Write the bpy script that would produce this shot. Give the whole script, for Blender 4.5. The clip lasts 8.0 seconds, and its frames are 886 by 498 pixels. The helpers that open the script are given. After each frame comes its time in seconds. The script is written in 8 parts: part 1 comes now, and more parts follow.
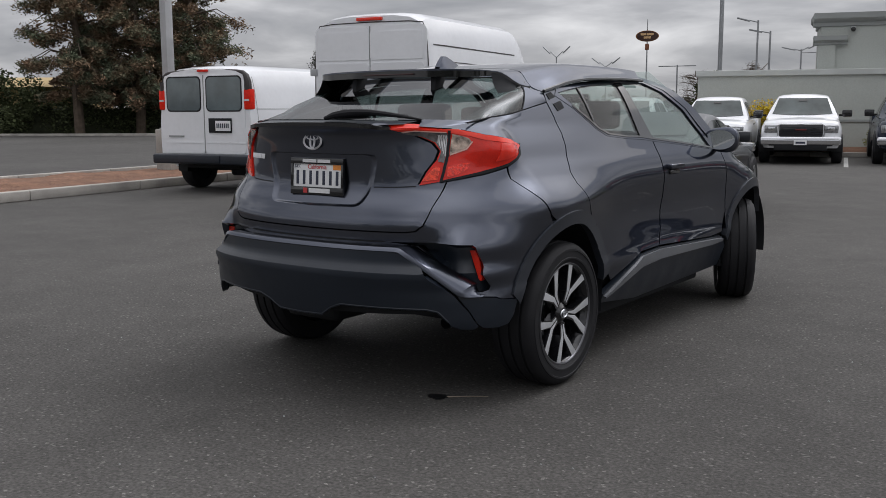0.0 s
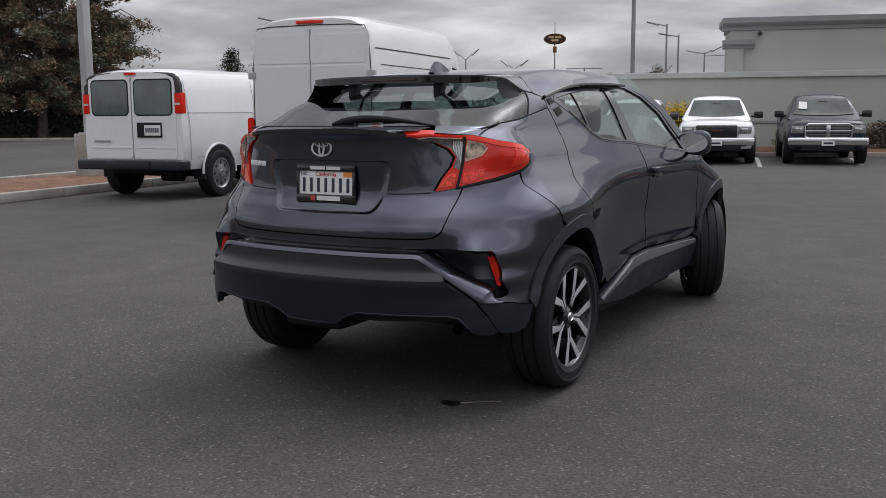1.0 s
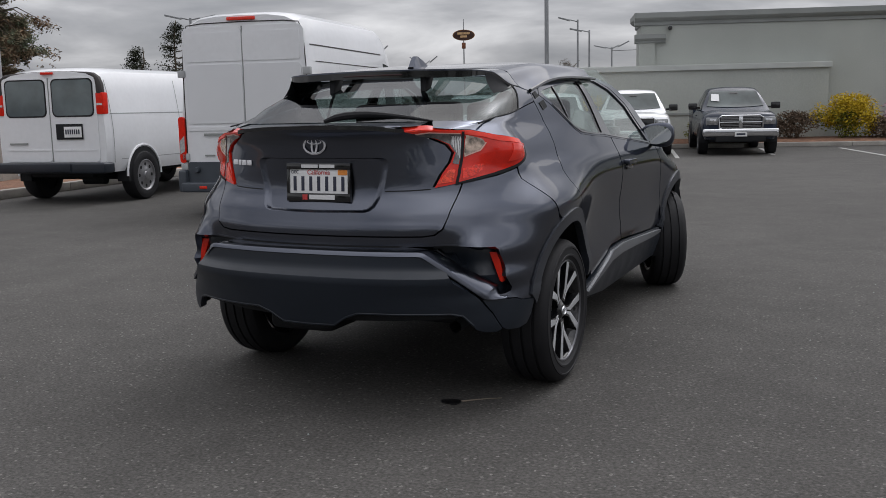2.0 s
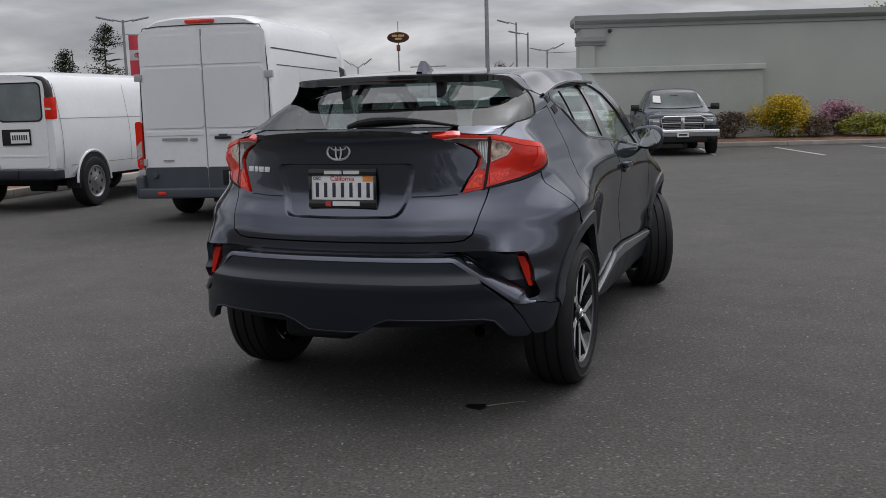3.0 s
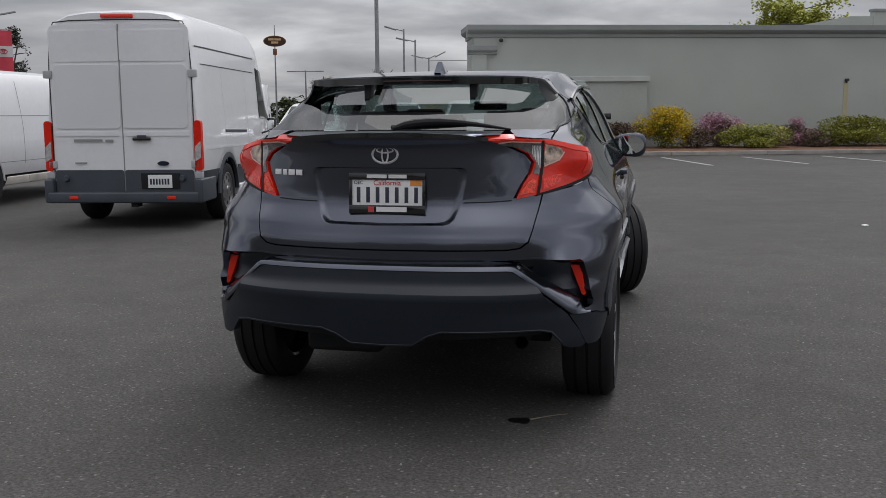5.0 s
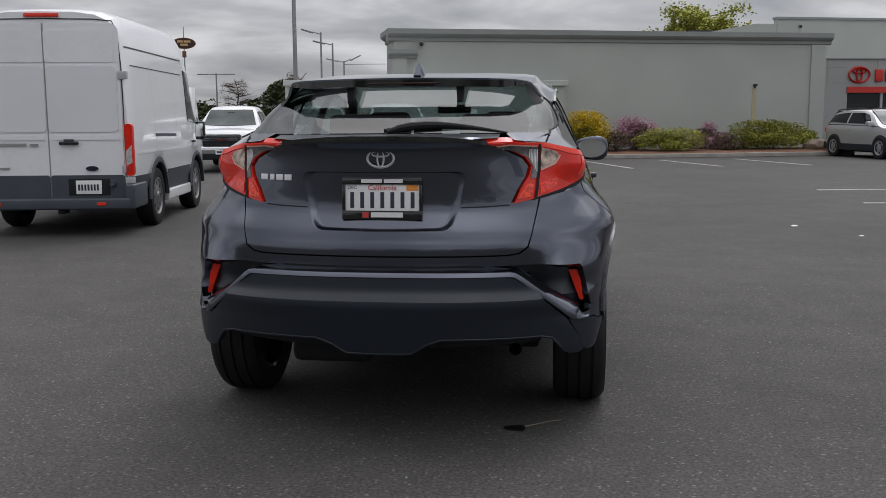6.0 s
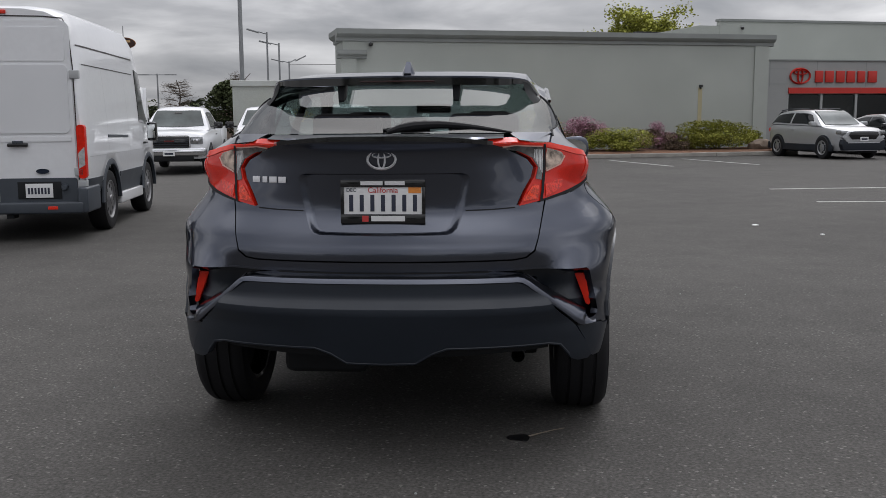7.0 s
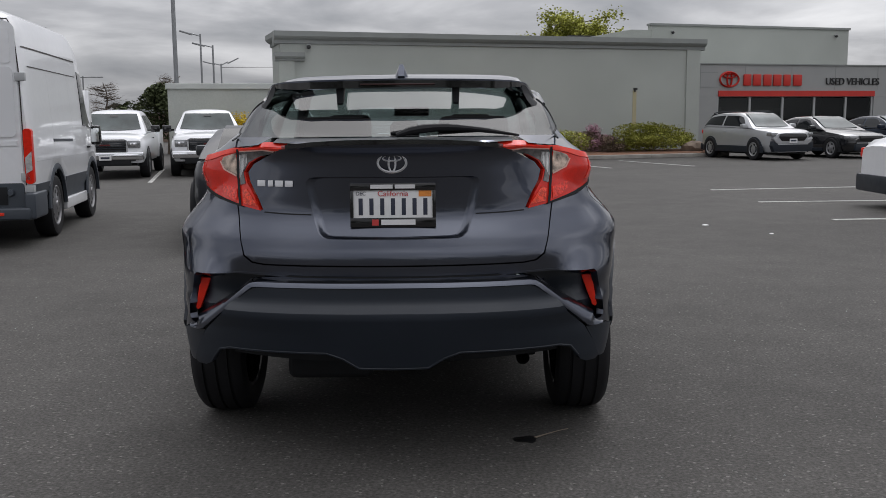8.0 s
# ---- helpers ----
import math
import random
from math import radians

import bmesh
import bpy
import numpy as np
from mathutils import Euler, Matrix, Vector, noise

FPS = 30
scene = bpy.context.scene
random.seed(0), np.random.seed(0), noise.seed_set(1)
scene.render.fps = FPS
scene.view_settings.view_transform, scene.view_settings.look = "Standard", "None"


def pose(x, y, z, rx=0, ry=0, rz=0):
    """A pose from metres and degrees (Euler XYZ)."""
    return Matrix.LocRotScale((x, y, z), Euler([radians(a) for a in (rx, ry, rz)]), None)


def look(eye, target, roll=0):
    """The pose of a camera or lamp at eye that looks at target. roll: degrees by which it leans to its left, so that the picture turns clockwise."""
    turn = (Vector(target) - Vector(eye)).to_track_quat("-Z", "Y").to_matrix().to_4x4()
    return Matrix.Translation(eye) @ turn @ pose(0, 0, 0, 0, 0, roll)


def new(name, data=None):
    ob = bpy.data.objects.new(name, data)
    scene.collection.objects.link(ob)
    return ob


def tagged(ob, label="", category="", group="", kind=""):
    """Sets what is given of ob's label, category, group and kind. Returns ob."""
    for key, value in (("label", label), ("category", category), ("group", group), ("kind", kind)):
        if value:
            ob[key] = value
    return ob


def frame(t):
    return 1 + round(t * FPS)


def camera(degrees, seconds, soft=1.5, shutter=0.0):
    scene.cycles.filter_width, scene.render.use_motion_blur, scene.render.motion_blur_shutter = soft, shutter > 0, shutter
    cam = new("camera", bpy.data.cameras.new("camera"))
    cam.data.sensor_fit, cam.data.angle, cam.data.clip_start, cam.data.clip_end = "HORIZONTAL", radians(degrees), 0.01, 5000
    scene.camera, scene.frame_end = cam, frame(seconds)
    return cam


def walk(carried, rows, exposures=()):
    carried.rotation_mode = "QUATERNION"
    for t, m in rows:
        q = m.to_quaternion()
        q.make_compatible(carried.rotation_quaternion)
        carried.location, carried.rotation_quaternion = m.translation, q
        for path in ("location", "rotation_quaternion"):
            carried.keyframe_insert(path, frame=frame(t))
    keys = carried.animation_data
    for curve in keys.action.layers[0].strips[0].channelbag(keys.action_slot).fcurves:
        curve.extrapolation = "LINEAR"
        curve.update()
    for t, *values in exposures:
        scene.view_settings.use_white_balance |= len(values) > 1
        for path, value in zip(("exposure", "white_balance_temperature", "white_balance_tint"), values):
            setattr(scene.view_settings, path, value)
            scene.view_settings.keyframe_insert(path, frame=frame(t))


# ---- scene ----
cam = camera(50.0, 8.0, soft=0.8)
PATH = [
    (0, (3.025, -3.047, 1.299), (1.862, -1.446, 1.011), -0.2),
    (0.5, (2.842, -3.117, 1.296), (1.757, -1.463, 0.997), 0.1),
    (1, (2.624, -3.293, 1.319), (1.622, -1.585, 1.034), -0.4),
    (1.5, (2.467, -3.402, 1.318), (1.558, -1.642, 1.039), -0.4),
    (2, (2.251, -3.422, 1.316), (1.417, -1.628, 1.022), -1.2),
    (3.5, (1.698, -3.622, 1.346), (1.042, -1.755, 1.059), -1.3),
    (4, (1.506, -3.626, 1.330), (0.885, -1.747, 1.044), -1.2),
    (4.5, (1.302, -3.581, 1.331), (0.743, -1.683, 1.044), -0.8),
    (5, (1.092, -3.616, 1.329), (0.651, -1.686, 1.046), -0.4),
    (6.5, (0.603, -3.533, 1.325), (0.401, -1.563, 1.050), -0.4),
    (7, (0.488, -3.464, 1.322), (0.346, -1.488, 1.047), -0.4),
    (7.5, (0.334, -3.466, 1.328), (0.293, -1.486, 1.053), -0.5),
    (8, (0.185, -3.464, 1.324), (0.187, -1.483, 1.054), -0.5),
]
walk(cam, [(t, look(eye, target, roll)) for t, eye, target, roll in PATH],
     exposures=[(0, 0.05), (2, 0.05), (3.5, -0.05), (4.5, -0.06), (5, -0.02), (6.5, 0.05), (8, 0.05)])

# ---- sky and sun ----
SUN_AZ, SUN_EL = 21.0, 55.0     # the veiled sun stands ahead of the parked car
world = bpy.data.worlds.new("overcast_sky")
scene.world = world
world.use_nodes = True


def sky_nodes(nt):
    """Overcast: a thin share of clear sky behind layered grey cloud, brighter towards the zenith."""
    n, l = nt.nodes, nt.links
    n.clear()
    out = n.new("ShaderNodeOutputWorld")
    sky = n.new("ShaderNodeTexSky")
    sky.sky_type, sky.sun_disc = "NISHITA", False
    sky.sun_elevation, sky.sun_rotation = radians(SUN_EL), radians(SUN_AZ)
    bg_sky = n.new("ShaderNodeBackground")
    bg_sky.inputs["Strength"].default_value = 0.06
    l.new(sky.outputs[0], bg_sky.inputs["Color"])
    co = n.new("ShaderNodeTexCoord")
    sep = n.new("ShaderNodeSeparateXYZ")
    l.new(co.outputs["Generated"], sep.inputs[0])

    def m(op, a, b=None):
        k = n.new("ShaderNodeMath")
        k.operation = op
        for i, v in enumerate((a, b)):
            if v is None:
                continue
            if isinstance(v, (int, float)):
                k.inputs[i].default_value = v
            else:
                l.new(v, k.inputs[i])
        return k.outputs[0]
    up = m("MAXIMUM", sep.outputs["Z"], 0.0)
    den = m("ADD", up, 0.16)
    comb = n.new("ShaderNodeCombineXYZ")
    l.new(m("DIVIDE", sep.outputs["X"], den), comb.inputs[0])
    l.new(m("DIVIDE", sep.outputs["Y"], den), comb.inputs[1])
    big = n.new("ShaderNodeTexNoise")
    big.inputs["Scale"].default_value, big.inputs["Detail"].default_value, big.inputs["Roughness"].default_value = 0.9, 7, 0.52
    big.inputs["Distortion"].default_value = 0.35
    l.new(comb.outputs[0], big.inputs["Vector"])
    ramp = n.new("ShaderNodeValToRGB")
    e = ramp.color_ramp.elements
    e[0].position, e[0].color = 0.34, (0.270, 0.280, 0.309, 1)
    e[1].position, e[1].color = 0.68, (0.840, 0.840, 0.866, 1)
    mid = e.new(0.5)
    mid.color = (0.472, 0.475, 0.503, 1)
    l.new(big.outputs["Fac"], ramp.inputs["Fac"])
    bg = n.new("ShaderNodeBackground")
    l.new(ramp.outputs["Color"], bg.inputs["Color"])
    toward = n.new("ShaderNodeVectorMath")
    toward.operation = "DOT_PRODUCT"
    toward.inputs[1].default_value = (math.sin(radians(SUN_AZ)) * math.cos(radians(SUN_EL)), math.cos(radians(SUN_AZ)) * math.cos(radians(SUN_EL)), math.sin(radians(SUN_EL)))
    l.new(co.outputs["Generated"], toward.inputs[0])
    near = m("MAXIMUM", toward.outputs["Value"], 0.0)
    veil = m("ADD", m("MULTIPLY", m("POWER", near, 7.0), 1.4), m("MULTIPLY", m("POWER", near, 60.0), 17.0))     # cloud lit from behind by the sun
    l.new(m("ADD", veil, m("ADD", m("MULTIPLY", up, 1.35), 0.80)), bg.inputs["Strength"])
    add = n.new("ShaderNodeMixShader")
    add.inputs[0].default_value = 0.93
    l.new(bg_sky.outputs[0], add.inputs[1])
    l.new(bg.outputs[0], add.inputs[2])
    l.new(add.outputs[0], out.inputs["Surface"])


sky_nodes(world.node_tree)
sun = new("sun", bpy.data.lights.new("sun", "SUN"))
sun.data.energy, sun.data.angle, sun.data.color = 0.5, radians(75), (1.0, 0.94, 0.86)
sun.matrix_world = look((0, 0, 0), (-math.sin(radians(SUN_AZ)) * math.cos(radians(SUN_EL)), -math.cos(radians(SUN_AZ)) * math.cos(radians(SUN_EL)), -math.sin(radians(SUN_EL))))

# ---- materials ----
def material(name, color, rough=0.5, metal=0.0, coat=0.0, coat_rough=0.03, vary=0.0, scale=5.0, fine=0.0, fine_scale=120.0,
             bump=0.0, bump_scale=150.0, bump_dist=0.002, rough_vary=0.0, random_vary=0.0, spec=0.5, object_space=True):
    """A procedural surface: base colour varied at two scales, roughness wear and fine relief."""
    mat = bpy.data.materials.new(name)
    mat.use_nodes = True
    nt = mat.node_tree
    n, l = nt.nodes, nt.links
    b = n["Principled BSDF"]
    b.inputs["Base Color"].default_value = (*color, 1)
    b.inputs["Roughness"].default_value, b.inputs["Metallic"].default_value = rough, metal
    b.inputs["Coat Weight"].default_value, b.inputs["Coat Roughness"].default_value = coat, coat_rough
    b.inputs["Specular IOR Level"].default_value = spec
    co = n.new("ShaderNodeTexCoord")
    vec = co.outputs["Object"]

    def noise_of(sc, detail=5.0):
        t = n.new("ShaderNodeTexNoise")
        t.inputs["Scale"].default_value, t.inputs["Detail"].default_value = sc, detail
        l.new(vec, t.inputs["Vector"])
        return t.outputs["Fac"]

    def ranged(src, lo, hi):
        r = n.new("ShaderNodeMapRange")
        r.inputs["From Min"].default_value, r.inputs["From Max"].default_value = 0.3, 0.7
        r.inputs["To Min"].default_value, r.inputs["To Max"].default_value = lo, hi
        l.new(src, r.inputs["Value"])
        return r.outputs[0]
    factors = []
    if vary:
        factors.append(ranged(noise_of(scale), 1 - vary, 1 + vary))
    if fine:
        factors.append(ranged(noise_of(fine_scale, 3.0), 1 - fine, 1 + fine))
    if random_vary:
        info = n.new("ShaderNodeObjectInfo")
        r = n.new("ShaderNodeMapRange")
        r.inputs["To Min"].default_value, r.inputs["To Max"].default_value = 1 - random_vary, 1 + random_vary
        l.new(info.outputs["Random"], r.inputs["Value"])
        factors.append(r.outputs[0])
    if factors:
        f = factors[0]
        for g in factors[1:]:
            k = n.new("ShaderNodeMath")
            k.operation = "MULTIPLY"
            l.new(f, k.inputs[0]), l.new(g, k.inputs[1])
            f = k.outputs[0]
        mul = n.new("ShaderNodeVectorMath")
        mul.operation = "SCALE"
        mul.inputs[0].default_value = color
        l.new(f, mul.inputs["Scale"])
        l.new(mul.outputs[0], b.inputs["Base Color"])
    if rough_vary:
        l.new(ranged(noise_of(scale * 2.3), max(0.02, rough - rough_vary), min(1, rough + rough_vary)), b.inputs["Roughness"])
    if bump:
        bp = n.new("ShaderNodeBump")
        bp.inputs["Strength"].default_value, bp.inputs["Distance"].default_value = bump, bump_dist
        l.new(noise_of(bump_scale, 4.0), bp.inputs["Height"])
        l.new(bp.outputs[0], b.inputs["Normal"])
    return mat


def glass(name, tint, rough=0.0, haze=0.0, base=0.035, graze=0.9):
    """Thin tinted pane: a clear share that lets light through and a real reflection."""
    mat = bpy.data.materials.new(name)
    mat.use_nodes = True
    n, l = mat.node_tree.nodes, mat.node_tree.links
    n.remove(n["Principled BSDF"])
    clear = n.new("ShaderNodeBsdfTransparent")
    clear.inputs[0].default_value = (*tint, 1)
    gloss = n.new("ShaderNodeBsdfGlossy")
    gloss.inputs["Roughness"].default_value = rough
    lw = n.new("ShaderNodeLayerWeight")
    lw.inputs["Blend"].default_value = 0.5
    pw = n.new("ShaderNodeMath")
    pw.operation = "POWER"
    pw.inputs[1].default_value = 4.2
    l.new(lw.outputs["Facing"], pw.inputs[0])
    k = n.new("ShaderNodeMath")
    k.operation = "MULTIPLY_ADD"
    k.inputs[1].default_value, k.inputs[2].default_value = graze, base
    k.use_clamp = True
    l.new(pw.outputs[0], k.inputs[0])
    mix = n.new("ShaderNodeMixShader")
    l.new(k.outputs[0], mix.inputs[0]), l.new(clear.outputs[0], mix.inputs[1]), l.new(gloss.outputs[0], mix.inputs[2])
    last = mix.outputs[0]
    # pale translucent film: sky glare and reflection put into the pane's colour
    if haze:
        film = n.new("ShaderNodeBsdfTranslucent")
        film.inputs["Color"].default_value = (0.75, 0.80, 0.78, 1)
        over = n.new("ShaderNodeMixShader")
        over.inputs[0].default_value = haze
        l.new(last, over.inputs[1]), l.new(film.outputs[0], over.inputs[2])
        last = over.outputs[0]
    l.new(last, n["Material Output"].inputs["Surface"])
    return mat


PAINT_GREY = material("metallic_grey_paint", (0.084, 0.093, 0.121), 0.28, 1.0, 1.0, 0.008, vary=0.03, scale=3, fine=0.10, fine_scale=900)
PAINT_GREY.node_tree.nodes["Principled BSDF"].inputs["Coat IOR"].default_value = 1.52
PAINT_GREY.node_tree.nodes["Principled BSDF"].inputs["Specular Tint"].default_value = (0.30, 0.31, 0.34, 1)     # dark flakes stay dark at a low angle
PLASTIC = material("textured_black_plastic", (0.012, 0.017, 0.026), 0.38, spec=0.5, vary=0.10, scale=4, bump=0.15, bump_scale=700, bump_dist=0.0006, rough_vary=0.05)
ARCH_TRIM = material("satin_arch_trim", (0.030, 0.034, 0.043), 0.34, vary=0.08, scale=5, bump=0.1, bump_scale=700, bump_dist=0.0005)
GLOSS_BLACK = material("gloss_black_trim", (0.008, 0.008, 0.009), 0.12, coat=0.6)
DARK = material("underbody_black", (0.006, 0.007, 0.009), 0.8, vary=0.2, scale=6)
RUBBER = material("tyre_rubber", (0.010, 0.010, 0.012), 0.66, spec=0.35, vary=0.15, scale=9, bump=0.2, bump_scale=220, bump_dist=0.001)
CHROME = material("chrome", (0.75, 0.76, 0.78), 0.08, 1.0)
SATIN = material("satin_silver", (0.55, 0.56, 0.58), 0.28, 1.0)
ALLOY = material("machined_alloy", (0.66, 0.67, 0.69), 0.28, 0.35, vary=0.05, scale=30)
ALLOY_EDGE = material("dark_satin_rim_edge", (0.13, 0.13, 0.14), 0.35, 0.8, vary=0.1, scale=30)
ALLOY_DARK = material("dark_wheel_paint", (0.012, 0.012, 0.014), 0.2, 0.3, 0.7)
WHITE_PAINT = material("white_vehicle_paint", (0.82, 0.83, 0.85), 0.28, 0.0, 0.7, 0.05, vary=0.03, scale=1.2, fine=0.02, fine_scale=14)
SILVER_PAINT = material("silver_vehicle_paint", (0.46, 0.47, 0.485), 0.28, 0.35, 0.9, 0.04, vary=0.03, scale=2)
NAVY_PAINT = material("dark_blue_grey_paint", (0.016, 0.023, 0.040), 0.22, 0.0, 0.1, 0.05, spec=0.3, vary=0.04, scale=2)
BLACK_PAINT = material("black_vehicle_paint", (0.012, 0.013, 0.016), 0.2, 0.2, 1.0, 0.02, vary=0.05, scale=2)
VAN_GREY = material("blue_grey_plastic", (0.055, 0.065, 0.08), 0.45, vary=0.12, scale=3, bump=0.1, bump_scale=500, bump_dist=0.0005)
RED_LENS = material("red_lamp_lens", (0.72, 0.021, 0.007), 0.3, 0.0, 0.0, 0.02, spec=0.22, vary=0.12, scale=25)
LAMP_RED = material("deep_red_lamp_lens", (0.70, 0.022, 0.010), 0.18, 0.0, 0.5, 0.03, spec=0.3, vary=0.12, scale=14, fine=0.06, fine_scale=160)
LAMP_BRIGHT = material("bright_red_light_strip", (0.86, 0.050, 0.028), 0.22, 0.0, 0.3, 0.03, spec=0.3, vary=0.10, scale=20)
LAMP_GLOW = material("ribbed_bright_red_lens", (0.86, 0.062, 0.022), 0.2, 0.0, 0.4, 0.03, vary=0.4, scale=70, fine=0.3, fine_scale=190, bump=0.5, bump_scale=150, bump_dist=0.004)
LENS_PINK = material("pale_pink_lens_edge", (0.72, 0.42, 0.36), 0.2)
LAMP_FACE = material("red_outer_lens_face", (0.86, 0.036, 0.017), 0.15, 0.0, 0.6, 0.03, vary=0.15, scale=16)
CLEAR_AMBER = material("clear_amber_lens", (0.44, 0.34, 0.27), 0.16, 0.5, 0.8, 0.02, vary=0.75, scale=34, fine=0.10, fine_scale=210, bump=0.12, bump_scale=200, bump_dist=0.004)
RED_DEEP = material("deep_red_lens", (0.82, 0.030, 0.009), 0.2, 0.0, 0.5, 0.03, vary=0.35, scale=110, bump=0.5, bump_scale=120, bump_dist=0.006)
SMOKED_RED = material("smoked_red_lens", (0.035, 0.006, 0.006), 0.2, coat=0.5)
CLEAR_LENS = material("clear_lamp_lens", (0.17, 0.16, 0.16), 0.16, 0.5, 0.8, 0.02, vary=0.55, scale=26, fine=0.12, fine_scale=210, bump=0.12, bump_scale=200, bump_dist=0.004)
RED_FACE = material("plain_red_lens", (0.72, 0.030, 0.014), 0.3, 0.0, 0.0, 0.03, spec=0.22, vary=0.08, scale=20)
WHITE_LENS = material("white_lamp_lens", (0.62, 0.62, 0.62), 0.1, 0.4, 1.0, 0.02, vary=0.2, scale=40)
HEADLAMP = material("headlamp_glass", (0.32, 0.33, 0.34), 0.08, 0.6, 1.0, 0.02, vary=0.35, scale=22)
GLASS_REAR = glass("tinted_rear_glass", (0.23, 0.29, 0.285), base=0.055, graze=0.68)
# side panes and windscreen are whitened by the film that stands for sky glare
GLASS_SIDE = glass("green_side_glass", (0.66, 0.75, 0.71), haze=0.14, base=0.06)
GLASS_HAZED = glass("hazed_windscreen", (0.70, 0.78, 0.76), haze=0.14)
BADGE = material("bright_badge_metal", (0.80, 0.80, 0.82), 0.3, 0.12)
GLASS_SHOP = glass("showroom_glass", (0.42, 0.46, 0.46))
CABIN = material("dark_cabin_fabric", (0.018, 0.018, 0.020), 0.85, vary=0.2, scale=12, bump=0.2, bump_scale=300, bump_dist=0.001)
CABIN_LIGHT = material("grey_headliner", (0.28, 0.28, 0.27), 0.9, vary=0.05, scale=10)
PLATE_WHITE = material("plate_white", (0.82, 0.82, 0.82), 0.4, vary=0.04, scale=30)
INK = material("plate_ink", (0.03, 0.035, 0.06), 0.5)
INK_RED = material("plate_red_ink", (0.55, 0.05, 0.05), 0.5)
STICKER = material("orange_sticker", (0.80, 0.28, 0.05), 0.5, vary=0.1, scale=60)
LETTER_WHITE = material("white_lettering", (0.75, 0.75, 0.75), 0.5)

# ---- building tools ----
from mathutils import geometry

def mesh_of(bm, name, mat, smooth=True):
    me = bpy.data.meshes.new(name)
    bmesh.ops.recalc_face_normals(bm, faces=bm.faces)
    bm.to_mesh(me)
    bm.free()
    for mt in (mat if isinstance(mat, (list, tuple)) else [mat]):
        me.materials.append(mt)
    if smooth:
        me.polygons.foreach_set("use_smooth", [True] * len(me.polygons))
        me.set_sharp_from_angle(angle=radians(32))
    return me


def part(name, bm, mat, parent, label="", m=None, smooth=True):
    ob = new(name, mesh_of(bm, name, mat, smooth))
    ob.parent = parent
    if m is not None:
        ob.matrix_basis = m
    if label:
        ob["label"] = label
    return ob


def thing(name, label, category, m=None, group="", kind=""):
    ob = new(name)
    ob.empty_display_size = 0.2
    if m is not None:
        ob.matrix_basis = m
    return tagged(ob, label, category, group, kind)


def solid(name, bm, mat, label, category="", kind="", m=None, smooth=True, group=""):
    ob = new(name, mesh_of(bm, name, mat, smooth))
    if m is not None:
        ob.matrix_basis = m
    return tagged(ob, label, category, group, kind)


def box(bm, x0, y0, z0, x1, y1, z1, bevel=0.0, seg=2):
    vs = [bm.verts.new(v) for v in ((x0, y0, z0), (x1, y0, z0), (x1, y1, z0), (x0, y1, z0), (x0, y0, z1), (x1, y0, z1), (x1, y1, z1), (x0, y1, z1))]
    fs = [bm.faces.new([vs[i] for i in q]) for q in ((3, 2, 1, 0), (4, 5, 6, 7), (0, 1, 5, 4), (1, 2, 6, 5), (2, 3, 7, 6), (3, 0, 4, 7))]
    if bevel:
        es = list({e for f in fs for e in f.edges})
        bmesh.ops.bevel(bm, geom=es, offset=bevel, segments=seg, profile=0.6, affect="EDGES", clamp_overlap=True)
    return bm


def boxm(*a, bevel=0.0, seg=2):
    return box(bmesh.new(), *a, bevel=bevel, seg=seg)


def prism(outline, axis, lo, hi, bevel=0.0, bm=None, seg=2):
    """A flat outline drawn in the two other axes, thick along axis from lo to hi."""
    bm = bm or bmesh.new()

    def at(a, b, c):
        return {"x": (c, a, b), "y": (a, c, b), "z": (a, b, c)}[axis]
    low = [bm.verts.new(at(a, b, lo)) for a, b in outline]
    high = [bm.verts.new(at(a, b, hi)) for a, b in outline]
    k = len(outline)
    fs = [bm.faces.new(low), bm.faces.new(high[::-1])]
    fs += [bm.faces.new((low[i], high[i], high[(i + 1) % k], low[(i + 1) % k])) for i in range(k)]
    if bevel:
        es = [e for e in {e for f in fs[:2] for e in f.edges}]
        bmesh.ops.bevel(bm, geom=es, offset=bevel, segments=seg, profile=0.6, affect="EDGES", clamp_overlap=True)
    return bm


def tube(bm, pts, r, sides=8, cap=True):
    """A round bar along points; r is one radius or one for each point."""
    pts = [Vector(p) for p in pts]
    rs = r if isinstance(r, (list, tuple)) else [r] * len(pts)
    rings = []
    ref = Vector((0.31, 0.17, 0.93))
    for i, p in enumerate(pts):
        d = (pts[min(i + 1, len(pts) - 1)] - pts[max(i - 1, 0)]).normalized()
        a = d.cross(ref).normalized() if abs(d.dot(ref)) < 0.97 else d.cross(Vector((1, 0, 0))).normalized()
        b = d.cross(a)
        rings.append([bm.verts.new(p + (a * math.cos(t) + b * math.sin(t)) * rs[i]) for t in (2 * math.pi * k / sides for k in range(sides))])
    for u, v in zip(rings, rings[1:]):
        for k in range(sides):
            bm.faces.new((u[k], u[(k + 1) % sides], v[(k + 1) % sides], v[k]))
    if cap:
        bm.faces.new(rings[0][::-1]), bm.faces.new(rings[-1])
    return bm


def lathe(bm, prof, sides=48, axis="x", closed=False):
    """Turn a profile of (along axis, radius) about the axis through the origin."""
    rings = []
    for a, r in prof:
        ring = []
        for k in range(sides):
            t = 2 * math.pi * k / sides
            c, s = r * math.cos(t), r * math.sin(t)
            ring.append(bm.verts.new({"x": (a, c, s), "y": (c, a, s), "z": (c, s, a)}[axis]))
        rings.append(ring)
    pairs = list(zip(rings, rings[1:])) + ([(rings[-1], rings[0])] if closed else [])
    for u, v in pairs:
        for k in range(sides):
            bm.faces.new((u[k], u[(k + 1) % sides], v[(k + 1) % sides], v[k]))
    return bm


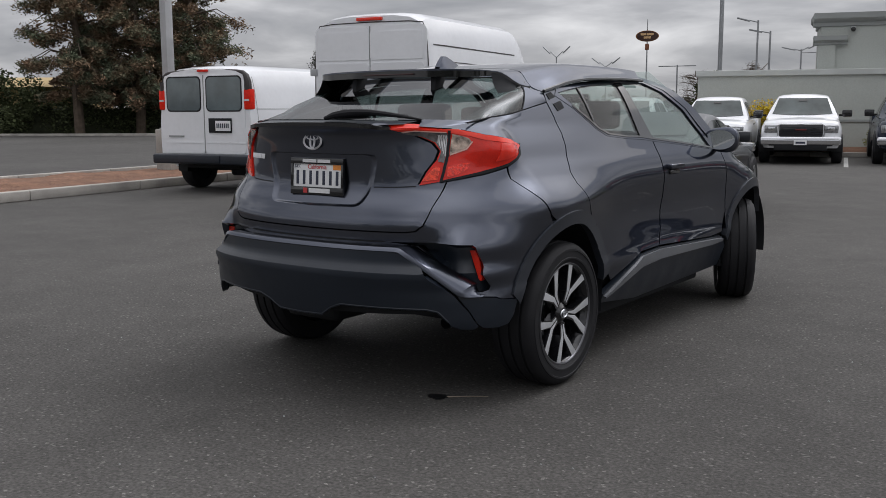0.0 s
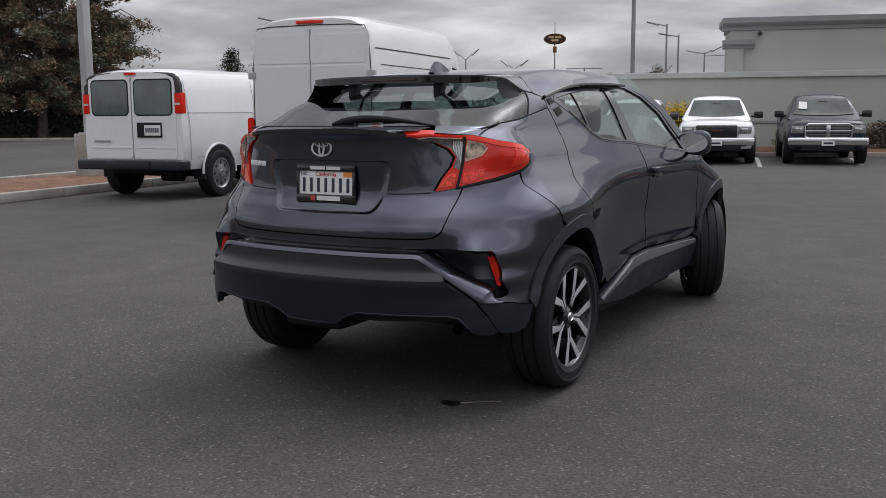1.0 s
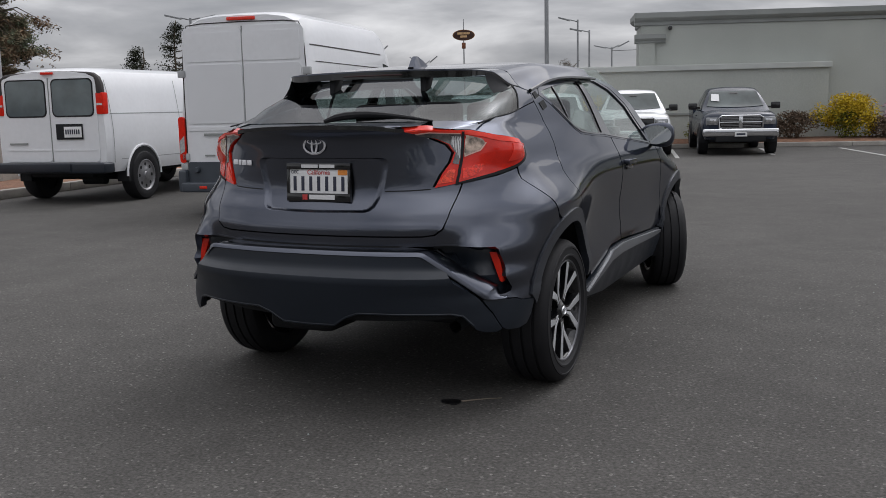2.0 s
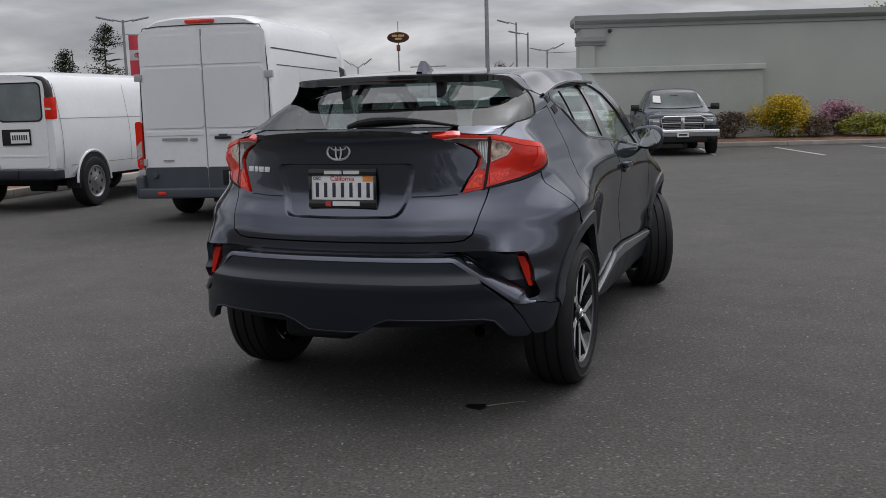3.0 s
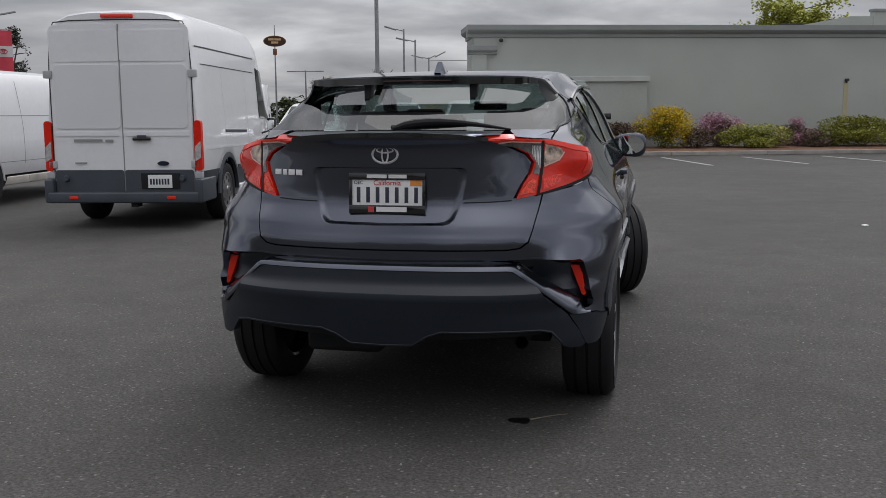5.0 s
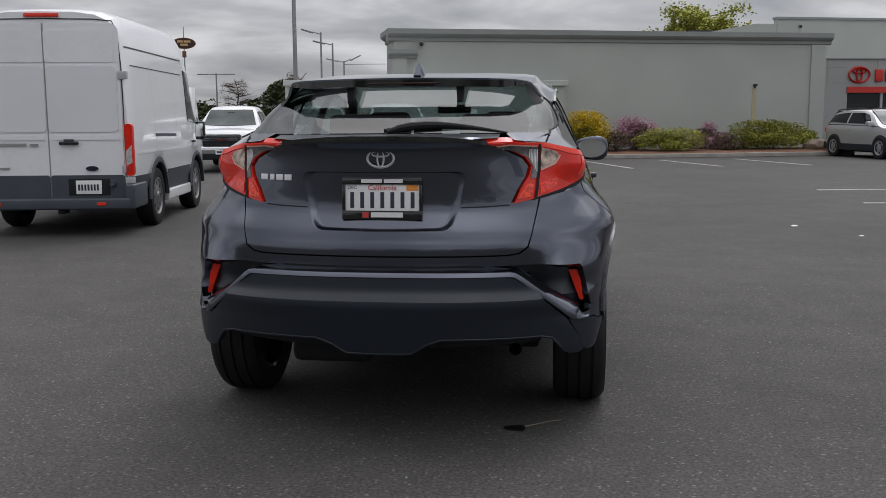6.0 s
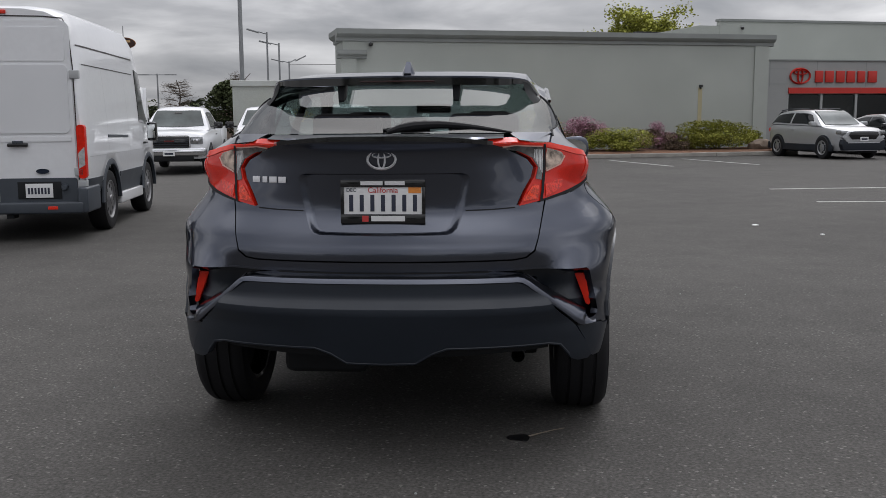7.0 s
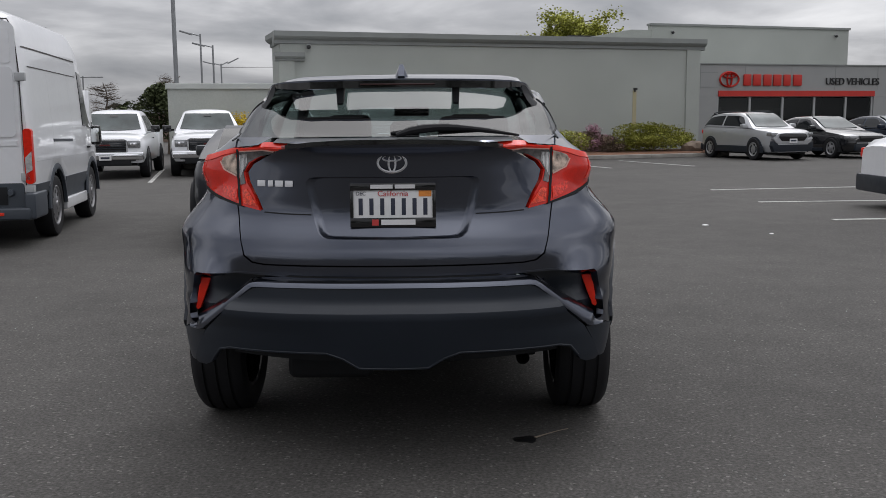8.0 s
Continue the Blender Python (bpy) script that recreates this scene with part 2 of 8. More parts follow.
def curve(*pts):
    """A smooth monotone curve through (t, value) pairs."""
    ts, vs = [p[0] for p in pts], [p[1] for p in pts]
    k = len(ts)
    h = [ts[i + 1] - ts[i] for i in range(k - 1)]
    d = [(vs[i + 1] - vs[i]) / h[i] for i in range(k - 1)]
    m = [d[0]] + [0.0 if d[i - 1] * d[i] <= 0 else 2 * d[i - 1] * d[i] / (d[i - 1] + d[i]) for i in range(1, k - 1)] + [d[-1]]

    def f(t):
        if t <= ts[0]:
            return vs[0]
        if t >= ts[-1]:
            return vs[-1]
        i = 0
        while t > ts[i + 1]:
            i += 1
        s = (t - ts[i]) / h[i]
        return ((2 * s - 3) * s * s + 1) * vs[i] + ((s - 2) * s + 1) * s * h[i] * m[i] + (3 - 2 * s) * s * s * vs[i + 1] + (s - 1) * s * s * h[i] * m[i + 1]
    return f


def step(t, lo, hi):
    t = min(1.0, max(0.0, (t - lo) / (hi - lo)))
    return t * t * (3 - 2 * t)


def inside(p, poly):
    x, y, odd = p[0], p[1], False
    for (ax, ay), (bx, by) in zip(poly, poly[1:] + poly[:1]):
        if (ay > y) != (by > y) and x < ax + (y - ay) * (bx - ax) / (by - ay):
            odd = not odd
    return odd


def densify(poly, gap, closed=True):
    out = []
    for a, b in zip(poly, poly[1:] + (poly[:1] if closed else [])):
        k = max(1, math.ceil(math.hypot(b[0] - a[0], b[1] - a[1]) / gap))
        out += [(a[0] + (b[0] - a[0]) * i / k, a[1] + (b[1] - a[1]) * i / k) for i in range(k)]
    return out if closed else out + [poly[-1]]


def sheet(surface, outline, gap=0.03, off=0.0, thick=0.012, holes=(), mirror=False, bm=None, edge_gap=None):
    """A panel cut from a surface(u, v, off): its outline (and holes) in (u, v), filled finely, lifted by off, its rims turned inward by thick."""
    loops = [densify(list(outline), edge_gap or gap)] + [densify(list(h), edge_gap or gap) for h in holes]
    pts, edges = [], []
    for lp in loops:
        s = len(pts)
        pts += lp
        edges += [(s + i, s + (i + 1) % len(lp)) for i in range(len(lp))]
    us, vs = [p[0] for p in loops[0]], [p[1] for p in loops[0]]
    rows = int((max(vs) - min(vs)) / (gap * 0.87)) + 1
    near = [p for lp in loops for p in lp]
    cell = {}
    for p in near:
        cell.setdefault((int(p[0] // gap), int(p[1] // gap)), []).append(p)
    for j in range(rows + 1):
        v = min(vs) + j * gap * 0.87
        u = min(us) + (gap / 2 if j % 2 else 0)
        while u < max(us):
            if inside((u, v), loops[0]) and not any(inside((u, v), h) for h in loops[1:]):
                c = (int(u // gap), int(v // gap))
                if all((q[0] - u) ** 2 + (q[1] - v) ** 2 > (gap * 0.45) ** 2 for i in (-1, 0, 1) for k in (-1, 0, 1) for q in cell.get((c[0] + i, c[1] + k), ())):
                    pts.append((u, v))
            u += gap
    from_cdt = geometry.delaunay_2d_cdt([Vector(p) for p in pts], edges, [], 0, 1e-5)
    verts, faces = from_cdt[0], from_cdt[2]
    bm = bm or bmesh.new()
    flip = -1 if mirror else 1
    made = {}

    def vert(i, o):
        if (i, o) not in made:
            x, y, z = surface(verts[i][0], verts[i][1], o)
            made[(i, o)] = bm.verts.new((flip * x, y, z))
        return made[(i, o)]
    new_faces = []
    for f in faces:
        c = (sum(verts[i][0] for i in f) / 3, sum(verts[i][1] for i in f) / 3)
        if inside(c, loops[0]) and not any(inside(c, h) for h in loops[1:]):
            new_faces.append(bm.faces.new([vert(i, off) for i in f]))
    if thick:
        back = {v: k for k, v in made.items()}
        for f in new_faces:
            for e in f.edges:
                if len(e.link_faces) == 1:
                    a, b = e.verts
                    if a in back and b in back and back[a][1] == off and back[b][1] == off:
                        bm.faces.new((a, b, vert(back[b][0], off - thick), vert(back[a][0], off - thick)))
    return bm


def text_mesh(words, size, depth=0.002):
    """A flat word in the built-in font, as mesh data, standing in x and y, centred."""
    cu = bpy.data.curves.new("word", "FONT")
    cu.body, cu.size, cu.extrude, cu.align_x, cu.align_y = words, size, depth, "CENTER", "CENTER"
    ob = bpy.data.objects.new("word", cu)
    me = bpy.data.meshes.new_from_object(ob)
    bpy.data.objects.remove(ob)
    return me


def text_part(name, words, size, mat, parent, m, depth=0.002, label=""):
    me = text_mesh(words, size, depth)
    me.materials.clear()
    me.materials.append(mat)
    ob = new(name, me)
    ob.parent = parent
    ob.matrix_basis = m
    if label:
        ob["label"] = label
    return ob


def emblem(parent, m, r, mat):
    """Three interlaced ovals, drawn as plain rings."""
    bm = bmesh.new()
    for ax, az, cz, th in ((r * 1.45, r, 0, 0.24), (r * 0.42, r * 0.93, r * 0.0, 0.20), (r * 0.95, r * 0.34, r * 0.42, 0.18)):
        k, w = 40, r * th
        rings = []
        for i in range(k):
            t = 2 * math.pi * i / k
            c, s = math.cos(t), math.sin(t)
            rings.append([bm.verts.new(v) for v in (((ax - w) * c, cz + (az - w) * s, 0), ((ax - w * 0.5) * c, cz + (az - w * 0.5) * s, r * 0.22), (ax * c, cz + az * s, 0))])
        for i in range(k):
            u, v = rings[i], rings[(i + 1) % k]
            bm.faces.new((u[0], u[1], v[1], v[0])), bm.faces.new((u[1], u[2], v[2], v[1]))
    return part("emblem", bm, mat, parent, "", m)

# ---- ground, buildings, kerbs ----
CONCRETE = material("kerb_concrete", (0.36, 0.34, 0.31), 0.85, vary=0.22, scale=2.2, fine=0.12, fine_scale=60, bump=0.3, bump_scale=80)
STUCCO = material("grey_green_stucco", (0.425, 0.446, 0.416), 0.9, vary=0.07, scale=0.5, fine=0.06, fine_scale=30, bump=0.35, bump_scale=60, bump_dist=0.004)
STUCCO_TRIM = material("dark_stucco_trim", (0.28, 0.295, 0.285), 0.85, vary=0.06, scale=1.5, bump=0.2, bump_scale=60)
# wall stucco made paler: the light on the coping's top is in the colour
STUCCO_LIT = material("lit_coping_render", (0.48, 0.50, 0.48), 0.85, vary=0.08, scale=1.5, bump=0.2, bump_scale=60)
LINE_PAINT = material("white_line_paint", (0.42, 0.42, 0.40), 0.8, vary=0.25, scale=3, fine=0.3, fine_scale=50)
MULCH = material("bark_mulch", (0.19, 0.098, 0.060), 0.95, vary=0.3, scale=4, fine=0.5, fine_scale=40, bump=0.8, bump_scale=40, bump_dist=0.02)
PANEL_GREY = material("metal_panel_grey", (0.34, 0.345, 0.34), 0.5, 0.1, vary=0.04, scale=1)
SIGN_RED = material("sign_red", (0.55, 0.03, 0.02), 0.4, vary=0.05, scale=4)
SIGN_BLACK = material("sign_black", (0.03, 0.03, 0.03), 0.5)
FRAME_METAL = material("window_frame_metal", (0.42, 0.43, 0.43), 0.4, 0.5)
POLE_GREY = material("galvanised_pole", (0.30, 0.31, 0.32), 0.55, 0.4, vary=0.12, scale=2)
STEEL_WHITE = material("painted_light_pole", (0.42, 0.43, 0.44), 0.55, vary=0.12, scale=3)
BEIGE = material("beige_render", (0.45, 0.33, 0.16), 0.9, vary=0.08, scale=0.5)
TAR = material("black_tar_spot", (0.008, 0.008, 0.009), 0.35)
# near-black: the dimness behind the glass is put into the colour
DIM_ROOM = material("showroom_dimness", (0.05, 0.05, 0.05), 0.8, vary=0.2, scale=2)
PALE_STRIP = material("pale_yellow_paint", (0.47, 0.42, 0.27), 0.8, vary=0.1, scale=2)


def asphalt():
    """Sealed asphalt: grey stone grains in dark binder, broad worn and oily patches, fine relief."""
    mat = material("worn_asphalt", (0.061, 0.060, 0.0595), 0.86, spec=0.3, bump=0.0)
    n, l = mat.node_tree.nodes, mat.node_tree.links
    b = n["Principled BSDF"]
    co = n["Texture Coordinate"].outputs["Object"]

    def noise_at(sc, detail, rough=0.5):
        t = n.new("ShaderNodeTexNoise")
        t.inputs["Scale"].default_value, t.inputs["Detail"].default_value, t.inputs["Roughness"].default_value = sc, detail, rough
        l.new(co, t.inputs["Vector"])
        return t.outputs["Fac"]

    def ramp(src, *stops):
        r = n.new("ShaderNodeValToRGB")
        el = r.color_ramp.elements
        for k, (p, v) in enumerate(stops):
            e = el[k] if k < 2 else el.new(p)
            e.position, e.color = p, (v, v, v, 1)
        l.new(src, r.inputs["Fac"])
        return r.outputs["Color"]

    def times(a, c):
        k = n.new("ShaderNodeVectorMath")
        k.operation = "MULTIPLY"
        l.new(a, k.inputs[0]), l.new(c, k.inputs[1])
        return k.outputs[0]
    vor = n.new("ShaderNodeTexVoronoi")
    vor.inputs["Scale"].default_value = 95
    l.new(co, vor.inputs["Vector"])
    rnd = n.new("ShaderNodeSeparateColor")
    l.new(vor.outputs["Color"], rnd.inputs[0])
    grains = ramp(rnd.outputs[0], (0.0, 0.78), (0.88, 1.0), (0.972, 1.30), (0.997, 2.2))
    broad = ramp(noise_at(0.22, 6, 0.6), (0.3, 0.80), (0.7, 1.18))
    mid = ramp(noise_at(2.3, 5, 0.6), (0.3, 0.86), (0.7, 1.12))
    pits = ramp(noise_at(24, 4, 0.72), (0.30, 0.66), (0.42, 1.0), (0.60, 1.0), (0.74, 1.30))
    fine = ramp(noise_at(70, 3), (0.3, 0.62), (0.7, 1.38))
    c = times(times(times(grains, broad), times(mid, fine)), pits)
    base = n.new("ShaderNodeVectorMath")
    base.operation = "MULTIPLY"
    base.inputs[1].default_value = (0.0805, 0.0762, 0.0714)
    l.new(c, base.inputs[0])
    l.new(base.outputs[0], b.inputs["Base Color"])
    bp = n.new("ShaderNodeBump")
    bp.inputs["Strength"].default_value, bp.inputs["Distance"].default_value = 0.7, 0.004
    l.new(noise_at(140, 4, 0.7), bp.inputs["Height"])
    l.new(bp.outputs[0], b.inputs["Normal"])
    return mat


ASPHALT = asphalt()
bm = bmesh.new()
bmesh.ops.create_grid(bm, x_segments=1, y_segments=1, size=900)
solid("ground", bm, ASPHALT, "worn dark grey asphalt of a car lot", kind="structure")

FACADE = pose(-4.9, 26.9, 0, 0, 0, 18)      # along the showroom's front; local y runs into the building


def at_facade(name, bm, mat, label="", smooth=False):
    return solid(name, bm, mat, label, kind="structure", m=FACADE, smooth=smooth)


def cornice(y0, z0, drop, rise, out):
    return [(y0, z0 - drop), (y0 - out * 0.25, z0 - drop + 0.02), (y0 - out * 0.25, z0 - drop * 0.55), (y0 - out * 0.7, z0 - drop * 0.35), (y0 - out, z0 - drop * 0.1), (y0 - out, z0 + rise), (y0 + 0.25, z0 + rise), (y0 + 0.25, z0 - drop)]


at_facade("wall_front", boxm(0.07, 0, 0, 15.23, 0.3, 3.86), STUCCO, "plain grey-green stucco showroom wall")
at_facade("wall_left", boxm(0.07, 0.3, 0, 0.37, 1.8, 3.86), STUCCO, "grey-green stucco side wall")
at_facade("wall_right", boxm(14.93, 0.3, 0, 15.23, 3.0, 3.86), STUCCO, "grey-green stucco return wall")
at_facade("wall_back", boxm(0.37, 1.5, 0, 14.93, 1.8, 3.86), STUCCO, "grey-green stucco rear wall")
at_facade("flat_roof", boxm(0.37, 0.3, 3.5, 14.93, 1.5, 3.62), STUCCO_TRIM, "flat grey showroom roof")
at_facade("cornice_front", prism(cornice(-0.002, 3.98, 0.26, 0.13, 0.2), "x", -0.14, 15.42), STUCCO_TRIM, "dark grey stepped cornice", False)
bm = prism([(0.07 - (0.0 - a), z) for a, z in cornice(0.0, 3.98, 0.26, 0.13, 0.2)], "y", 0.24, 1.9)
at_facade("cornice_side", bm, STUCCO_TRIM, "dark grey stepped cornice", False)
at_facade("pilaster_left", boxm(0.0, -0.09, 0, 0.49, 0.0, 3.2), STUCCO, "shallow stucco pilaster")
at_facade("pilaster_cap", prism(cornice(-0.09, 3.34, 0.16, 0.11, 0.14), "x", -0.13, 0.81), STUCCO_TRIM, "stepped pilaster cap", False)
at_facade("pilaster_right", boxm(14.68, -0.06, 0, 15.235, 0.0, 3.72), STUCCO, "shallow stucco pilaster")
at_facade("low_wall", boxm(-3.4, -0.32, 0, 5.70, -0.02, 2.30), STUCCO, "low grey-green stucco wall")
at_facade("low_wall_cap", boxm(-3.46, -0.40, 2.302, 5.78, 0.0 - 0.004, 2.48, bevel=0.02), STUCCO_LIT, "projecting wall coping")
at_facade("wall_ledge", boxm(0.4, -0.36, 0.93, 3.4, -0.321, 1.0), STUCCO_TRIM, "thin ledge on the low wall")
at_facade("painted_strip", boxm(12.53, -0.012, 0.3, 12.68, -0.002, 2.28), PALE_STRIP, "pale yellow painted strip on the wall")
fix = thing("wall_lamp", "small black lamp fixed to the stucco wall", "lamp", FACADE)
part("lamp_head", boxm(12.55, -0.12, 2.30, 12.66, -0.003, 2.38, bevel=0.015), SIGN_BLACK, fix)
part("lamp_bracket", boxm(12.585, -0.06, 2.24, 12.625, -0.002, 2.30), SIGN_BLACK, fix)
for s, y, z in ((0.95, -0.002, 3.84 - 0.18), (18.95, 7.99, 5.15), (27.9, 7.99, 5.15)):
    c = thing("security_camera", "white dome security camera on the wall", "camera", FACADE @ Matrix.Translation((s, y, z)), group="wall cameras")
    dome = bmesh.new()
    bmesh.ops.create_uvsphere(dome, u_segments=12, v_segments=8, radius=0.07, matrix=Matrix.Translation((0, -0.10, -0.03)))
    part("dome", dome, SIGN_BLACK, c)
    part("mount", boxm(-0.06, -0.12, 0.0, 0.06, 0.0, 0.05, bevel=0.01), STEEL_WHITE, c)
# showroom front, set back, with its windows
SB = 3.0
at_facade("showroom_fascia", boxm(15.24, SB, 2.14, 27.5, SB + 0.25, 3.42), PANEL_GREY, "grey panelled showroom fascia")
at_facade("showroom_pier_end", boxm(25.85, SB, 0, 27.5, SB + 0.25, 2.138), PANEL_GREY, "grey panelled showroom pier")
at_facade("showroom_pier", boxm(15.24, SB, 0, 18.08, SB + 0.25, 2.138), PANEL_GREY, "grey panelled showroom pier")
for s in (17.25, 19.36, 21.6, 23.8, 26.0):
    at_facade("panel_joint", boxm(s - 0.012, SB - 0.006, 2.42, s + 0.012, SB - 0.001, 3.41), STUCCO_TRIM, "panel joint")
for z in (2.52, 3.1):
    at_facade("panel_joint", boxm(15.25, SB - 0.006, z - 0.01, 18.06, SB - 0.001, z + 0.01), STUCCO_TRIM, "panel joint")
at_facade("red_band", boxm(18.09, SB - 0.05, 2.15, 25.85, SB - 0.003, 2.38), SIGN_RED, "red sign band")
at_facade("fascia_cap", boxm(15.24, SB - 0.05, 3.422, 27.5, SB + 0.3, 3.47), STUCCO_TRIM, "grey fascia coping")
at_facade("showroom_floor", boxm(15.3, SB + 0.02, 0.0, 27.5, 11.0, 0.04), PANEL_GREY, "pale showroom floor")
at_facade("showroom_ceiling", boxm(15.3, SB + 0.26, 2.5, 27.5, 11.0, 2.6), PANEL_GREY, "showroom ceiling")
at_facade("showroom_back_wall", boxm(15.3, 11.0, 0, 27.5, 11.3, 5.2), DIM_ROOM, "showroom back wall coloured dark for the dim room")
at_facade("showroom_roof", boxm(15.24, SB + 0.25, 3.2, 27.5, 7.98, 3.3), STUCCO_TRIM, "flat showroom roof")
at_facade("showroom_end_wall", boxm(27.3, SB + 0.26, 0.04, 27.5, 11.0, 2.5), DIM_ROOM, "showroom end wall coloured dark for the dim room")
win = tagged(new("window_1"), "aluminium-framed showroom glazing", "window", kind="structure")
win.matrix_basis = FACADE
for i, (a, c) in enumerate(zip((18.10, 19.64, 21.24, 22.82, 24.43), (19.64, 21.24, 22.82, 24.43, 25.80))):
    p = part("pane", boxm(a + 0.05, SB + 0.10, 0.12, c - 0.05, SB + 0.112, 2.10), GLASS_SHOP, win, smooth=False)
    p.visible_shadow = False
    part("window_frame", boxm(a - 0.05, SB + 0.04, 0.04, a + 0.05, SB + 0.16, 2.138), FRAME_METAL, win, smooth=False)
part("window_frame", boxm(25.75, SB + 0.04, 0.04, 25.845, SB + 0.16, 2.138), FRAME_METAL, win, smooth=False)
part("window_sill", boxm(18.15, SB + 0.04, 0.04, 25.75, SB + 0.16, 0.118), FRAME_METAL, win, smooth=False)
for s, w, h in ((19.1, 0.8, 1.5), (20.3, 0.5, 1.75), (21.9, 1.1, 1.2), (23.4, 0.7, 1.7), (25.2, 1.6, 1.3)):
    solid("display_stand", boxm(s, 6.0, 0.04, s + w, 6.5, h, bevel=0.03), (PANEL_GREY if w < 1 else DIM_ROOM), "showroom display stand behind the glass", "display", m=FACADE, group="showroom stands")
at_facade("upper_wall", boxm(17.9, 8.0, 0, 28.7, 8.3, 5.42), STUCCO, "tall grey-green stucco wall behind the showroom")
at_facade("upper_wall_side", boxm(28.4, 8.3, 0, 28.7, 16, 5.42), STUCCO, "tall grey-green stucco side wall")
at_facade("upper_cap", boxm(17.86, 7.94, 5.422, 28.76, 8.35, 5.52), STUCCO_TRIM, "dark wall coping")
at_facade("upper_wing", prism([(14.6, 3.6), (14.6, 4.82), (16.9, 5.22), (17.9, 5.22), (17.9, 3.6)], "y", 8.02, 8.3), STUCCO, "sloping stucco gable")
sign = thing("showroom_sign", "red raised sign with an oval emblem and lettering strokes", "sign", FACADE)
emblem(sign, Matrix.Translation((18.58, SB - 0.03, 2.83)) @ pose(0, 0, 0, 90), 0.33, SIGN_RED)
SIGN_BARS = ((19.25, 19.60), (19.70, 20.08), (20.20, 20.58), (20.68, 21.06), (21.18, 21.52), (21.66, 22.07))
for a, c in SIGN_BARS:
    part("sign_letter", boxm(a, SB - 0.08, 2.58, c, SB - 0.005, 3.04, bevel=0.03), SIGN_RED, sign, "red lettering stroke")
used = thing("used_vehicles_sign", "black raised lettering reading used vehicles", "sign", FACADE)
text_part("lettering", "USED VEHICLES", 0.40, SIGN_BLACK, used, Matrix.Translation((24.68, SB - 0.03, 2.76)) @ pose(0, 0, 0, 90), 0.025)
# planting bed and its kerb
at_facade("bed_soil", prism([(-2.50, 0.0), (-2.50, 0.115), (-2.2, 0.17), (-1.2, 0.21), (-0.33, 0.20), (-0.33, 0.0)], "x", -3.2, 14.6), MULCH, "brown bark mulch planting bed")
for i in range(6):
    at_facade("bed_kerb", boxm(-3.2 + i * 3.0, -2.66, 0, -0.212 + i * 3.0, -2.502, 0.13, bevel=0.02), CONCRETE, "concrete kerb")
at_facade("bed_kerb_end", boxm(14.602, -2.66, 0, 14.75, -0.3, 0.13, bevel=0.02), CONCRETE, "concrete kerb")
# island with the light pole
for i in range(10):
    y = -4.0 + i * 2.2
    solid("island_kerb", boxm(-0.16, y, 0, 0.0, y + 2.19, 0.15, bevel=0.025), CONCRETE, "pale concrete island kerb", kind="structure", m=pose(-9.52, 0, 0, 0, 0, 8.2))
    solid("island_kerb", boxm(-3.2, y, 0, -3.04, y + 2.19, 0.15, bevel=0.025), CONCRETE, "pale concrete island kerb", kind="structure", m=pose(-9.52, 0, 0, 0, 0, 8.2))
bm = bmesh.new()
bmesh.ops.create_grid(bm, x_segments=30, y_segments=120, size=0.5, matrix=Matrix.Translation((-1.6, 7.0, 0.11)) @ Matrix.Diagonal((2.88, 22, 1, 1)))
for v in bm.verts:
    v.co.z += 0.05 * noise.noise(v.co * 1.1) + 0.02 * noise.noise(v.co * 6) + 0.05 * (1 - abs(v.co.x + 1.6) / 1.44)
solid("island_soil", bm, MULCH, "reddish brown mulch on the island", kind="structure", m=pose(-9.52, 0, 0, 0, 0, 8.2))
# parking lines: from, to, each about 10 cm wide
LINES = (((-2.25, 19.75), (-3.30, 24.2)), ((-0.23, 21.4), (-0.95, 24.9)), ((2.35, 20.9), (1.15, 25.0)), ((4.72, 21.9), (3.45, 25.5)), ((7.10, 22.6), (5.75, 26.3)), ((-6.23, 17.45), (-7.7, 23.6)),
         ((5.13, 13.95), (10.5, 14.75)), ((5.16, 11.38), (10.5, 11.5)), ((5.23, 8.72), (10.5, 8.95)))
for (ax, ay), (bx, by) in LINES:
    ln, ang = math.hypot(bx - ax, by - ay), math.degrees(math.atan2(by - ay, bx - ax))
    solid("parking_line", boxm(0, -0.05, 0.0, ln, 0.05, 0.005), LINE_PAINT, "worn white painted parking line", kind="structure", m=pose(ax, ay, 0, 0, 0, ang))
# oil spot and its tail on the asphalt
spot = thing("tar_spot", "black tar spot with a thin tail on asphalt", "stain", pose(0.535, 0.35, 0))
bm = bmesh.new()
rim_pts = [(0.052 * (1 + 0.5 * noise.noise((math.cos(a) * 1.3, math.sin(a) * 1.3, 0.4))) * math.cos(a), 0.032 * (1 + 0.7 * noise.noise((math.cos(a) * 1.7, math.sin(a) * 1.7, 3.0))) * math.sin(a)) for a in (2 * math.pi * k / 28 for k in range(28))]
part("blot", prism(rim_pts, "z", 0.0, 0.004), TAR, spot)
part("tail", tube(bmesh.new(), [(0.03, 0.015, 0.003), (0.09, 0.062, 0.004), (0.14, 0.100, 0.004), (0.185, 0.125, 0.004)], [0.004, 0.002, 0.0018, 0.0015], 6), material("dry_twig", (0.22, 0.18, 0.14), 0.8), spot)
for x, y, r in ((3.44, 8.2, 0.045), (3.95, 7.3, 0.028)):
    bm = bmesh.new()
    bmesh.ops.create_icosphere(bm, subdivisions=1, radius=r)
    for v in bm.verts:
        v.co.z = max(0.0, v.co.z * 0.35)
    solid("paper_scrap", bm, LETTER_WHITE, "small white scrap of litter lying on asphalt", "litter", m=pose(x, y, 0), group="litter")
bm = bmesh.new()
rg = random.Random(5)
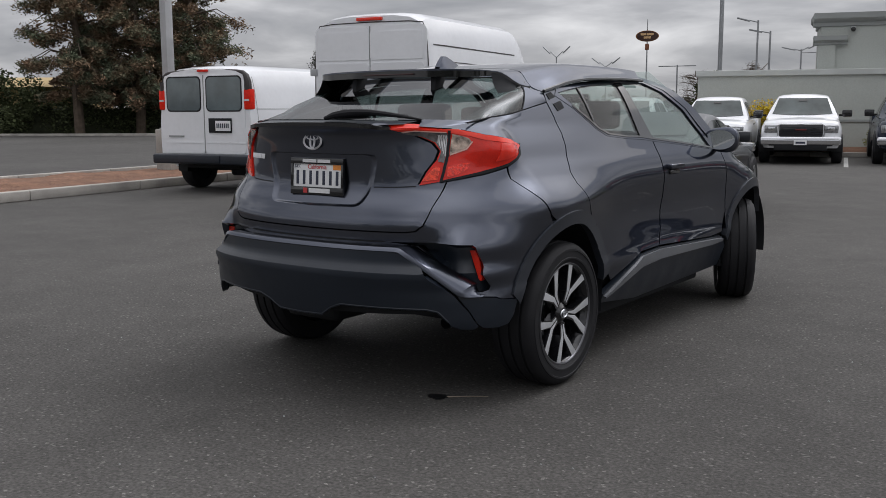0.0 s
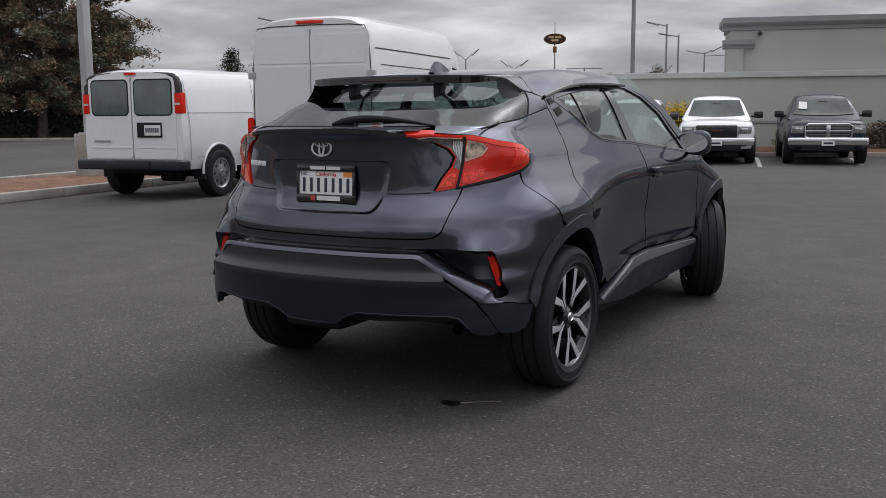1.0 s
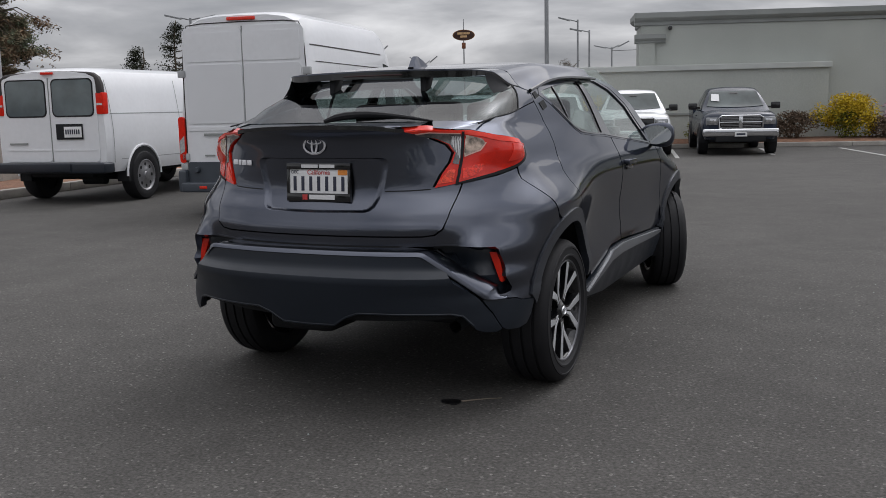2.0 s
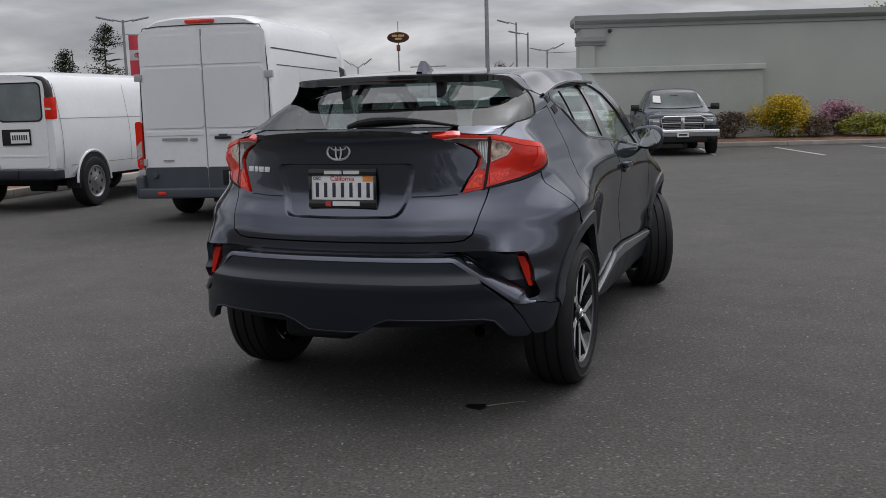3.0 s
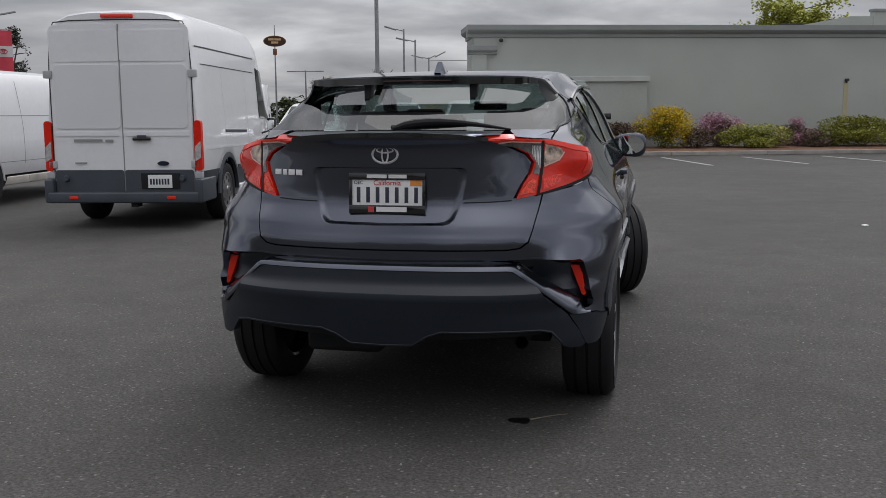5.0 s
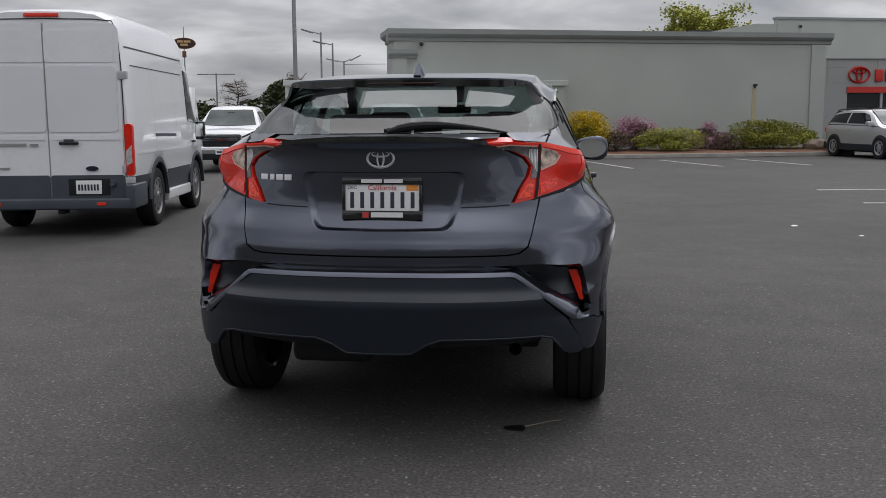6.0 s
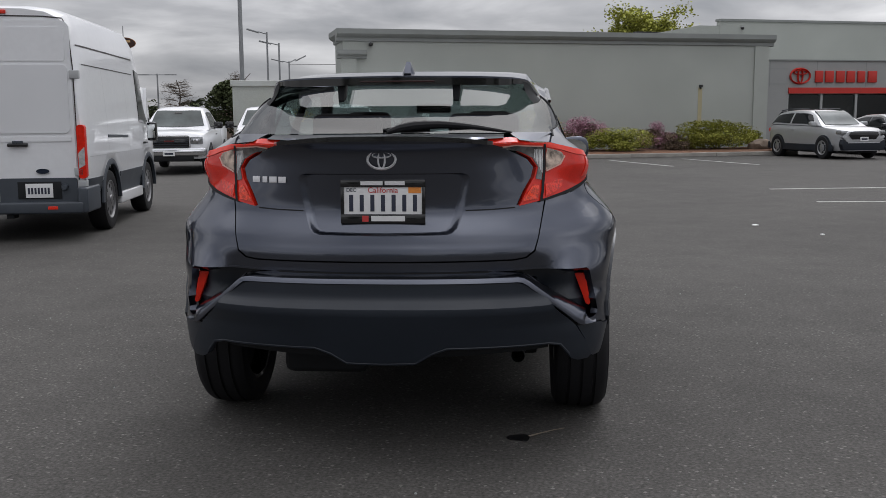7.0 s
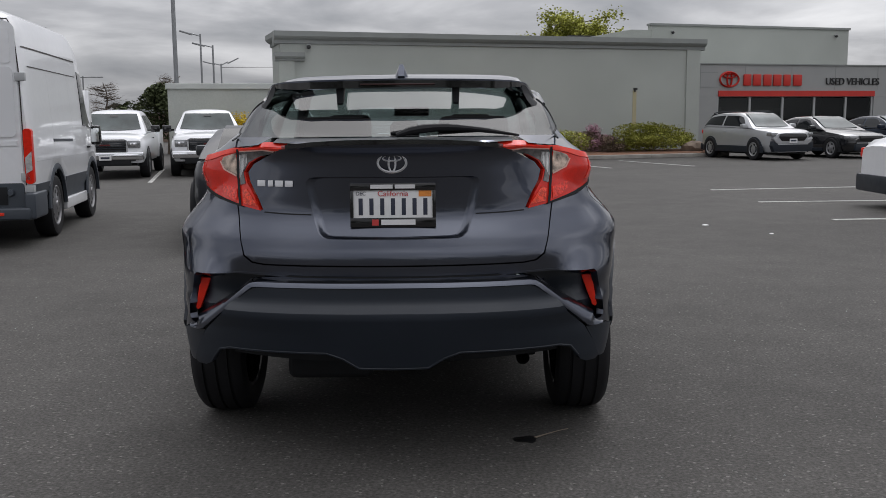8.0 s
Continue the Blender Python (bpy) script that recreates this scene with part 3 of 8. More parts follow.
for i in range(160):
    x, y, r = rg.uniform(-4, 6), rg.uniform(-3.2, 6), rg.uniform(0.002, 0.006)
    bmesh.ops.create_cone(bm, segments=5, radius1=r, radius2=r * 0.4, depth=r, cap_ends=True, matrix=Matrix.Translation((x, y, r / 2)))
solid("loose_grit", bm, STUCCO_TRIM, "scattered pale grit on the asphalt", "grit", kind="stuff")

# ---- the grey crossover ----
Q1 = 1.0                        # length of the rear quarter in the running coordinate
REAR = curve((0.2, 0.24), (0.30, 0.09), (0.36, 0.03), (0.45, 0.0), (0.578, -0.038), (0.588, -0.0405), (0.594, -0.0395), (0.622, -0.011), (0.64, -0.004), (0.70, 0.002), (0.75, 0.035), (0.81, 0.080), (0.86, 0.095),
             (0.945, 0.138), (0.962, 0.14), (1.10, 0.125), (1.17, 0.112), (1.205, 0.082), (1.224, 0.068), (1.236, 0.15), (1.252, 0.268), (1.28, 0.337), (1.31, 0.425), (1.34, 0.533), (1.40, 0.752), (1.46, 0.95), (1.5, 1.08))
BODY = curve((0.5, 0.066), (0.70, 0.077), (0.73, 0.076), (0.77, 0.074), (0.795, 0.074), (0.81, 0.080))     # tail above the black panel
DEEP = curve((0.2, 0.36), (0.36, 0.42), (0.48, 0.53), (0.54, 0.60), (0.62, 0.60), (0.72, 0.55), (0.8, 0.55), (0.9, 0.57), (1.1, 0.56), (1.2, 0.55), (1.26, 0.48), (1.33, 0.36), (1.45, 0.22), (1.5, 0.2))
SQUARE = curve((0.2, 2.2), (0.48, 2.26), (0.62, 2.5), (0.8, 2.4), (1.0, 2.2), (1.2, 2.1), (1.3, 2.3), (1.5, 2.6))
SIDE = curve((0.2, 0.79), (0.3, 0.838), (0.42, 0.872), (0.5, 0.886), (0.56, 0.876), (0.75, 0.862), (0.92, 0.876), (1.0, 0.860), (1.08, 0.822), (1.14, 0.795), (1.38, 0.690), (1.45, 0.635), (1.5, 0.55))
NOSE = curve((0.2, 4.20), (0.4, 4.36), (0.6, 4.36), (0.75, 4.28), (0.85, 4.10), (0.95, 3.75), (1.02, 3.58), (1.06, 3.52), (1.2, 3.42), (1.38, 3.30), (1.5, 3.2))
BLUNT = curve((0.2, 0.8), (0.7, 0.85), (0.95, 0.65), (1.06, 0.40), (1.5, 0.3))
AXLE_R, AXLE_F, HUB = 0.872, 3.512, 0.343
RIDE = 0.016                    # how far the body sits up on its springs


def flank(y, z):
    """Half width of the crossover at a place along its side."""
    w = SIDE(z)
    w += 0.078 * math.exp(-((y - 0.80) / 0.46) ** 2) * math.exp(-((z - 0.84) / (0.095 if z > 0.84 else 0.28)) ** 2)
    w += 0.050 * math.exp(-((y - 3.50) / 0.42) ** 2) * math.exp(-((z - 0.76) / 0.17) ** 2)
    w -= 0.011 * math.exp(-((y - 1.95) / 0.60) ** 2) * math.exp(-((z - 0.72 - 0.10 * (1.95 - y)) / 0.17) ** 2)
    w -= 0.030 * math.exp(-((y - 0.62) / 0.55) ** 2) * math.exp(-((z - 1.03) / 0.085) ** 2)
    if z > 1.02:
        k = min(1.0, (z - 1.02) / 0.2)
        w -= k * 0.055 * min(1.0, max(0.0, (1.7 - y) / 1.0)) ** 1.2
    w -= 0.012 * step(z, 1.0, 1.2) * max(0.0, y - 2.2)
    return w


def hull(q, z, off=0.0):
    """The crossover's skin: q runs from the middle of its tail round the corner and along its side, z is the height."""
    def at(q, z):
        yr, a, n, yf, b = REAR(z), DEEP(z), SQUARE(z), NOSE(z), BLUNT(z)
        side = (yf - b) - (yr + a)
        if z < 0.81 and abs(q) < 0.62:
            line = 0.700 - 0.76 * max(0.0, abs(q) - 0.36)
            w = (1 - step(abs(q), 0.40, 0.62)) * step(z, line - 0.004, line + 0.004)
            k = math.cos(q * math.pi / 2) ** (2 / n)
            yr += (BODY(z) - yr) * w / max(k, 0.3)
        if q < Q1:
            t = max(q, -1.0) / Q1 * math.pi / 2
            s, c = math.sin(abs(t)) ** (2 / n), math.cos(t) ** (2 / n)
            y = yr + a * (1 - c)
            w = flank(y, z) * s + 0.070 * math.exp(-((abs(q) - 0.76) / 0.15) ** 2) * step(z, 1.0, 1.13) * (1 - step(z, 1.165, 1.222)) * (1 - step(abs(q), 0.86, 1.0))     # lamps stand out at the corner
            return Vector((math.copysign(w, t), y, z))
        if q < Q1 + side:
            y = yr + a + q - Q1
            return Vector((flank(y, z), y, z))
        t = min(1.0, q - Q1 - side) * math.pi / 2
        y = yf - b * (1 - math.sin(t) ** 0.85)
        return Vector((flank(y, z) * math.cos(t) ** 0.85 if t < 1.5707 else 0.0, y, z))
    p = at(q, z)
    if off:
        h = 0.004
        du, dv = at(q + h, z) - at(q - h, z), at(q, z + h) - at(q, z - h)
        n = du.cross(dv)
        if n.length > 1e-9:
            p = p + n.normalized() * off
    return p


def rear(x, z):
    """The place x from the middle, at height z, on the tail."""
    return ("tail", x, z)


def along(y, z):
    """The place y along the side, at height z."""
    return ("side", y, z)


def running(p):
    """Running coordinate and height of a place given by rear() or along()."""
    if len(p) == 2:
        return p
    kind, v, z = p
    if kind == "tail":
        lo, hi = 0.0, Q1
        for _ in range(20):
            mid = (lo + hi) / 2
            lo, hi = (mid, hi) if hull(mid, z)[0] < abs(v) else (lo, mid)
        return math.copysign(lo, v), z
    yr, a, n, yf, b = REAR(z), DEEP(z), SQUARE(z), NOSE(z), BLUNT(z)
    if v < yr + a:
        c = min(1.0, max(0.0, 1 - (v - yr) / a))
        return Q1 * 2 / math.pi * math.acos(c ** (n / 2)), z
    if v < yf - b:
        return Q1 + v - yr - a, z
    t = math.asin(max(0.0, 1 - (yf - v) / b) ** (1 / 0.85)) if v < yf else math.pi / 2
    return Q1 + (yf - b) - (yr + a) + t * 2 / math.pi, z


def drawn(outline, closed=True, gap=0.035):
    """An outline in running coordinates, its edges straight on the car itself."""
    out = []
    for p, q in zip(outline, outline[1:] + (outline[:1] if closed else [])):
        out.append(running(p))
        if len(p) == 3 and len(q) == 3 and p[0] == q[0]:
            fine = 0.008 if max(p[2], q[2]) > 1.19 and min(p[2], q[2]) < 1.30 else gap
            k = math.ceil(math.hypot(q[1] - p[1], q[2] - p[2]) / fine)
            out += [running((p[0], p[1] + (q[1] - p[1]) * i / k, p[2] + (q[2] - p[2]) * i / k)) for i in range(1, k)]
    return out if closed else out + [running(outline[-1])]


def arc(cy, r, a0, a1, k=14, cz=HUB):
    """Places on a wheel arch, from angle a0 to a1 (degrees from the tail, over the top)."""
    return [along(cy - r * math.cos(radians(a0 + (a1 - a0) * i / k)), cz + r * math.sin(radians(a0 + (a1 - a0) * i / k))) for i in range(k + 1)]


def skin(outline, gap=0.03, off=0.0, thick=0.012, holes=(), mirror=False, edge_gap=None):
    return sheet(hull, drawn(list(outline)), gap, off, thick, [drawn(list(h)) for h in holes], mirror, edge_gap=edge_gap)


def both(name, outline, mat, parent, label="", gap=0.03, off=0.0, thick=0.012, holes=(), edge_gap=None):
    """The same panel on both sides of the car, as two parts."""
    for side in (False, True):
        part(name, skin(outline, gap, off, thick, holes, side, edge_gap), mat, parent, label)


def across(outline):
    """A symmetric outline from its half, which starts and ends on the middle line."""
    half = drawn(outline, closed=False)
    return half + [(-q, z) for q, z in reversed(half) if abs(q) > 1e-6]


def wheel(name, parent, m, spin, side):
    """An 18-inch wheel with five double spokes, its outer face towards +x."""
    hub = new(name)
    hub.parent, hub.matrix_basis = parent, m
    tyre = lathe(bmesh.new(), [(-0.10, 0.235), (-0.112, 0.262), (-0.116, 0.30), (-0.104, 0.328), (-0.085, 0.340), (-0.062, 0.343), (-0.060, 0.335), (-0.050, 0.335), (-0.048, 0.3445), (-0.006, 0.345),
                               (-0.005, 0.336), (0.005, 0.336), (0.006, 0.345), (0.048, 0.3445), (0.050, 0.335), (0.060, 0.335), (0.062, 0.343), (0.085, 0.340), (0.104, 0.328), (0.113, 0.312), (0.117, 0.310), (0.1175, 0.302), (0.114, 0.300), (0.1135, 0.272), (0.116, 0.270), (0.115, 0.262), (0.110, 0.258), (0.10, 0.235)], 72)
    part("tyre", tyre, RUBBER, hub)
    rim = lathe(bmesh.new(), [(-0.10, 0.236), (-0.095, 0.222), (-0.05, 0.205), (0.03, 0.212), (0.088, 0.226), (0.100, 0.236), (0.104, 0.247), (0.098, 0.250)], 72)
    part("rim", rim, ALLOY_DARK, hub, "gloss black rim barrel")
    lip = lathe(bmesh.new(), [(0.098, 0.2335), (0.1035, 0.2365), (0.1055, 0.241), (0.1035, 0.2445)], 72)
    part("rim_edge", lip, ALLOY_EDGE, hub, "dark satin rim edge")
    disc = lathe(bmesh.new(), [(-0.01, 0.06), (-0.01, 0.15), (0.012, 0.15), (0.012, 0.06)], 40, closed=True)
    part("brake_disc", disc, SATIN, hub)
    back = lathe(bmesh.new(), [(-0.03, 0.001), (-0.03, 0.206)], 40)
    part("inner_barrel", back, DARK, hub)
    for k in range(5):
        a = 2 * math.pi * k / 5 + spin
        for s in (-1, 1):
            o = prism([(0.0, 0.046), (s * 0.026, 0.050), (s * 0.024, 0.105), (s * 0.096, 0.212), (s * 0.052, 0.232), (0.0, 0.128)][:: s], "x", 0.040, 0.082, 0.003)
            f = prism([(s * 0.004, 0.058), (s * 0.012, 0.058), (s * 0.020, 0.108), (s * 0.093, 0.215), (s * 0.058, 0.231), (s * 0.004, 0.124)][:: s], "x", 0.080, 0.0835, 0.001)
            for bm in (o, f):
                for v in bm.verts:
                    v.co.x += 0.016 * step(math.hypot(v.co.y, v.co.z), 0.07, 0.22)
            part("spoke", o, ALLOY_DARK, hub, m=Matrix.Rotation(a, 4, "X"))
            part("spoke_face", f, ALLOY, hub, "machined bright spoke face", m=Matrix.Rotation(a, 4, "X"))
    cap = lathe(bmesh.new(), [(0.05, 0.055), (0.075, 0.052), (0.086, 0.034), (0.090, 0.030), (0.092, 0.001)], 32)
    part("hub_cap", cap, ALLOY_DARK, hub)
    for k in range(5):
        a = 2 * math.pi * (k + 0.5) / 5 + spin
        nut = lathe(bmesh.new(), [(0.055, 0.011), (0.076, 0.010), (0.078, 0.001)], 6)
        part("wheel_nut", nut, CHROME, hub, m=Matrix.Translation((0, 0.045 * math.cos(a), 0.045 * math.sin(a))))
    emblem(hub, pose(0.0925, 0, 0, 90, 0, 90), 0.022, SATIN)
    return hub


def tail_lamp_outline():
    return [rear(0.405, 1.212), rear(0.50, 1.215), rear(0.64, 1.200), along(0.42, 1.175), along(0.56, 1.150), along(0.645, 1.128), along(0.62, 1.085), along(0.52, 1.045), along(0.40, 1.01),
            rear(0.66, 0.990), rear(0.52, 0.962), rear(0.545, 1.02), rear(0.575, 1.07), rear(0.585, 1.11), rear(0.56, 1.145), rear(0.50, 1.178)]


def build_crossover():
    car = thing("crossover", "dark metallic grey compact crossover with black lower cladding, parked on asphalt", "car", pose(0, 0, RIDE))
    # inner structure that shows through gaps and below
    part("underbody", boxm(-0.56, 0.55, 0.29, 0.56, 4.0, 0.46, bevel=0.03), DARK, car)
    part("floor_pan", boxm(-0.72, 1.36, 0.17, 0.72, 3.02, 0.32, bevel=0.03), DARK, car)
    part("fuel_tank", boxm(-0.50, 1.02, 0.19, 0.48, 1.40, 0.34, bevel=0.05, seg=3), DARK, car)
    part("engine_tray", boxm(-0.52, 2.98, 0.18, 0.52, 4.12, 0.32, bevel=0.03), DARK, car)
    part("silencer", boxm(-0.46, 0.36, 0.245, -0.10, 0.66, 0.36, bevel=0.045, seg=3), DARK, car)
    for x in (-0.56, 0.56):
        coil = bmesh.new()
        tube(coil, [(x + 0.05 * math.cos(0.7 * k), AXLE_R + 0.10 + 0.05 * math.sin(0.7 * k), 0.30 + 0.0045 * k) for k in range(44)], 0.008, 6)
        part("spring", coil, GREY_SPRING, car, "grey coil spring")
        part("trailing_arm", boxm(x - 0.05, AXLE_R - 0.12, 0.24, x + 0.05, AXLE_R + 0.46, 0.31, bevel=0.02), DARK, car)
    part("inner_shell", boxm(-0.50, 0.34, 0.44, 0.50, 3.95, 0.90, bevel=0.05), DARK, car)
    for s in (-1, 1):
        part("door_shell", boxm(s * 0.66 - 0.14, AXLE_R + 0.50, 0.30, s * 0.66 + 0.14, AXLE_F - 0.50, 0.98, bevel=0.02), DARK, car)
        for y in (AXLE_R, AXLE_F):
            liner = prism([(y + 0.455 * math.cos(t), HUB + 0.445 * math.sin(t)) for t in (math.pi * (k - 1) / 16 for k in range(15 if y == AXLE_R else 19))], "x", s * 0.50 if s > 0 else -0.54, 0.54 if s > 0 else s * 0.50)
            part("arch_liner", liner, DARK, car)
            roofing = bmesh.new()
            arc_pts = [(y + 0.452 * math.cos(t), HUB + 0.440 * math.sin(t)) for t in (math.pi * (k - 1) / 16 for k in range(15 if y == AXLE_R else 19))]
            inner = [[roofing.verts.new((s * x, q, z)) for q, z in arc_pts] for x in (0.50, 0.86)]
            for i in range(len(arc_pts) - 1):
                roofing.faces.new((inner[0][i], inner[0][i + 1], inner[1][i + 1], inner[1][i]))
            part("arch_liner", roofing, DARK, car)
    part("inner_tail", boxm(-0.46, 0.26, 0.46, 0.46, 0.5, 1.10, bevel=0.08), DARK, car)
    # tail: lid, bumper, cladding
    lid = [(0.0, 1.224), rear(0.30, 1.224), rear(0.395, 1.216), rear(0.49, 1.172), rear(0.55, 1.142), rear(0.575, 1.11), rear(0.565, 1.07), rear(0.535, 1.02), rear(0.510, 0.965),
           rear(0.620, 0.985), rear(0.610, 0.93), rear(0.592, 0.84), rear(0.578, 0.797), rear(0.545, 0.772), rear(0.50, 0.766), (0.0, 0.764)]
    field = [(x, z) for x, z in ((0.0, 1.094), (0.30, 1.094), (0.322, 1.090), (0.333, 1.076), (0.331, 1.05), (0.318, 0.99), (0.300, 0.92), (0.286, 0.885), (0.268, 0.868), (0.245, 0.862), (0.0, 0.858))]
    outer = densify(across([rear(x, z) if x else (0.0, z) for x, z in field]), 0.02)
    part("tailgate", skin(across(lid), 0.02, 0.0, 0.02, holes=[outer], edge_gap=0.02), PAINT_GREY, car)
    both("seam_backing", [rear(0.30, 0.742), rear(0.56, 0.748), rear(0.612, 0.785), rear(0.640, 0.93), rear(0.595, 0.93), rear(0.570, 0.80), rear(0.54, 0.786), rear(0.30, 0.784)], DARK, car, "", 0.03, -0.022, 0.0)
    cz = 0.985
    dish = bmesh.new()
    rings = []
    for f, g, o in ((1.0, 1.0, 0.0), (0.985, 0.982, -0.0012), (0.965, 0.96, -0.004), (0.935, 0.925, -0.0085), (0.91, 0.895, -0.0108), (0.885, 0.87, -0.0118)):
        rings.append([dish.verts.new(hull(q * f, cz + (z - cz) * (g if z < cz else 1 - (1 - g) * 0.35), o)) for q, z in outer])
    for u, v in zip(rings, rings[1:]):
        for i in range(len(u)):
            dish.faces.new((u[i], u[(i + 1) % len(u)], v[(i + 1) % len(u)], v[i]))
    part("plate_recess_rim", dish, PAINT_GREY, car)
    part("plate_recess", skin([(q * 0.890, cz + (z - cz) * (0.875 if z < cz else 0.957)) for q, z in outer], 0.02, -0.0118, 0.0), PAINT_GREY, car)
    # the crease's shade, laid on the lid as a thin black strip
    crease = [running(p) for p in (rear(0.505, 0.957), rear(0.42, 0.952), rear(0.315, 0.950))]
    both("lid_crease", [(q, z + 0.0025) for q, z in crease] + [(q, z - 0.0025) for q, z in reversed(crease)], DARK, car, "", 0.05, 0.001, 0.0)
    def ledge(x, y, off=0.0):
        return Vector((x, y + 0.12 * abs(x) ** 2.0, 1.236 - 0.018 * abs(x / 0.4) ** 3 - 0.10 * max(0.0, 0.075 - y) + off))
    tip = [(0.0, 0.056), (0.20, 0.058), (0.34, 0.066), (0.40, 0.09), (0.42, 0.13), (0.40, 0.19), (0.0, 0.19)]
    part("tailgate_lip", sheet(ledge, tip + [(-x, y) for x, y in reversed(tip) if x], 0.03, 0.0, 0.016), GLOSS_BLACK, car, "gloss black ducktail lip")
    upper = across([(0.0, 0.758), rear(0.50, 0.760), rear(0.55, 0.767), rear(0.583, 0.792), rear(0.596, 0.838), rear(0.615, 0.93), rear(0.626, 0.983), along(0.40, 1.003), along(0.508, 1.032), along(0.509, 0.985),
                    along(0.60, 0.89), along(0.648, 0.815), *arc(AXLE_R, 0.475, 66, 22, 8), along(0.432, 0.475), along(0.36, 0.480), rear(0.85, 0.492), rear(0.765, 0.506), rear(0.70, 0.566), rear(0.62, 0.644), rear(0.55, 0.704), rear(0.50, 0.708), (0.0, 0.708)])
    gill = [rear(0.40, 0.722), rear(0.60, 0.726), rear(0.785, 0.720), rear(0.798, 0.708), rear(0.836, 0.54), rear(0.832, 0.522), rear(0.815, 0.515), rear(0.755, 0.515), rear(0.70, 0.575), rear(0.62, 0.652), rear(0.555, 0.704), rear(0.50, 0.712)]
    part("bumper", skin(upper, 0.026, 0.0, 0.02, holes=[drawn(gill), [(-q, z) for q, z in drawn(gill)]]), PAINT_GREY, car)
    slot = skin(across([(0.0, 0.722), rear(0.40, 0.724), rear(0.42, 0.722), rear(0.40, 0.717), (0.0, 0.715)]), 0.03, 0.003, 0.0)
    part("bumper_groove", slot, DARK, car)

    def pocket(x, z, off=0.0):
        p = hull(*running(rear(x, z)))
        return Vector((p[0] * 0.985, p[1] + 0.080 - off, z))
    for s in (1, -1):
        rec = sheet(pocket, [(0.40, 0.728), (0.80, 0.724), (0.815, 0.71), (0.842, 0.55), (0.838, 0.505), (0.74, 0.505), (0.54, 0.700), (0.40, 0.712)], 0.025, 0.0, 0.0, mirror=s < 0)
        part("corner_recess", rec, PLASTIC, car, "matte black recessed corner")
        part("reflector", prism([(s * x, z) for x, z in ((0.741, 0.688), (0.784, 0.690), (0.806, 0.568), (0.799, 0.560), (0.788, 0.566))], "y", 0.292, 0.322, 0.003), RED_FACE, car, "upright red reflector")
    both("recess_rim", [rear(0.40, 0.726), rear(0.60, 0.730), rear(0.788, 0.724), rear(0.804, 0.710), rear(0.842, 0.54), rear(0.837, 0.516), rear(0.815, 0.509), rear(0.76, 0.510), rear(0.76, 0.515), rear(0.814, 0.515), rear(0.830, 0.523), rear(0.834, 0.54), rear(0.796, 0.707), rear(0.784, 0.718), rear(0.60, 0.723), rear(0.40, 0.720)], PAINT_GREY, car, "raised painted rim", 0.03, 0.003, 0.03)
    low = across([(0.0, 0.690), rear(0.50, 0.690), rear(0.54, 0.680), rear(0.62, 0.618), rear(0.70, 0.540), rear(0.735, 0.500), rear(0.775, 0.435), rear(0.800, 0.370), rear(0.785, 0.359), rear(0.745, 0.361), rear(0.718, 0.374), rear(0.685, 0.430), rear(0.64, 0.450), rear(0.25, 0.452), rear(0.19, 0.43), rear(0.13, 0.392), (0.0, 0.388)])
    part("bumper_cladding", skin(low, 0.013, 0.012, 0.03), PLASTIC, car, "matte black lower bumper panel")
    # one painted strip: level over the black panel, then down along the corner recess and out under it
    slope = [(0.545 + 0.205 * k / 8, 0.686 - 0.173 * k / 8) for k in range(9)]
    half = [(0.06 * k, 0.698) for k in range(9)] + [(0.51, 0.698), (0.53, 0.695)] + slope + [(0.762, 0.507), (0.78, 0.503), (0.80, 0.501), (0.815, 0.501)]

    def foot_of(i):
        (ax, az), (bx, bz) = half[max(0, i - 1)], half[min(len(half) - 1, i + 1)]
        ln = math.hypot(bx - ax, bz - az)
        n = Vector((-(bz - az) / ln, 0.0, (bx - ax) / ln)) if i else Vector((0.0, 0.0, 1.0))
        return hull(*running(rear(half[i][0] - n.x * 0.018, half[i][1] - n.z * 0.018)), 0.016), n
    feet = [foot_of(i) for i in range(len(half))]
    first, last = half.index(slope[0]), half.index(slope[-1])
    strip = bmesh.new()
    rows = []
    for i, (x, z) in enumerate(half):
        foot, n = feet[i]
        grow = 0.0
        if first <= i <= last:
            u = (i - first) / (last - first)
            foot, grow = feet[first][0].lerp(feet[last][0], u), u
        elif i > last:
            grow = max(0.0, 1 - (x - 0.750) / 0.04)
        h = 0.0105 + 0.002 * grow - 0.006 * step(x, 0.755, 0.80)
        deep = 0.050 - 0.045 * step(x, 0.745, 0.79)
        rows.append([foot + n * (0.018 + h * f) + Vector((0, dy, 0)) for f, dy in ((-1.0, 0.014), (-0.85, 0.002), (-0.6, 0.0), (0.5, 0.006), (0.95, 0.011), (1.0 + 0.030 * grow / h, 0.012 + deep), (1.0 + 0.032 * grow / h, 0.05 + deep))])
    rows = [[strip.verts.new((-v.x, v.y, v.z)) for v in r] for r in reversed(rows[1:])] + [[strip.verts.new(v) for v in r] for r in rows]
    for u, v in zip(rows, rows[1:]):
        for i in range(6):
            strip.faces.new((u[i], u[i + 1], v[i + 1], v[i]))
    part("bumper_strip", strip, PAINT_GREY, car, "grey strip folding down beside the corner recesses")
    both("corner_cladding", [rear(0.745, 0.499), rear(0.80, 0.495), rear(0.85, 0.487), along(0.36, 0.476), along(0.445, 0.470), along(0.442, 0.40), along(0.42, 0.362), along(0.36, 0.353), rear(0.815, 0.357), rear(0.806, 0.368), rear(0.780, 0.436)], PLASTIC, car, "matte black bumper corner", 0.024, 0.004, 0.03)
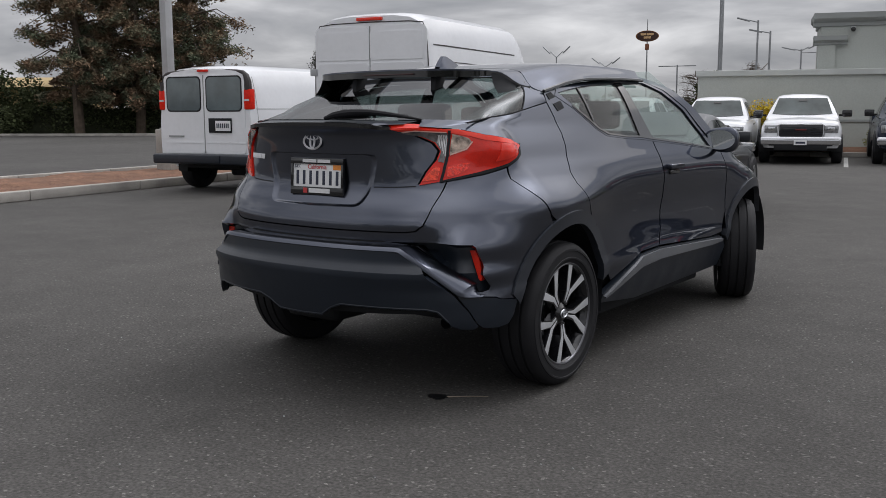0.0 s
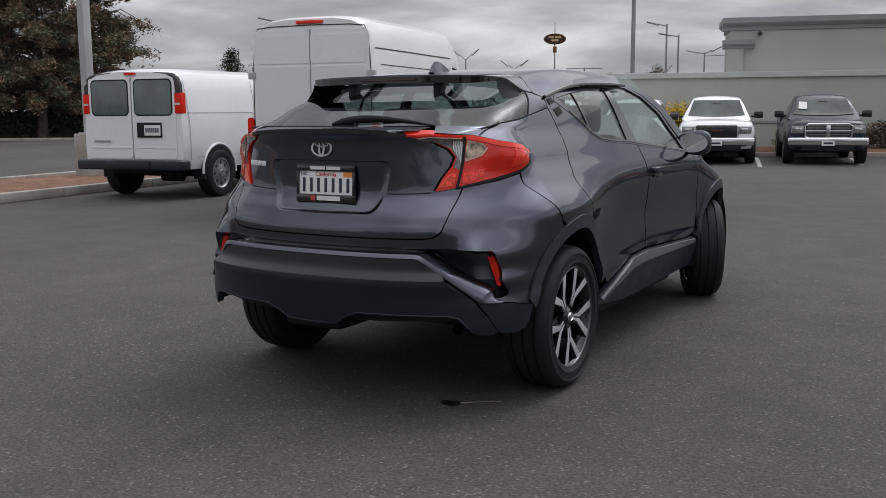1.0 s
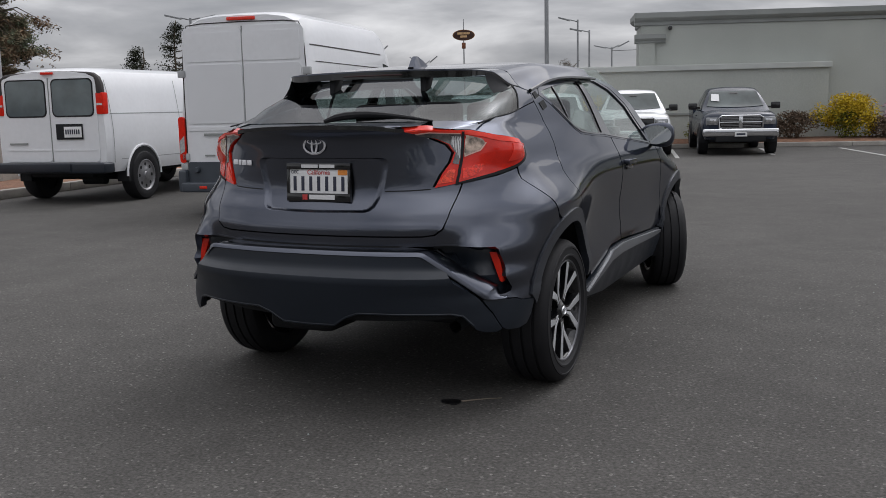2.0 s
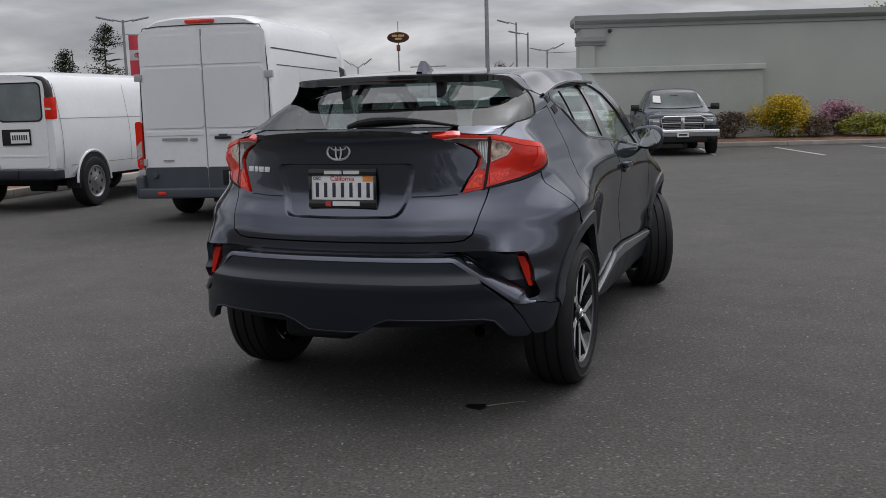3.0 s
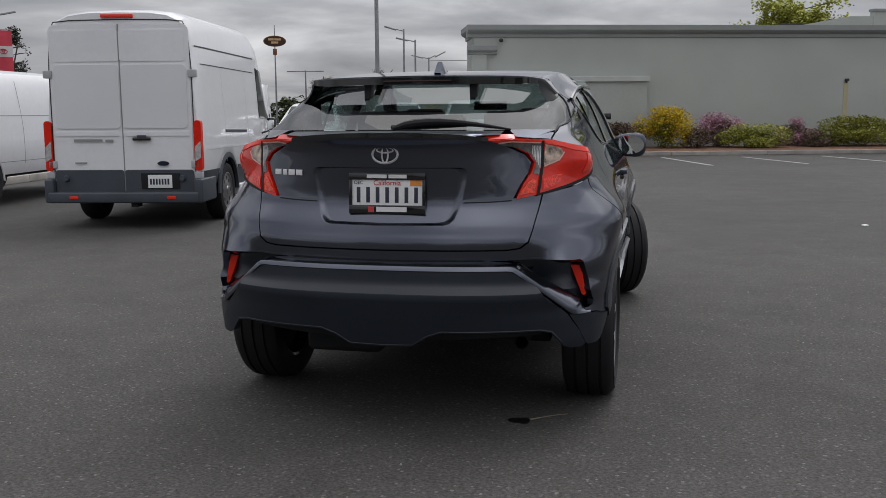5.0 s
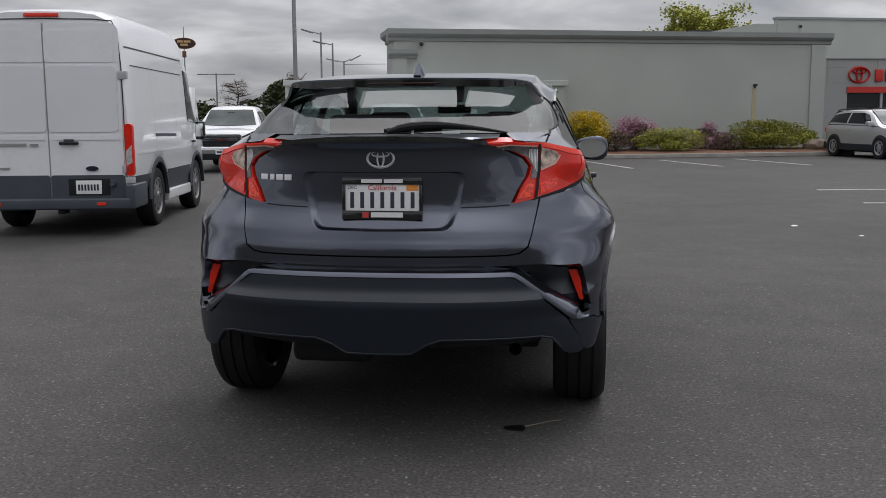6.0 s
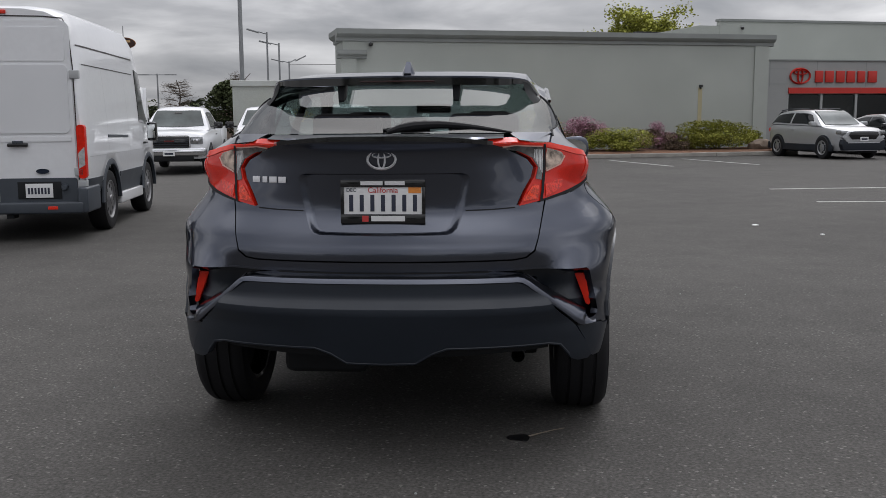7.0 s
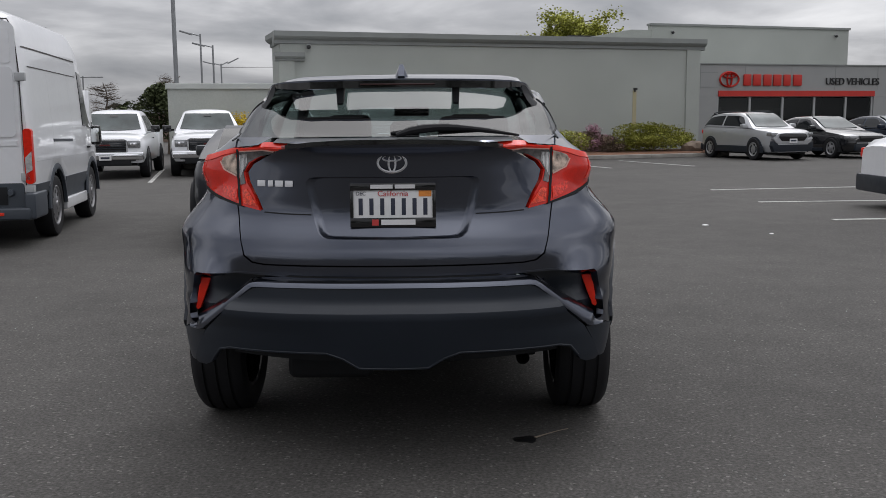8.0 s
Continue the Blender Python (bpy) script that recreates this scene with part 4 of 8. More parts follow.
    valance = across([(0.0, 0.380), rear(0.13, 0.384), rear(0.20, 0.425), rear(0.25, 0.444), rear(0.62, 0.442), rear(0.66, 0.43), rear(0.66, 0.405), rear(0.4, 0.385), rear(0.2, 0.375), (0.0, 0.365)])
    part("valance", skin(valance, 0.03, -0.05, 0.0), DARK, car)
    rimline = [(0.0, 0.384), rear(0.13, 0.387), rear(0.19, 0.425), rear(0.25, 0.447), rear(0.63, 0.447), rear(0.675, 0.436), rear(0.71, 0.392)]
    rimline = drawn(rimline, closed=False)
    pts = densify([(-q, z) for q, z in reversed(rimline)] + rimline[1:], 0.04, False)
    part("valance_lip", tube(bmesh.new(), [hull(q, z, 0.008) for q, z in pts], 0.006, 8), PLASTIC, car)
    # lamps
    outline = tail_lamp_outline()
    for side in (False, True):
        lamp = skin(outline, 0.018, 0.008, 0.03, mirror=side, edge_gap=0.014)
        ob = part("tail_lamp", lamp, LAMP_RED, car, "red wrap-around tail lamp with clear sections")
        part("clear_section", skin([rear(0.445, 1.193), rear(0.473, 1.203), rear(0.55, 1.197), rear(0.606, 1.188), rear(0.608, 1.108), rear(0.602, 1.058), rear(0.580, 1.064), rear(0.589, 1.108), rear(0.566, 1.146), rear(0.505, 1.178)], 0.016, 0.011, 0.004, mirror=side), CLEAR_LENS, ob, "clear inner lens")
        part("clear_section", skin([rear(0.621, 1.185), rear(0.683, 1.164), rear(0.692, 1.150), rear(0.688, 1.139), rear(0.675, 1.119), rear(0.619, 1.095)], 0.016, 0.011, 0.004, mirror=side), CLEAR_AMBER, ob, "clear outer lens over an amber bulb")
        for k in range(6):
            x = 0.573 + 0.0058 * k
            part("lens_rib", skin([rear(x, 1.183 - 0.0008 * k), rear(x + 0.0032, 1.183 - 0.0008 * k), rear(x + 0.0032, 1.140 - 0.011 * k), rear(x, 1.144 - 0.011 * k)], 0.02, 0.0118, 0.002, mirror=side), WHITE_LENS, ob, "pale rib behind the clear lens")
        part("lamp_border", skin([rear(0.41, 1.210), rear(0.50, 1.213), rear(0.64, 1.198), along(0.42, 1.173), along(0.56, 1.148), along(0.638, 1.127), along(0.615, 1.120), along(0.55, 1.130), along(0.42, 1.153), rear(0.64, 1.183), rear(0.60, 1.192), rear(0.50, 1.203), rear(0.44, 1.200)], 0.016, 0.0118, 0.004, mirror=side), LAMP_BRIGHT, ob, "bright red light strip")
        part("lens_line", skin([rear(0.448, 1.199), rear(0.50, 1.2045), rear(0.604, 1.1935), rear(0.604, 1.1895), rear(0.50, 1.2000), rear(0.455, 1.195)], 0.016, 0.0125, 0.001, mirror=side), LENS_PINK, ob, "thin pale lens edge")
        part("lens_line", skin([rear(0.620, 1.095), rear(0.675, 1.119), rear(0.688, 1.139), rear(0.694, 1.150), rear(0.698, 1.148), rear(0.692, 1.136), rear(0.679, 1.115), rear(0.621, 1.090)], 0.016, 0.0125, 0.001, mirror=side), LENS_PINK, ob, "thin pale lens edge")
        part("lamp_split", skin([rear(0.608, 1.198), rear(0.618, 1.197), rear(0.617, 1.09), rear(0.607, 0.976), rear(0.596, 0.974), rear(0.607, 1.09)], 0.02, 0.0125, 0.0, mirror=side), DARK, ob, "black gap in the lamp")
        part("light_guide", skin([rear(0.528, 0.978), rear(0.588, 0.986), rear(0.592, 1.035), rear(0.574, 1.043), rear(0.556, 1.020)], 0.016, 0.0115, 0.003, mirror=side), LAMP_GLOW, ob, "brighter ribbed red chamber")
        part("light_guide", skin([rear(0.618, 1.040), rear(0.665, 1.056), rear(0.690, 1.060), rear(0.685, 1.030), rear(0.655, 1.008), rear(0.620, 0.994)], 0.016, 0.0115, 0.003, mirror=side), RED_DEEP, ob, "brighter ribbed red chamber")
        part("lens_face", skin([along(0.468, 1.140), along(0.640, 1.122), along(0.560, 1.088), along(0.450, 1.066)], 0.016, 0.0115, 0.003, mirror=side), LAMP_FACE, ob, "plain red outer face")
        part("lamp_edge", skin([along(0.650, 1.133), along(0.62, 1.083), along(0.52, 1.043), along(0.40, 1.008), rear(0.66, 0.987), rear(0.60, 0.974), rear(0.60, 0.981), rear(0.655, 0.997), along(0.40, 1.020), along(0.515, 1.056), along(0.604, 1.092), along(0.624, 1.128)], 0.016, 0.0105, 0.006, mirror=side), DARK, ob, "black lower lamp edge")
    # smooth shelf between the lamp's top and the rear window
    low_run = drawn([rear(0.52, 1.2185), rear(0.57, 1.2130), rear(0.64, 1.2045), along(0.42, 1.180), along(0.56, 1.155), along(0.655, 1.134)], closed=False, gap=0.02)
    high_run = drawn([rear(0.48, 1.240), rear(0.56, 1.2392), along(0.49, 1.2375), along(0.60, 1.2515), along(0.72, 1.268), along(0.80, 1.2815)], closed=False, gap=0.02)
    for side in (1, -1):
        shelf = bmesh.new()
        rows = []
        for k in range(41):
            f = k / 40
            ends, marks = [], []
            for track, lift in ((low_run, 0.003), (high_run, 0.005)):
                i = min(len(track) - 2, int(f * (len(track) - 1)))
                u = f * (len(track) - 1) - i
                a, c = hull(*track[i], lift), hull(*track[i + 1], lift)
                ends.append(a.lerp(c, u))
                marks.append([p + (r - p) * u for p, r in zip(track[i], track[i + 1])])
            rows.append([shelf.verts.new((side * v.x, v.y, v.z)) for v in (ends[0].lerp(ends[1], j / 6).lerp(hull(marks[0][0] + (marks[1][0] - marks[0][0]) * j / 6, marks[0][1] + (marks[1][1] - marks[0][1]) * j / 6, 0.0012), f ** 2) for j in range(7))])
        for u, v in zip(rows, rows[1:]):
            for i in range(6):
                shelf.faces.new((u[i], u[i + 1], v[i + 1], v[i]))
        part("lamp_shelf", shelf, PAINT_GREY, car, "painted shelf above the lamp")
    # sides
    quarter = [along(0.518, 1.036), along(0.627, 1.079), along(0.654, 1.129), along(0.60, 1.146), along(0.60, 1.20), along(0.68, 1.258), along(0.80, 1.2815), along(0.92, 1.3015), along(1.030, 1.3185), along(1.050, 1.25), along(1.058, 1.18), along(1.045, 1.11), along(1.014, 1.055), along(0.979, 0.995), along(0.975, 0.94), along(1.022, 0.87), along(1.045, 0.83), *arc(AXLE_R, 0.475, 118, 70, 8), along(0.655, 0.822), along(0.61, 0.89), along(0.515, 0.985)]
    both("quarter_panel", quarter, PAINT_GREY, car, "", 0.024, 0.0, 0.02)
    door_r = [along(1.053, 1.11), along(1.066, 1.18), along(1.058, 1.25), along(1.038, 1.325), along(1.046, 1.372), along(1.165, 1.392), along(1.13, 1.355), along(1.24, 1.30), along(1.335, 1.24), along(1.42, 1.182), along(1.50, 1.148), along(1.70, 1.130), along(1.90, 1.120), along(2.022, 1.110),
              along(2.03, 1.0), along(2.07, 0.80), along(2.03, 0.60), along(1.99, 0.525), along(1.75, 0.52), along(1.40, 0.41), *arc(AXLE_R, 0.475, 165, 122, 8), along(1.053, 0.83), along(1.030, 0.87), along(0.983, 0.94), along(0.987, 0.995), along(1.022, 1.055)]
    both("rear_door", door_r, PAINT_GREY, car, "", 0.026, 0.0, 0.02)
    door_f = [along(2.034, 1.11), along(2.4, 1.08), along(2.88, 1.035), along(2.98, 1.03), along(3.04, 0.90), along(3.05, 0.62), along(2.98, 0.50), along(2.80, 0.49), along(2.002, 0.525), along(2.042, 0.60), along(2.082, 0.80), along(2.042, 1.0)]
    both("front_door", door_f, PAINT_GREY, car, "", 0.026, 0.0, 0.02)
    fender = [along(2.99, 1.03), along(3.25, 1.005), along(3.45, 0.985), along(3.75, 0.93), along(4.0, 0.82), along(4.15, 0.62), *arc(AXLE_F, 0.475, 145, 20, 16), along(3.06, 0.52), along(3.06, 0.62), along(3.05, 0.90)]
    both("front_fender", fender, PAINT_GREY, car, "", 0.03, 0.0, 0.02)
    nose = [along(4.02, 0.80), along(4.16, 0.62), along(4.02, 0.35), along(4.02, 0.25), (4.75, 0.25), (4.9, 0.6), (4.7, 0.80)]
    both("front_bumper", nose, PLASTIC, car, "", 0.04, 0.0, 0.02)
    both("arch_cladding", arc(AXLE_R, 0.481, 18, 165, 22) + arc(AXLE_R, 0.418, 168, 14, 22), ARCH_TRIM, car, "satin dark grey wheel-arch trim", 0.022, 0.010, 0.035)
    both("arch_cladding", arc(AXLE_F, 0.479, 15, 150, 22) + arc(AXLE_F, 0.418, 150, 12, 22), ARCH_TRIM, car, "satin dark grey wheel-arch trim", 0.022, 0.010, 0.035)
    both("sill_cladding", [along(1.33, 0.30), along(1.34, 0.345), along(1.74, 0.505), along(1.98, 0.515), along(2.80, 0.48), along(2.98, 0.47), along(3.08, 0.40), along(3.06, 0.27), along(1.8, 0.25)], PLASTIC, car, "matte black sill cladding", 0.026, 0.008, 0.03)
    both("sill_blade", [along(1.345, 0.335), along(1.72, 0.495), along(1.98, 0.505), along(2.80, 0.472), along(2.97, 0.462), along(2.98, 0.445), along(2.80, 0.440), along(1.98, 0.455), along(1.74, 0.44), along(1.36, 0.325)], SATIN_GREY, car, "lighter grey blade on the sill", 0.022, 0.024, 0.03)
    # pillars and glass
    rear_top = [along(1.17, 1.370), along(1.25, 1.383), along(1.40, 1.402), along(1.62, 1.422), along(1.85, 1.434)]
    rear_low = [along(1.90, 1.140), along(1.70, 1.148), along(1.52, 1.165), along(1.44, 1.195), along(1.36, 1.25), along(1.26, 1.31)]
    front_top = [along(1.92, 1.438), along(2.22, 1.440), along(2.42, 1.388), along(2.64, 1.285), along(2.80, 1.14), along(2.86, 1.05)]
    front_low = [along(2.4, 1.095), along(2.05, 1.125)]
    both("rear_side_glass", rear_top + [along(1.87, 1.32)] + rear_low, GLASS_SIDE, car, "green-tinted side window", 0.05, -0.006, 0.0)
    both("front_side_glass", front_top + front_low + [along(1.97, 1.30)], GLASS_SIDE, car, "green-tinted side window", 0.05, -0.006, 0.0)
    both("glass_divider", [along(1.383, 1.402), along(1.398, 1.404), along(1.438, 1.195), along(1.422, 1.205)], GLOSS_BLACK, car, "", 0.04, -0.002, 0.01)
    both("window_pillar", [along(1.895, 1.118), along(1.845, 1.437), along(1.925, 1.442), along(1.975, 1.30), along(2.058, 1.112)], GLOSS_BLACK, car, "black centre pillar", 0.04, -0.001, 0.02)
    frame_out = [along(1.132, 1.355), along(1.17, 1.388), along(1.25, 1.404), along(1.40, 1.424), along(1.62, 1.440), along(1.88, 1.448), along(2.22, 1.452), along(2.45, 1.398), along(2.68, 1.290), along(2.88, 1.10), along(2.93, 1.03),
                 along(2.4, 1.078), along(2.05, 1.107), along(1.90, 1.121), along(1.70, 1.131), along(1.50, 1.149), along(1.42, 1.183), along(1.337, 1.241), along(1.242, 1.301)]
    both("window_frame", frame_out, PAINT_GREY, car, "painted window surround", 0.03, 0.002, 0.02, holes=[rear_top + front_top + front_low + rear_low])
    both("belt_moulding", [along(2.86, 1.052), along(2.4, 1.097), along(2.05, 1.127)] + rear_low + [along(1.252, 1.303), along(1.35, 1.243), along(1.432, 1.187), along(1.515, 1.156), along(1.70, 1.139), along(1.90, 1.131), along(2.05, 1.116), along(2.4, 1.086), along(2.87, 1.041)], GLOSS_BLACK, car, "black window moulding", 0.03, 0.005, 0.01)
    both("roof_rail", [along(2.16, 1.456), along(2.22, 1.456), along(2.47, 1.403), along(2.70, 1.295), along(2.90, 1.12), along(2.99, 1.035), along(3.14, 1.045), along(3.04, 1.14), along(2.84, 1.30), along(2.58, 1.42), along(2.22, 1.492), along(2.16, 1.490)], PAINT_GREY, car, "", 0.03, 0.0, 0.03)
    both("pillar_vent", [along(1.058, 1.362), along(1.106, 1.372), along(1.128, 1.348), along(1.066, 1.334)], DARK, car, "black vent on the rear pillar", 0.03, 0.003, 0.01)
    both("pillar_vent", [along(1.085, 1.314), along(1.160, 1.330), along(1.172, 1.294), along(1.104, 1.278)], DARK, car, "black vent on the rear pillar", 0.03, 0.003, 0.01)
    glass_r = across([(0.0, 1.244), rear(0.40, 1.242), rear(0.55, 1.240), along(0.49, 1.240), along(0.60, 1.254), along(0.72, 1.271), along(0.797, 1.285), along(0.906, 1.395), rear(0.56, 1.462), (0.0, 1.472)])
    part("rear_glass", skin(glass_r, 0.04, 0.002, 0.0), GLASS_REAR, car, "tinted sloping rear window")
    part("glass_sill", skin(across([(0.0, 1.226), rear(0.36, 1.224), rear(0.46, 1.228), rear(0.46, 1.241), rear(0.36, 1.243), (0.0, 1.245)]), 0.02, -0.002, 0.0), PLASTIC, car, "black strip below the rear window")
    both("pillar_trim", [rear(0.575, 1.236), along(0.49, 1.248), along(0.80, 1.292), along(0.895, 1.39), rear(0.59, 1.39), rear(0.60, 1.33)], PLASTIC, car, "black inner pillar trim", 0.04, -0.02, 0.0)
    ws = bmesh.new()
    rows = [[(x, y + bow * (1 - (x / 0.78) ** 2), z) for x in (-0.78 * k, -0.6 * k, -0.3 * k, 0.0, 0.3 * k, 0.6 * k, 0.78 * k)] for y, z, k, bow in ((3.04, 1.05, 1.0, 0.24), (2.86, 1.19, 0.955, 0.22), (2.62, 1.355, 0.89, 0.20), (2.30, 1.512, 0.80, 0.16))]
    grid = [[ws.verts.new(p) for p in r] for r in rows]
    for r0, r1 in zip(grid, grid[1:]):
        for i in range(6):
            ws.faces.new((r0[i], r0[i + 1], r1[i + 1], r1[i]))
    part("windscreen", ws, GLASS_HAZED, car, "clear windscreen with sky glare as a pale film")
    # roof and spoiler
    crown = curve((0, 0), (0.3, 0.004), (0.48, 0.011), (0.559, 0.024), (0.585, 0.05), (0.606, 0.080), (0.635, 0.108), (0.662, 0.128), (0.72, 0.16))
    fall = curve((0.6, 1.0), (1.035, 1.0), (1.25, 0.845), (1.45, 0.765), (1.88, 0.69), (2.2, 0.66), (2.5, 0.63))

    def top(x, y, off=0.0):
        z = 1.528 + 0.014 * (1 - ((y - 1.75) / 0.75) ** 2) - 0.05 * max(0.0, y - 2.0) ** 2 - 0.085 * max(0.0, 1.5 - y) ** 1.5
        return Vector((x, y, z - crown(abs(x)) * fall(y) + off))
    half = [(0.622, 0.99), (0.634, 1.000), (0.650, 1.020), (0.662, 1.045), (0.664, 1.4), (0.660, 2.0), (0.645, 2.2), (0.52, 2.34), (0.25, 2.42)]
    roof = [(-x, y) for x, y in half] + [(0, 2.44)] + half[::-1]
    part("roof", sheet(top, roof, 0.02, 0.0, 0.008), PAINT_GREY, car)
    part("headliner", sheet(top, [(-0.52, 1.05), (-0.52, 2.2), (0, 2.36), (0.52, 2.2), (0.52, 1.05)], 0.1, -0.034, 0.0), CABIN_LIGHT, car)
    for s in (1, -1):
        part("drip_moulding", tube(bmesh.new(), [top(s * 0.666, y, 0.003) for y in (1.04, 1.15, 1.25, 1.35, 1.5, 1.7, 1.9, 2.05, 2.18)], 0.009, 6), GLOSS_BLACK, car, "black roof moulding")

    def wing(x, y, off=0.0):
        back = max(0.0, 0.985 - y)
        return Vector((x, y, top(x, 0.985)[2] - 0.030 * back - 0.02 * back ** 2 + off * (1 - 0.75 * step(abs(x), 0.42, 0.64))))
    edge = [(0.620, 0.955), (0.612, 0.915), (0.594, 0.868), (0.568, 0.815), (0.538, 0.765), (0.50, 0.724), (0.40, 0.688), (0.22, 0.665), (0.0, 0.658)]
    blade = [(-0.622, 0.985)] + [(-x, y) for x, y in edge] + [(x, y) for x, y in reversed(edge)][1:] + [(0.622, 0.985)]
    slots = [[(-0.228, 0.742), (0.228, 0.742), (0.236, 0.76), (0.236, 0.955), (-0.236, 0.955), (-0.236, 0.76)], [(0.266, 0.748), (0.44, 0.775), (0.475, 0.81), (0.50, 0.93), (0.49, 0.95), (0.272, 0.955)], [(-0.266, 0.748), (-0.272, 0.955), (-0.49, 0.95), (-0.50, 0.93), (-0.475, 0.81), (-0.44, 0.775)]]
    part("spoiler", sheet(wing, blade, 0.025, 0.0, 0.007, holes=slots), PAINT_GREY, car, "slotted roof spoiler in body colour")
    part("spoiler_rim", sheet(wing, blade, 0.03, -0.0075, 0.030, holes=slots), GLOSS_BLACK, car, "gloss black spoiler edge")
    part("spoiler_underside", sheet(wing, blade, 0.03, -0.0375, 0.0, holes=slots), GLOSS_BLACK, car, "gloss black spoiler underside")
    edge_run = drawn([along(0.40, 1.228), along(0.49, 1.239), along(0.60, 1.253), along(0.72, 1.270), along(0.800, 1.285), along(0.850, 1.335), along(0.910, 1.395)], closed=False, gap=0.03)
    for side in (1, -1):
        part("glass_edge", tube(bmesh.new(), [(side * v.x, v.y, v.z) for v in (hull(q, z, 0.003) for q, z in edge_run)], 0.004, 6), DARK, car, "black glass edge")
        # painted cover between the rear window, the roof and the rear door, with dark gaps round it
        for name, mat, grow, sink in (("pillar_cover", PAINT_GREY, 0.0, 0.003), ("pillar_backing", DARK, 0.06, -0.010)):
            sail = bmesh.new()
            low0, low1 = running(along(0.806, 1.2865)), running(along(1.028, 1.3225))
            top0, top1 = hull(*running(along(0.918, 1.394)), 0.003), top(0.655, 1.028) - Vector((0.0, 0.0, 0.004))
            rows = []
            for j in range(9):
                v = j / 8 * (1 + 2 * grow) - grow
                row = []
                for i in range(9):
                    u = i / 8 * (1 + 2 * grow) - grow
                    p = hull(low0[0] + (low1[0] - low0[0]) * u, low0[1] + (low1[1] - low0[1]) * u, 0.001)
                    p = p.lerp(top0.lerp(top1, u), v) + Vector((0.006 * math.sin(math.pi * max(0.0, min(1.0, v))) + sink - 0.003, 0, 0))
                    row.append(sail.verts.new((side * p.x, p.y, p.z)))
                rows.append(row)
            for r0, r1 in zip(rows, rows[1:]):
                for i in range(8):
                    sail.faces.new((r0[i], r0[i + 1], r1[i + 1], r1[i]))
            part(name, sail, mat, car, "painted rear pillar cover" if grow == 0 else "")
        # black flank that joins the end of the spoiler to the window
        cheek = bmesh.new()
        upper = [wing(x, y) - Vector((0, 0, 0.006)) for x, y in ((0.619, 0.965), (0.610, 0.912), (0.592, 0.866), (0.566, 0.813), (0.540, 0.770))]
        lower = [hull(*running(along(y, z)), 0.003) for y, z in ((0.922, 1.394), (0.885, 1.386), (0.845, 1.376), (0.800, 1.366), (0.755, 1.360))]
        rows = [[cheek.verts.new((side * v.x, v.y, v.z)) for v in (a.lerp(c, k / 4) - Vector((0.012 * math.sin(math.pi * k / 4), 0, 0)) for k in range(5))] for a, c in zip(upper, lower)]
        for r0, r1 in zip(rows, rows[1:]):
            for i in range(4):
                cheek.faces.new((r0[i], r0[i + 1], r1[i + 1], r1[i]))
        part("spoiler_cheek", cheek, DARK, car, "black flank of the spoiler")
    for s in (1, -1):
        stay = prism([(0.700, 1.468), (0.79, 1.470), (0.755, 1.393), (0.690, 1.374)], "x", s * 0.251 - 0.012, s * 0.251 + 0.012, 0.004)
        for v in stay.verts:
            v.co.x += (v.co.z - 1.37) * 0.06 * (1 if v.co.x > s * 0.251 else -1)
        part("spoiler_stay", stay, DARK, car, "black spoiler stay")
    for x0, x1 in ((-0.215, 0.215), (0.285, 0.47), (-0.47, -0.285)):
        part("slot_trim", prism([(0.936, 1.449), (0.950, 1.461), (0.956, 1.459), (0.956, 1.449)], "x", x0, x1, 0.001), PAINT_GREY, car, "painted ledge below the spoiler slot")
    part("brake_lamp", boxm(-0.16, 0.6525, 1.456, 0.16, 0.664, 1.463, bevel=0.002), SMOKED_RED, car, "smoked high brake lamp")
    fin = bmesh.new()
    prof = [(1.07, 0.0), (1.095, 0.034), (1.115, 0.057), (1.14, 0.057), (1.19, 0.038), (1.28, 0.0)]
    lo = [[fin.verts.new((s * 0.026 * (1 - 0.8 * h / 0.07) * (0.35 + 0.65 * math.sin(math.pi * (i + 0.6) / 6)), y, 1.512 + h)) for i, (y, h) in enumerate(prof)] for s in (-1, 1)]
    base = [[fin.verts.new((s * 0.034 * (0.35 + 0.65 * math.sin(math.pi * (i + 0.6) / 6)), y, 1.505)) for i, (y, h) in enumerate(prof)] for s in (-1, 1)]
    for i in range(5):
        fin.faces.new((lo[0][i], lo[0][i + 1], lo[1][i + 1], lo[1][i]))
        for s in (0, 1):
            fin.faces.new((lo[s][i], lo[s][i + 1], base[s][i + 1], base[s][i]))
    bmesh.ops.subdivide_edges(fin, edges=fin.edges, cuts=1, use_grid_fill=True)
    part("roof_antenna", fin, PAINT_GREY, car, "shark-fin antenna")
    # wiper
    wp = bmesh.new()
    start, end = hull(*running(rear(0.015, 1.240)), 0.010), hull(*running(rear(0.49, 1.237)), 0.008)
    arm = [start.lerp(end, k / 10) + Vector((0, 0, 0.030 * math.sin(math.pi * (k / 10) ** 0.75))) for k in range(11)]
    tube(wp, arm, [0.009, 0.015, 0.017, 0.016, 0.015, 0.013, 0.011, 0.010, 0.008, 0.006, 0.004], 8)
    part("wiper_arm", wp, RUBBER, car, "black rear wiper")
    bl = bmesh.new()
    start, end = hull(*running(rear(-0.01, 1.248)), 0.010), hull(*running(rear(0.38, 1.252)), 0.010)
    tube(bl, [start.lerp(end, k / 8) + Vector((0, 0, 0.010 * math.sin(math.pi * k / 8))) for k in range(9)], [0.005, 0.009, 0.011, 0.011, 0.010, 0.009, 0.008, 0.007, 0.004], 6)
    part("wiper_blade", bl, RUBBER, car)
    # plate with its frame
    tilt = pose(0, 0.144, 0.987, 87)
    plate = new("number_plate")
    plate.parent, plate.matrix_basis = car, tilt
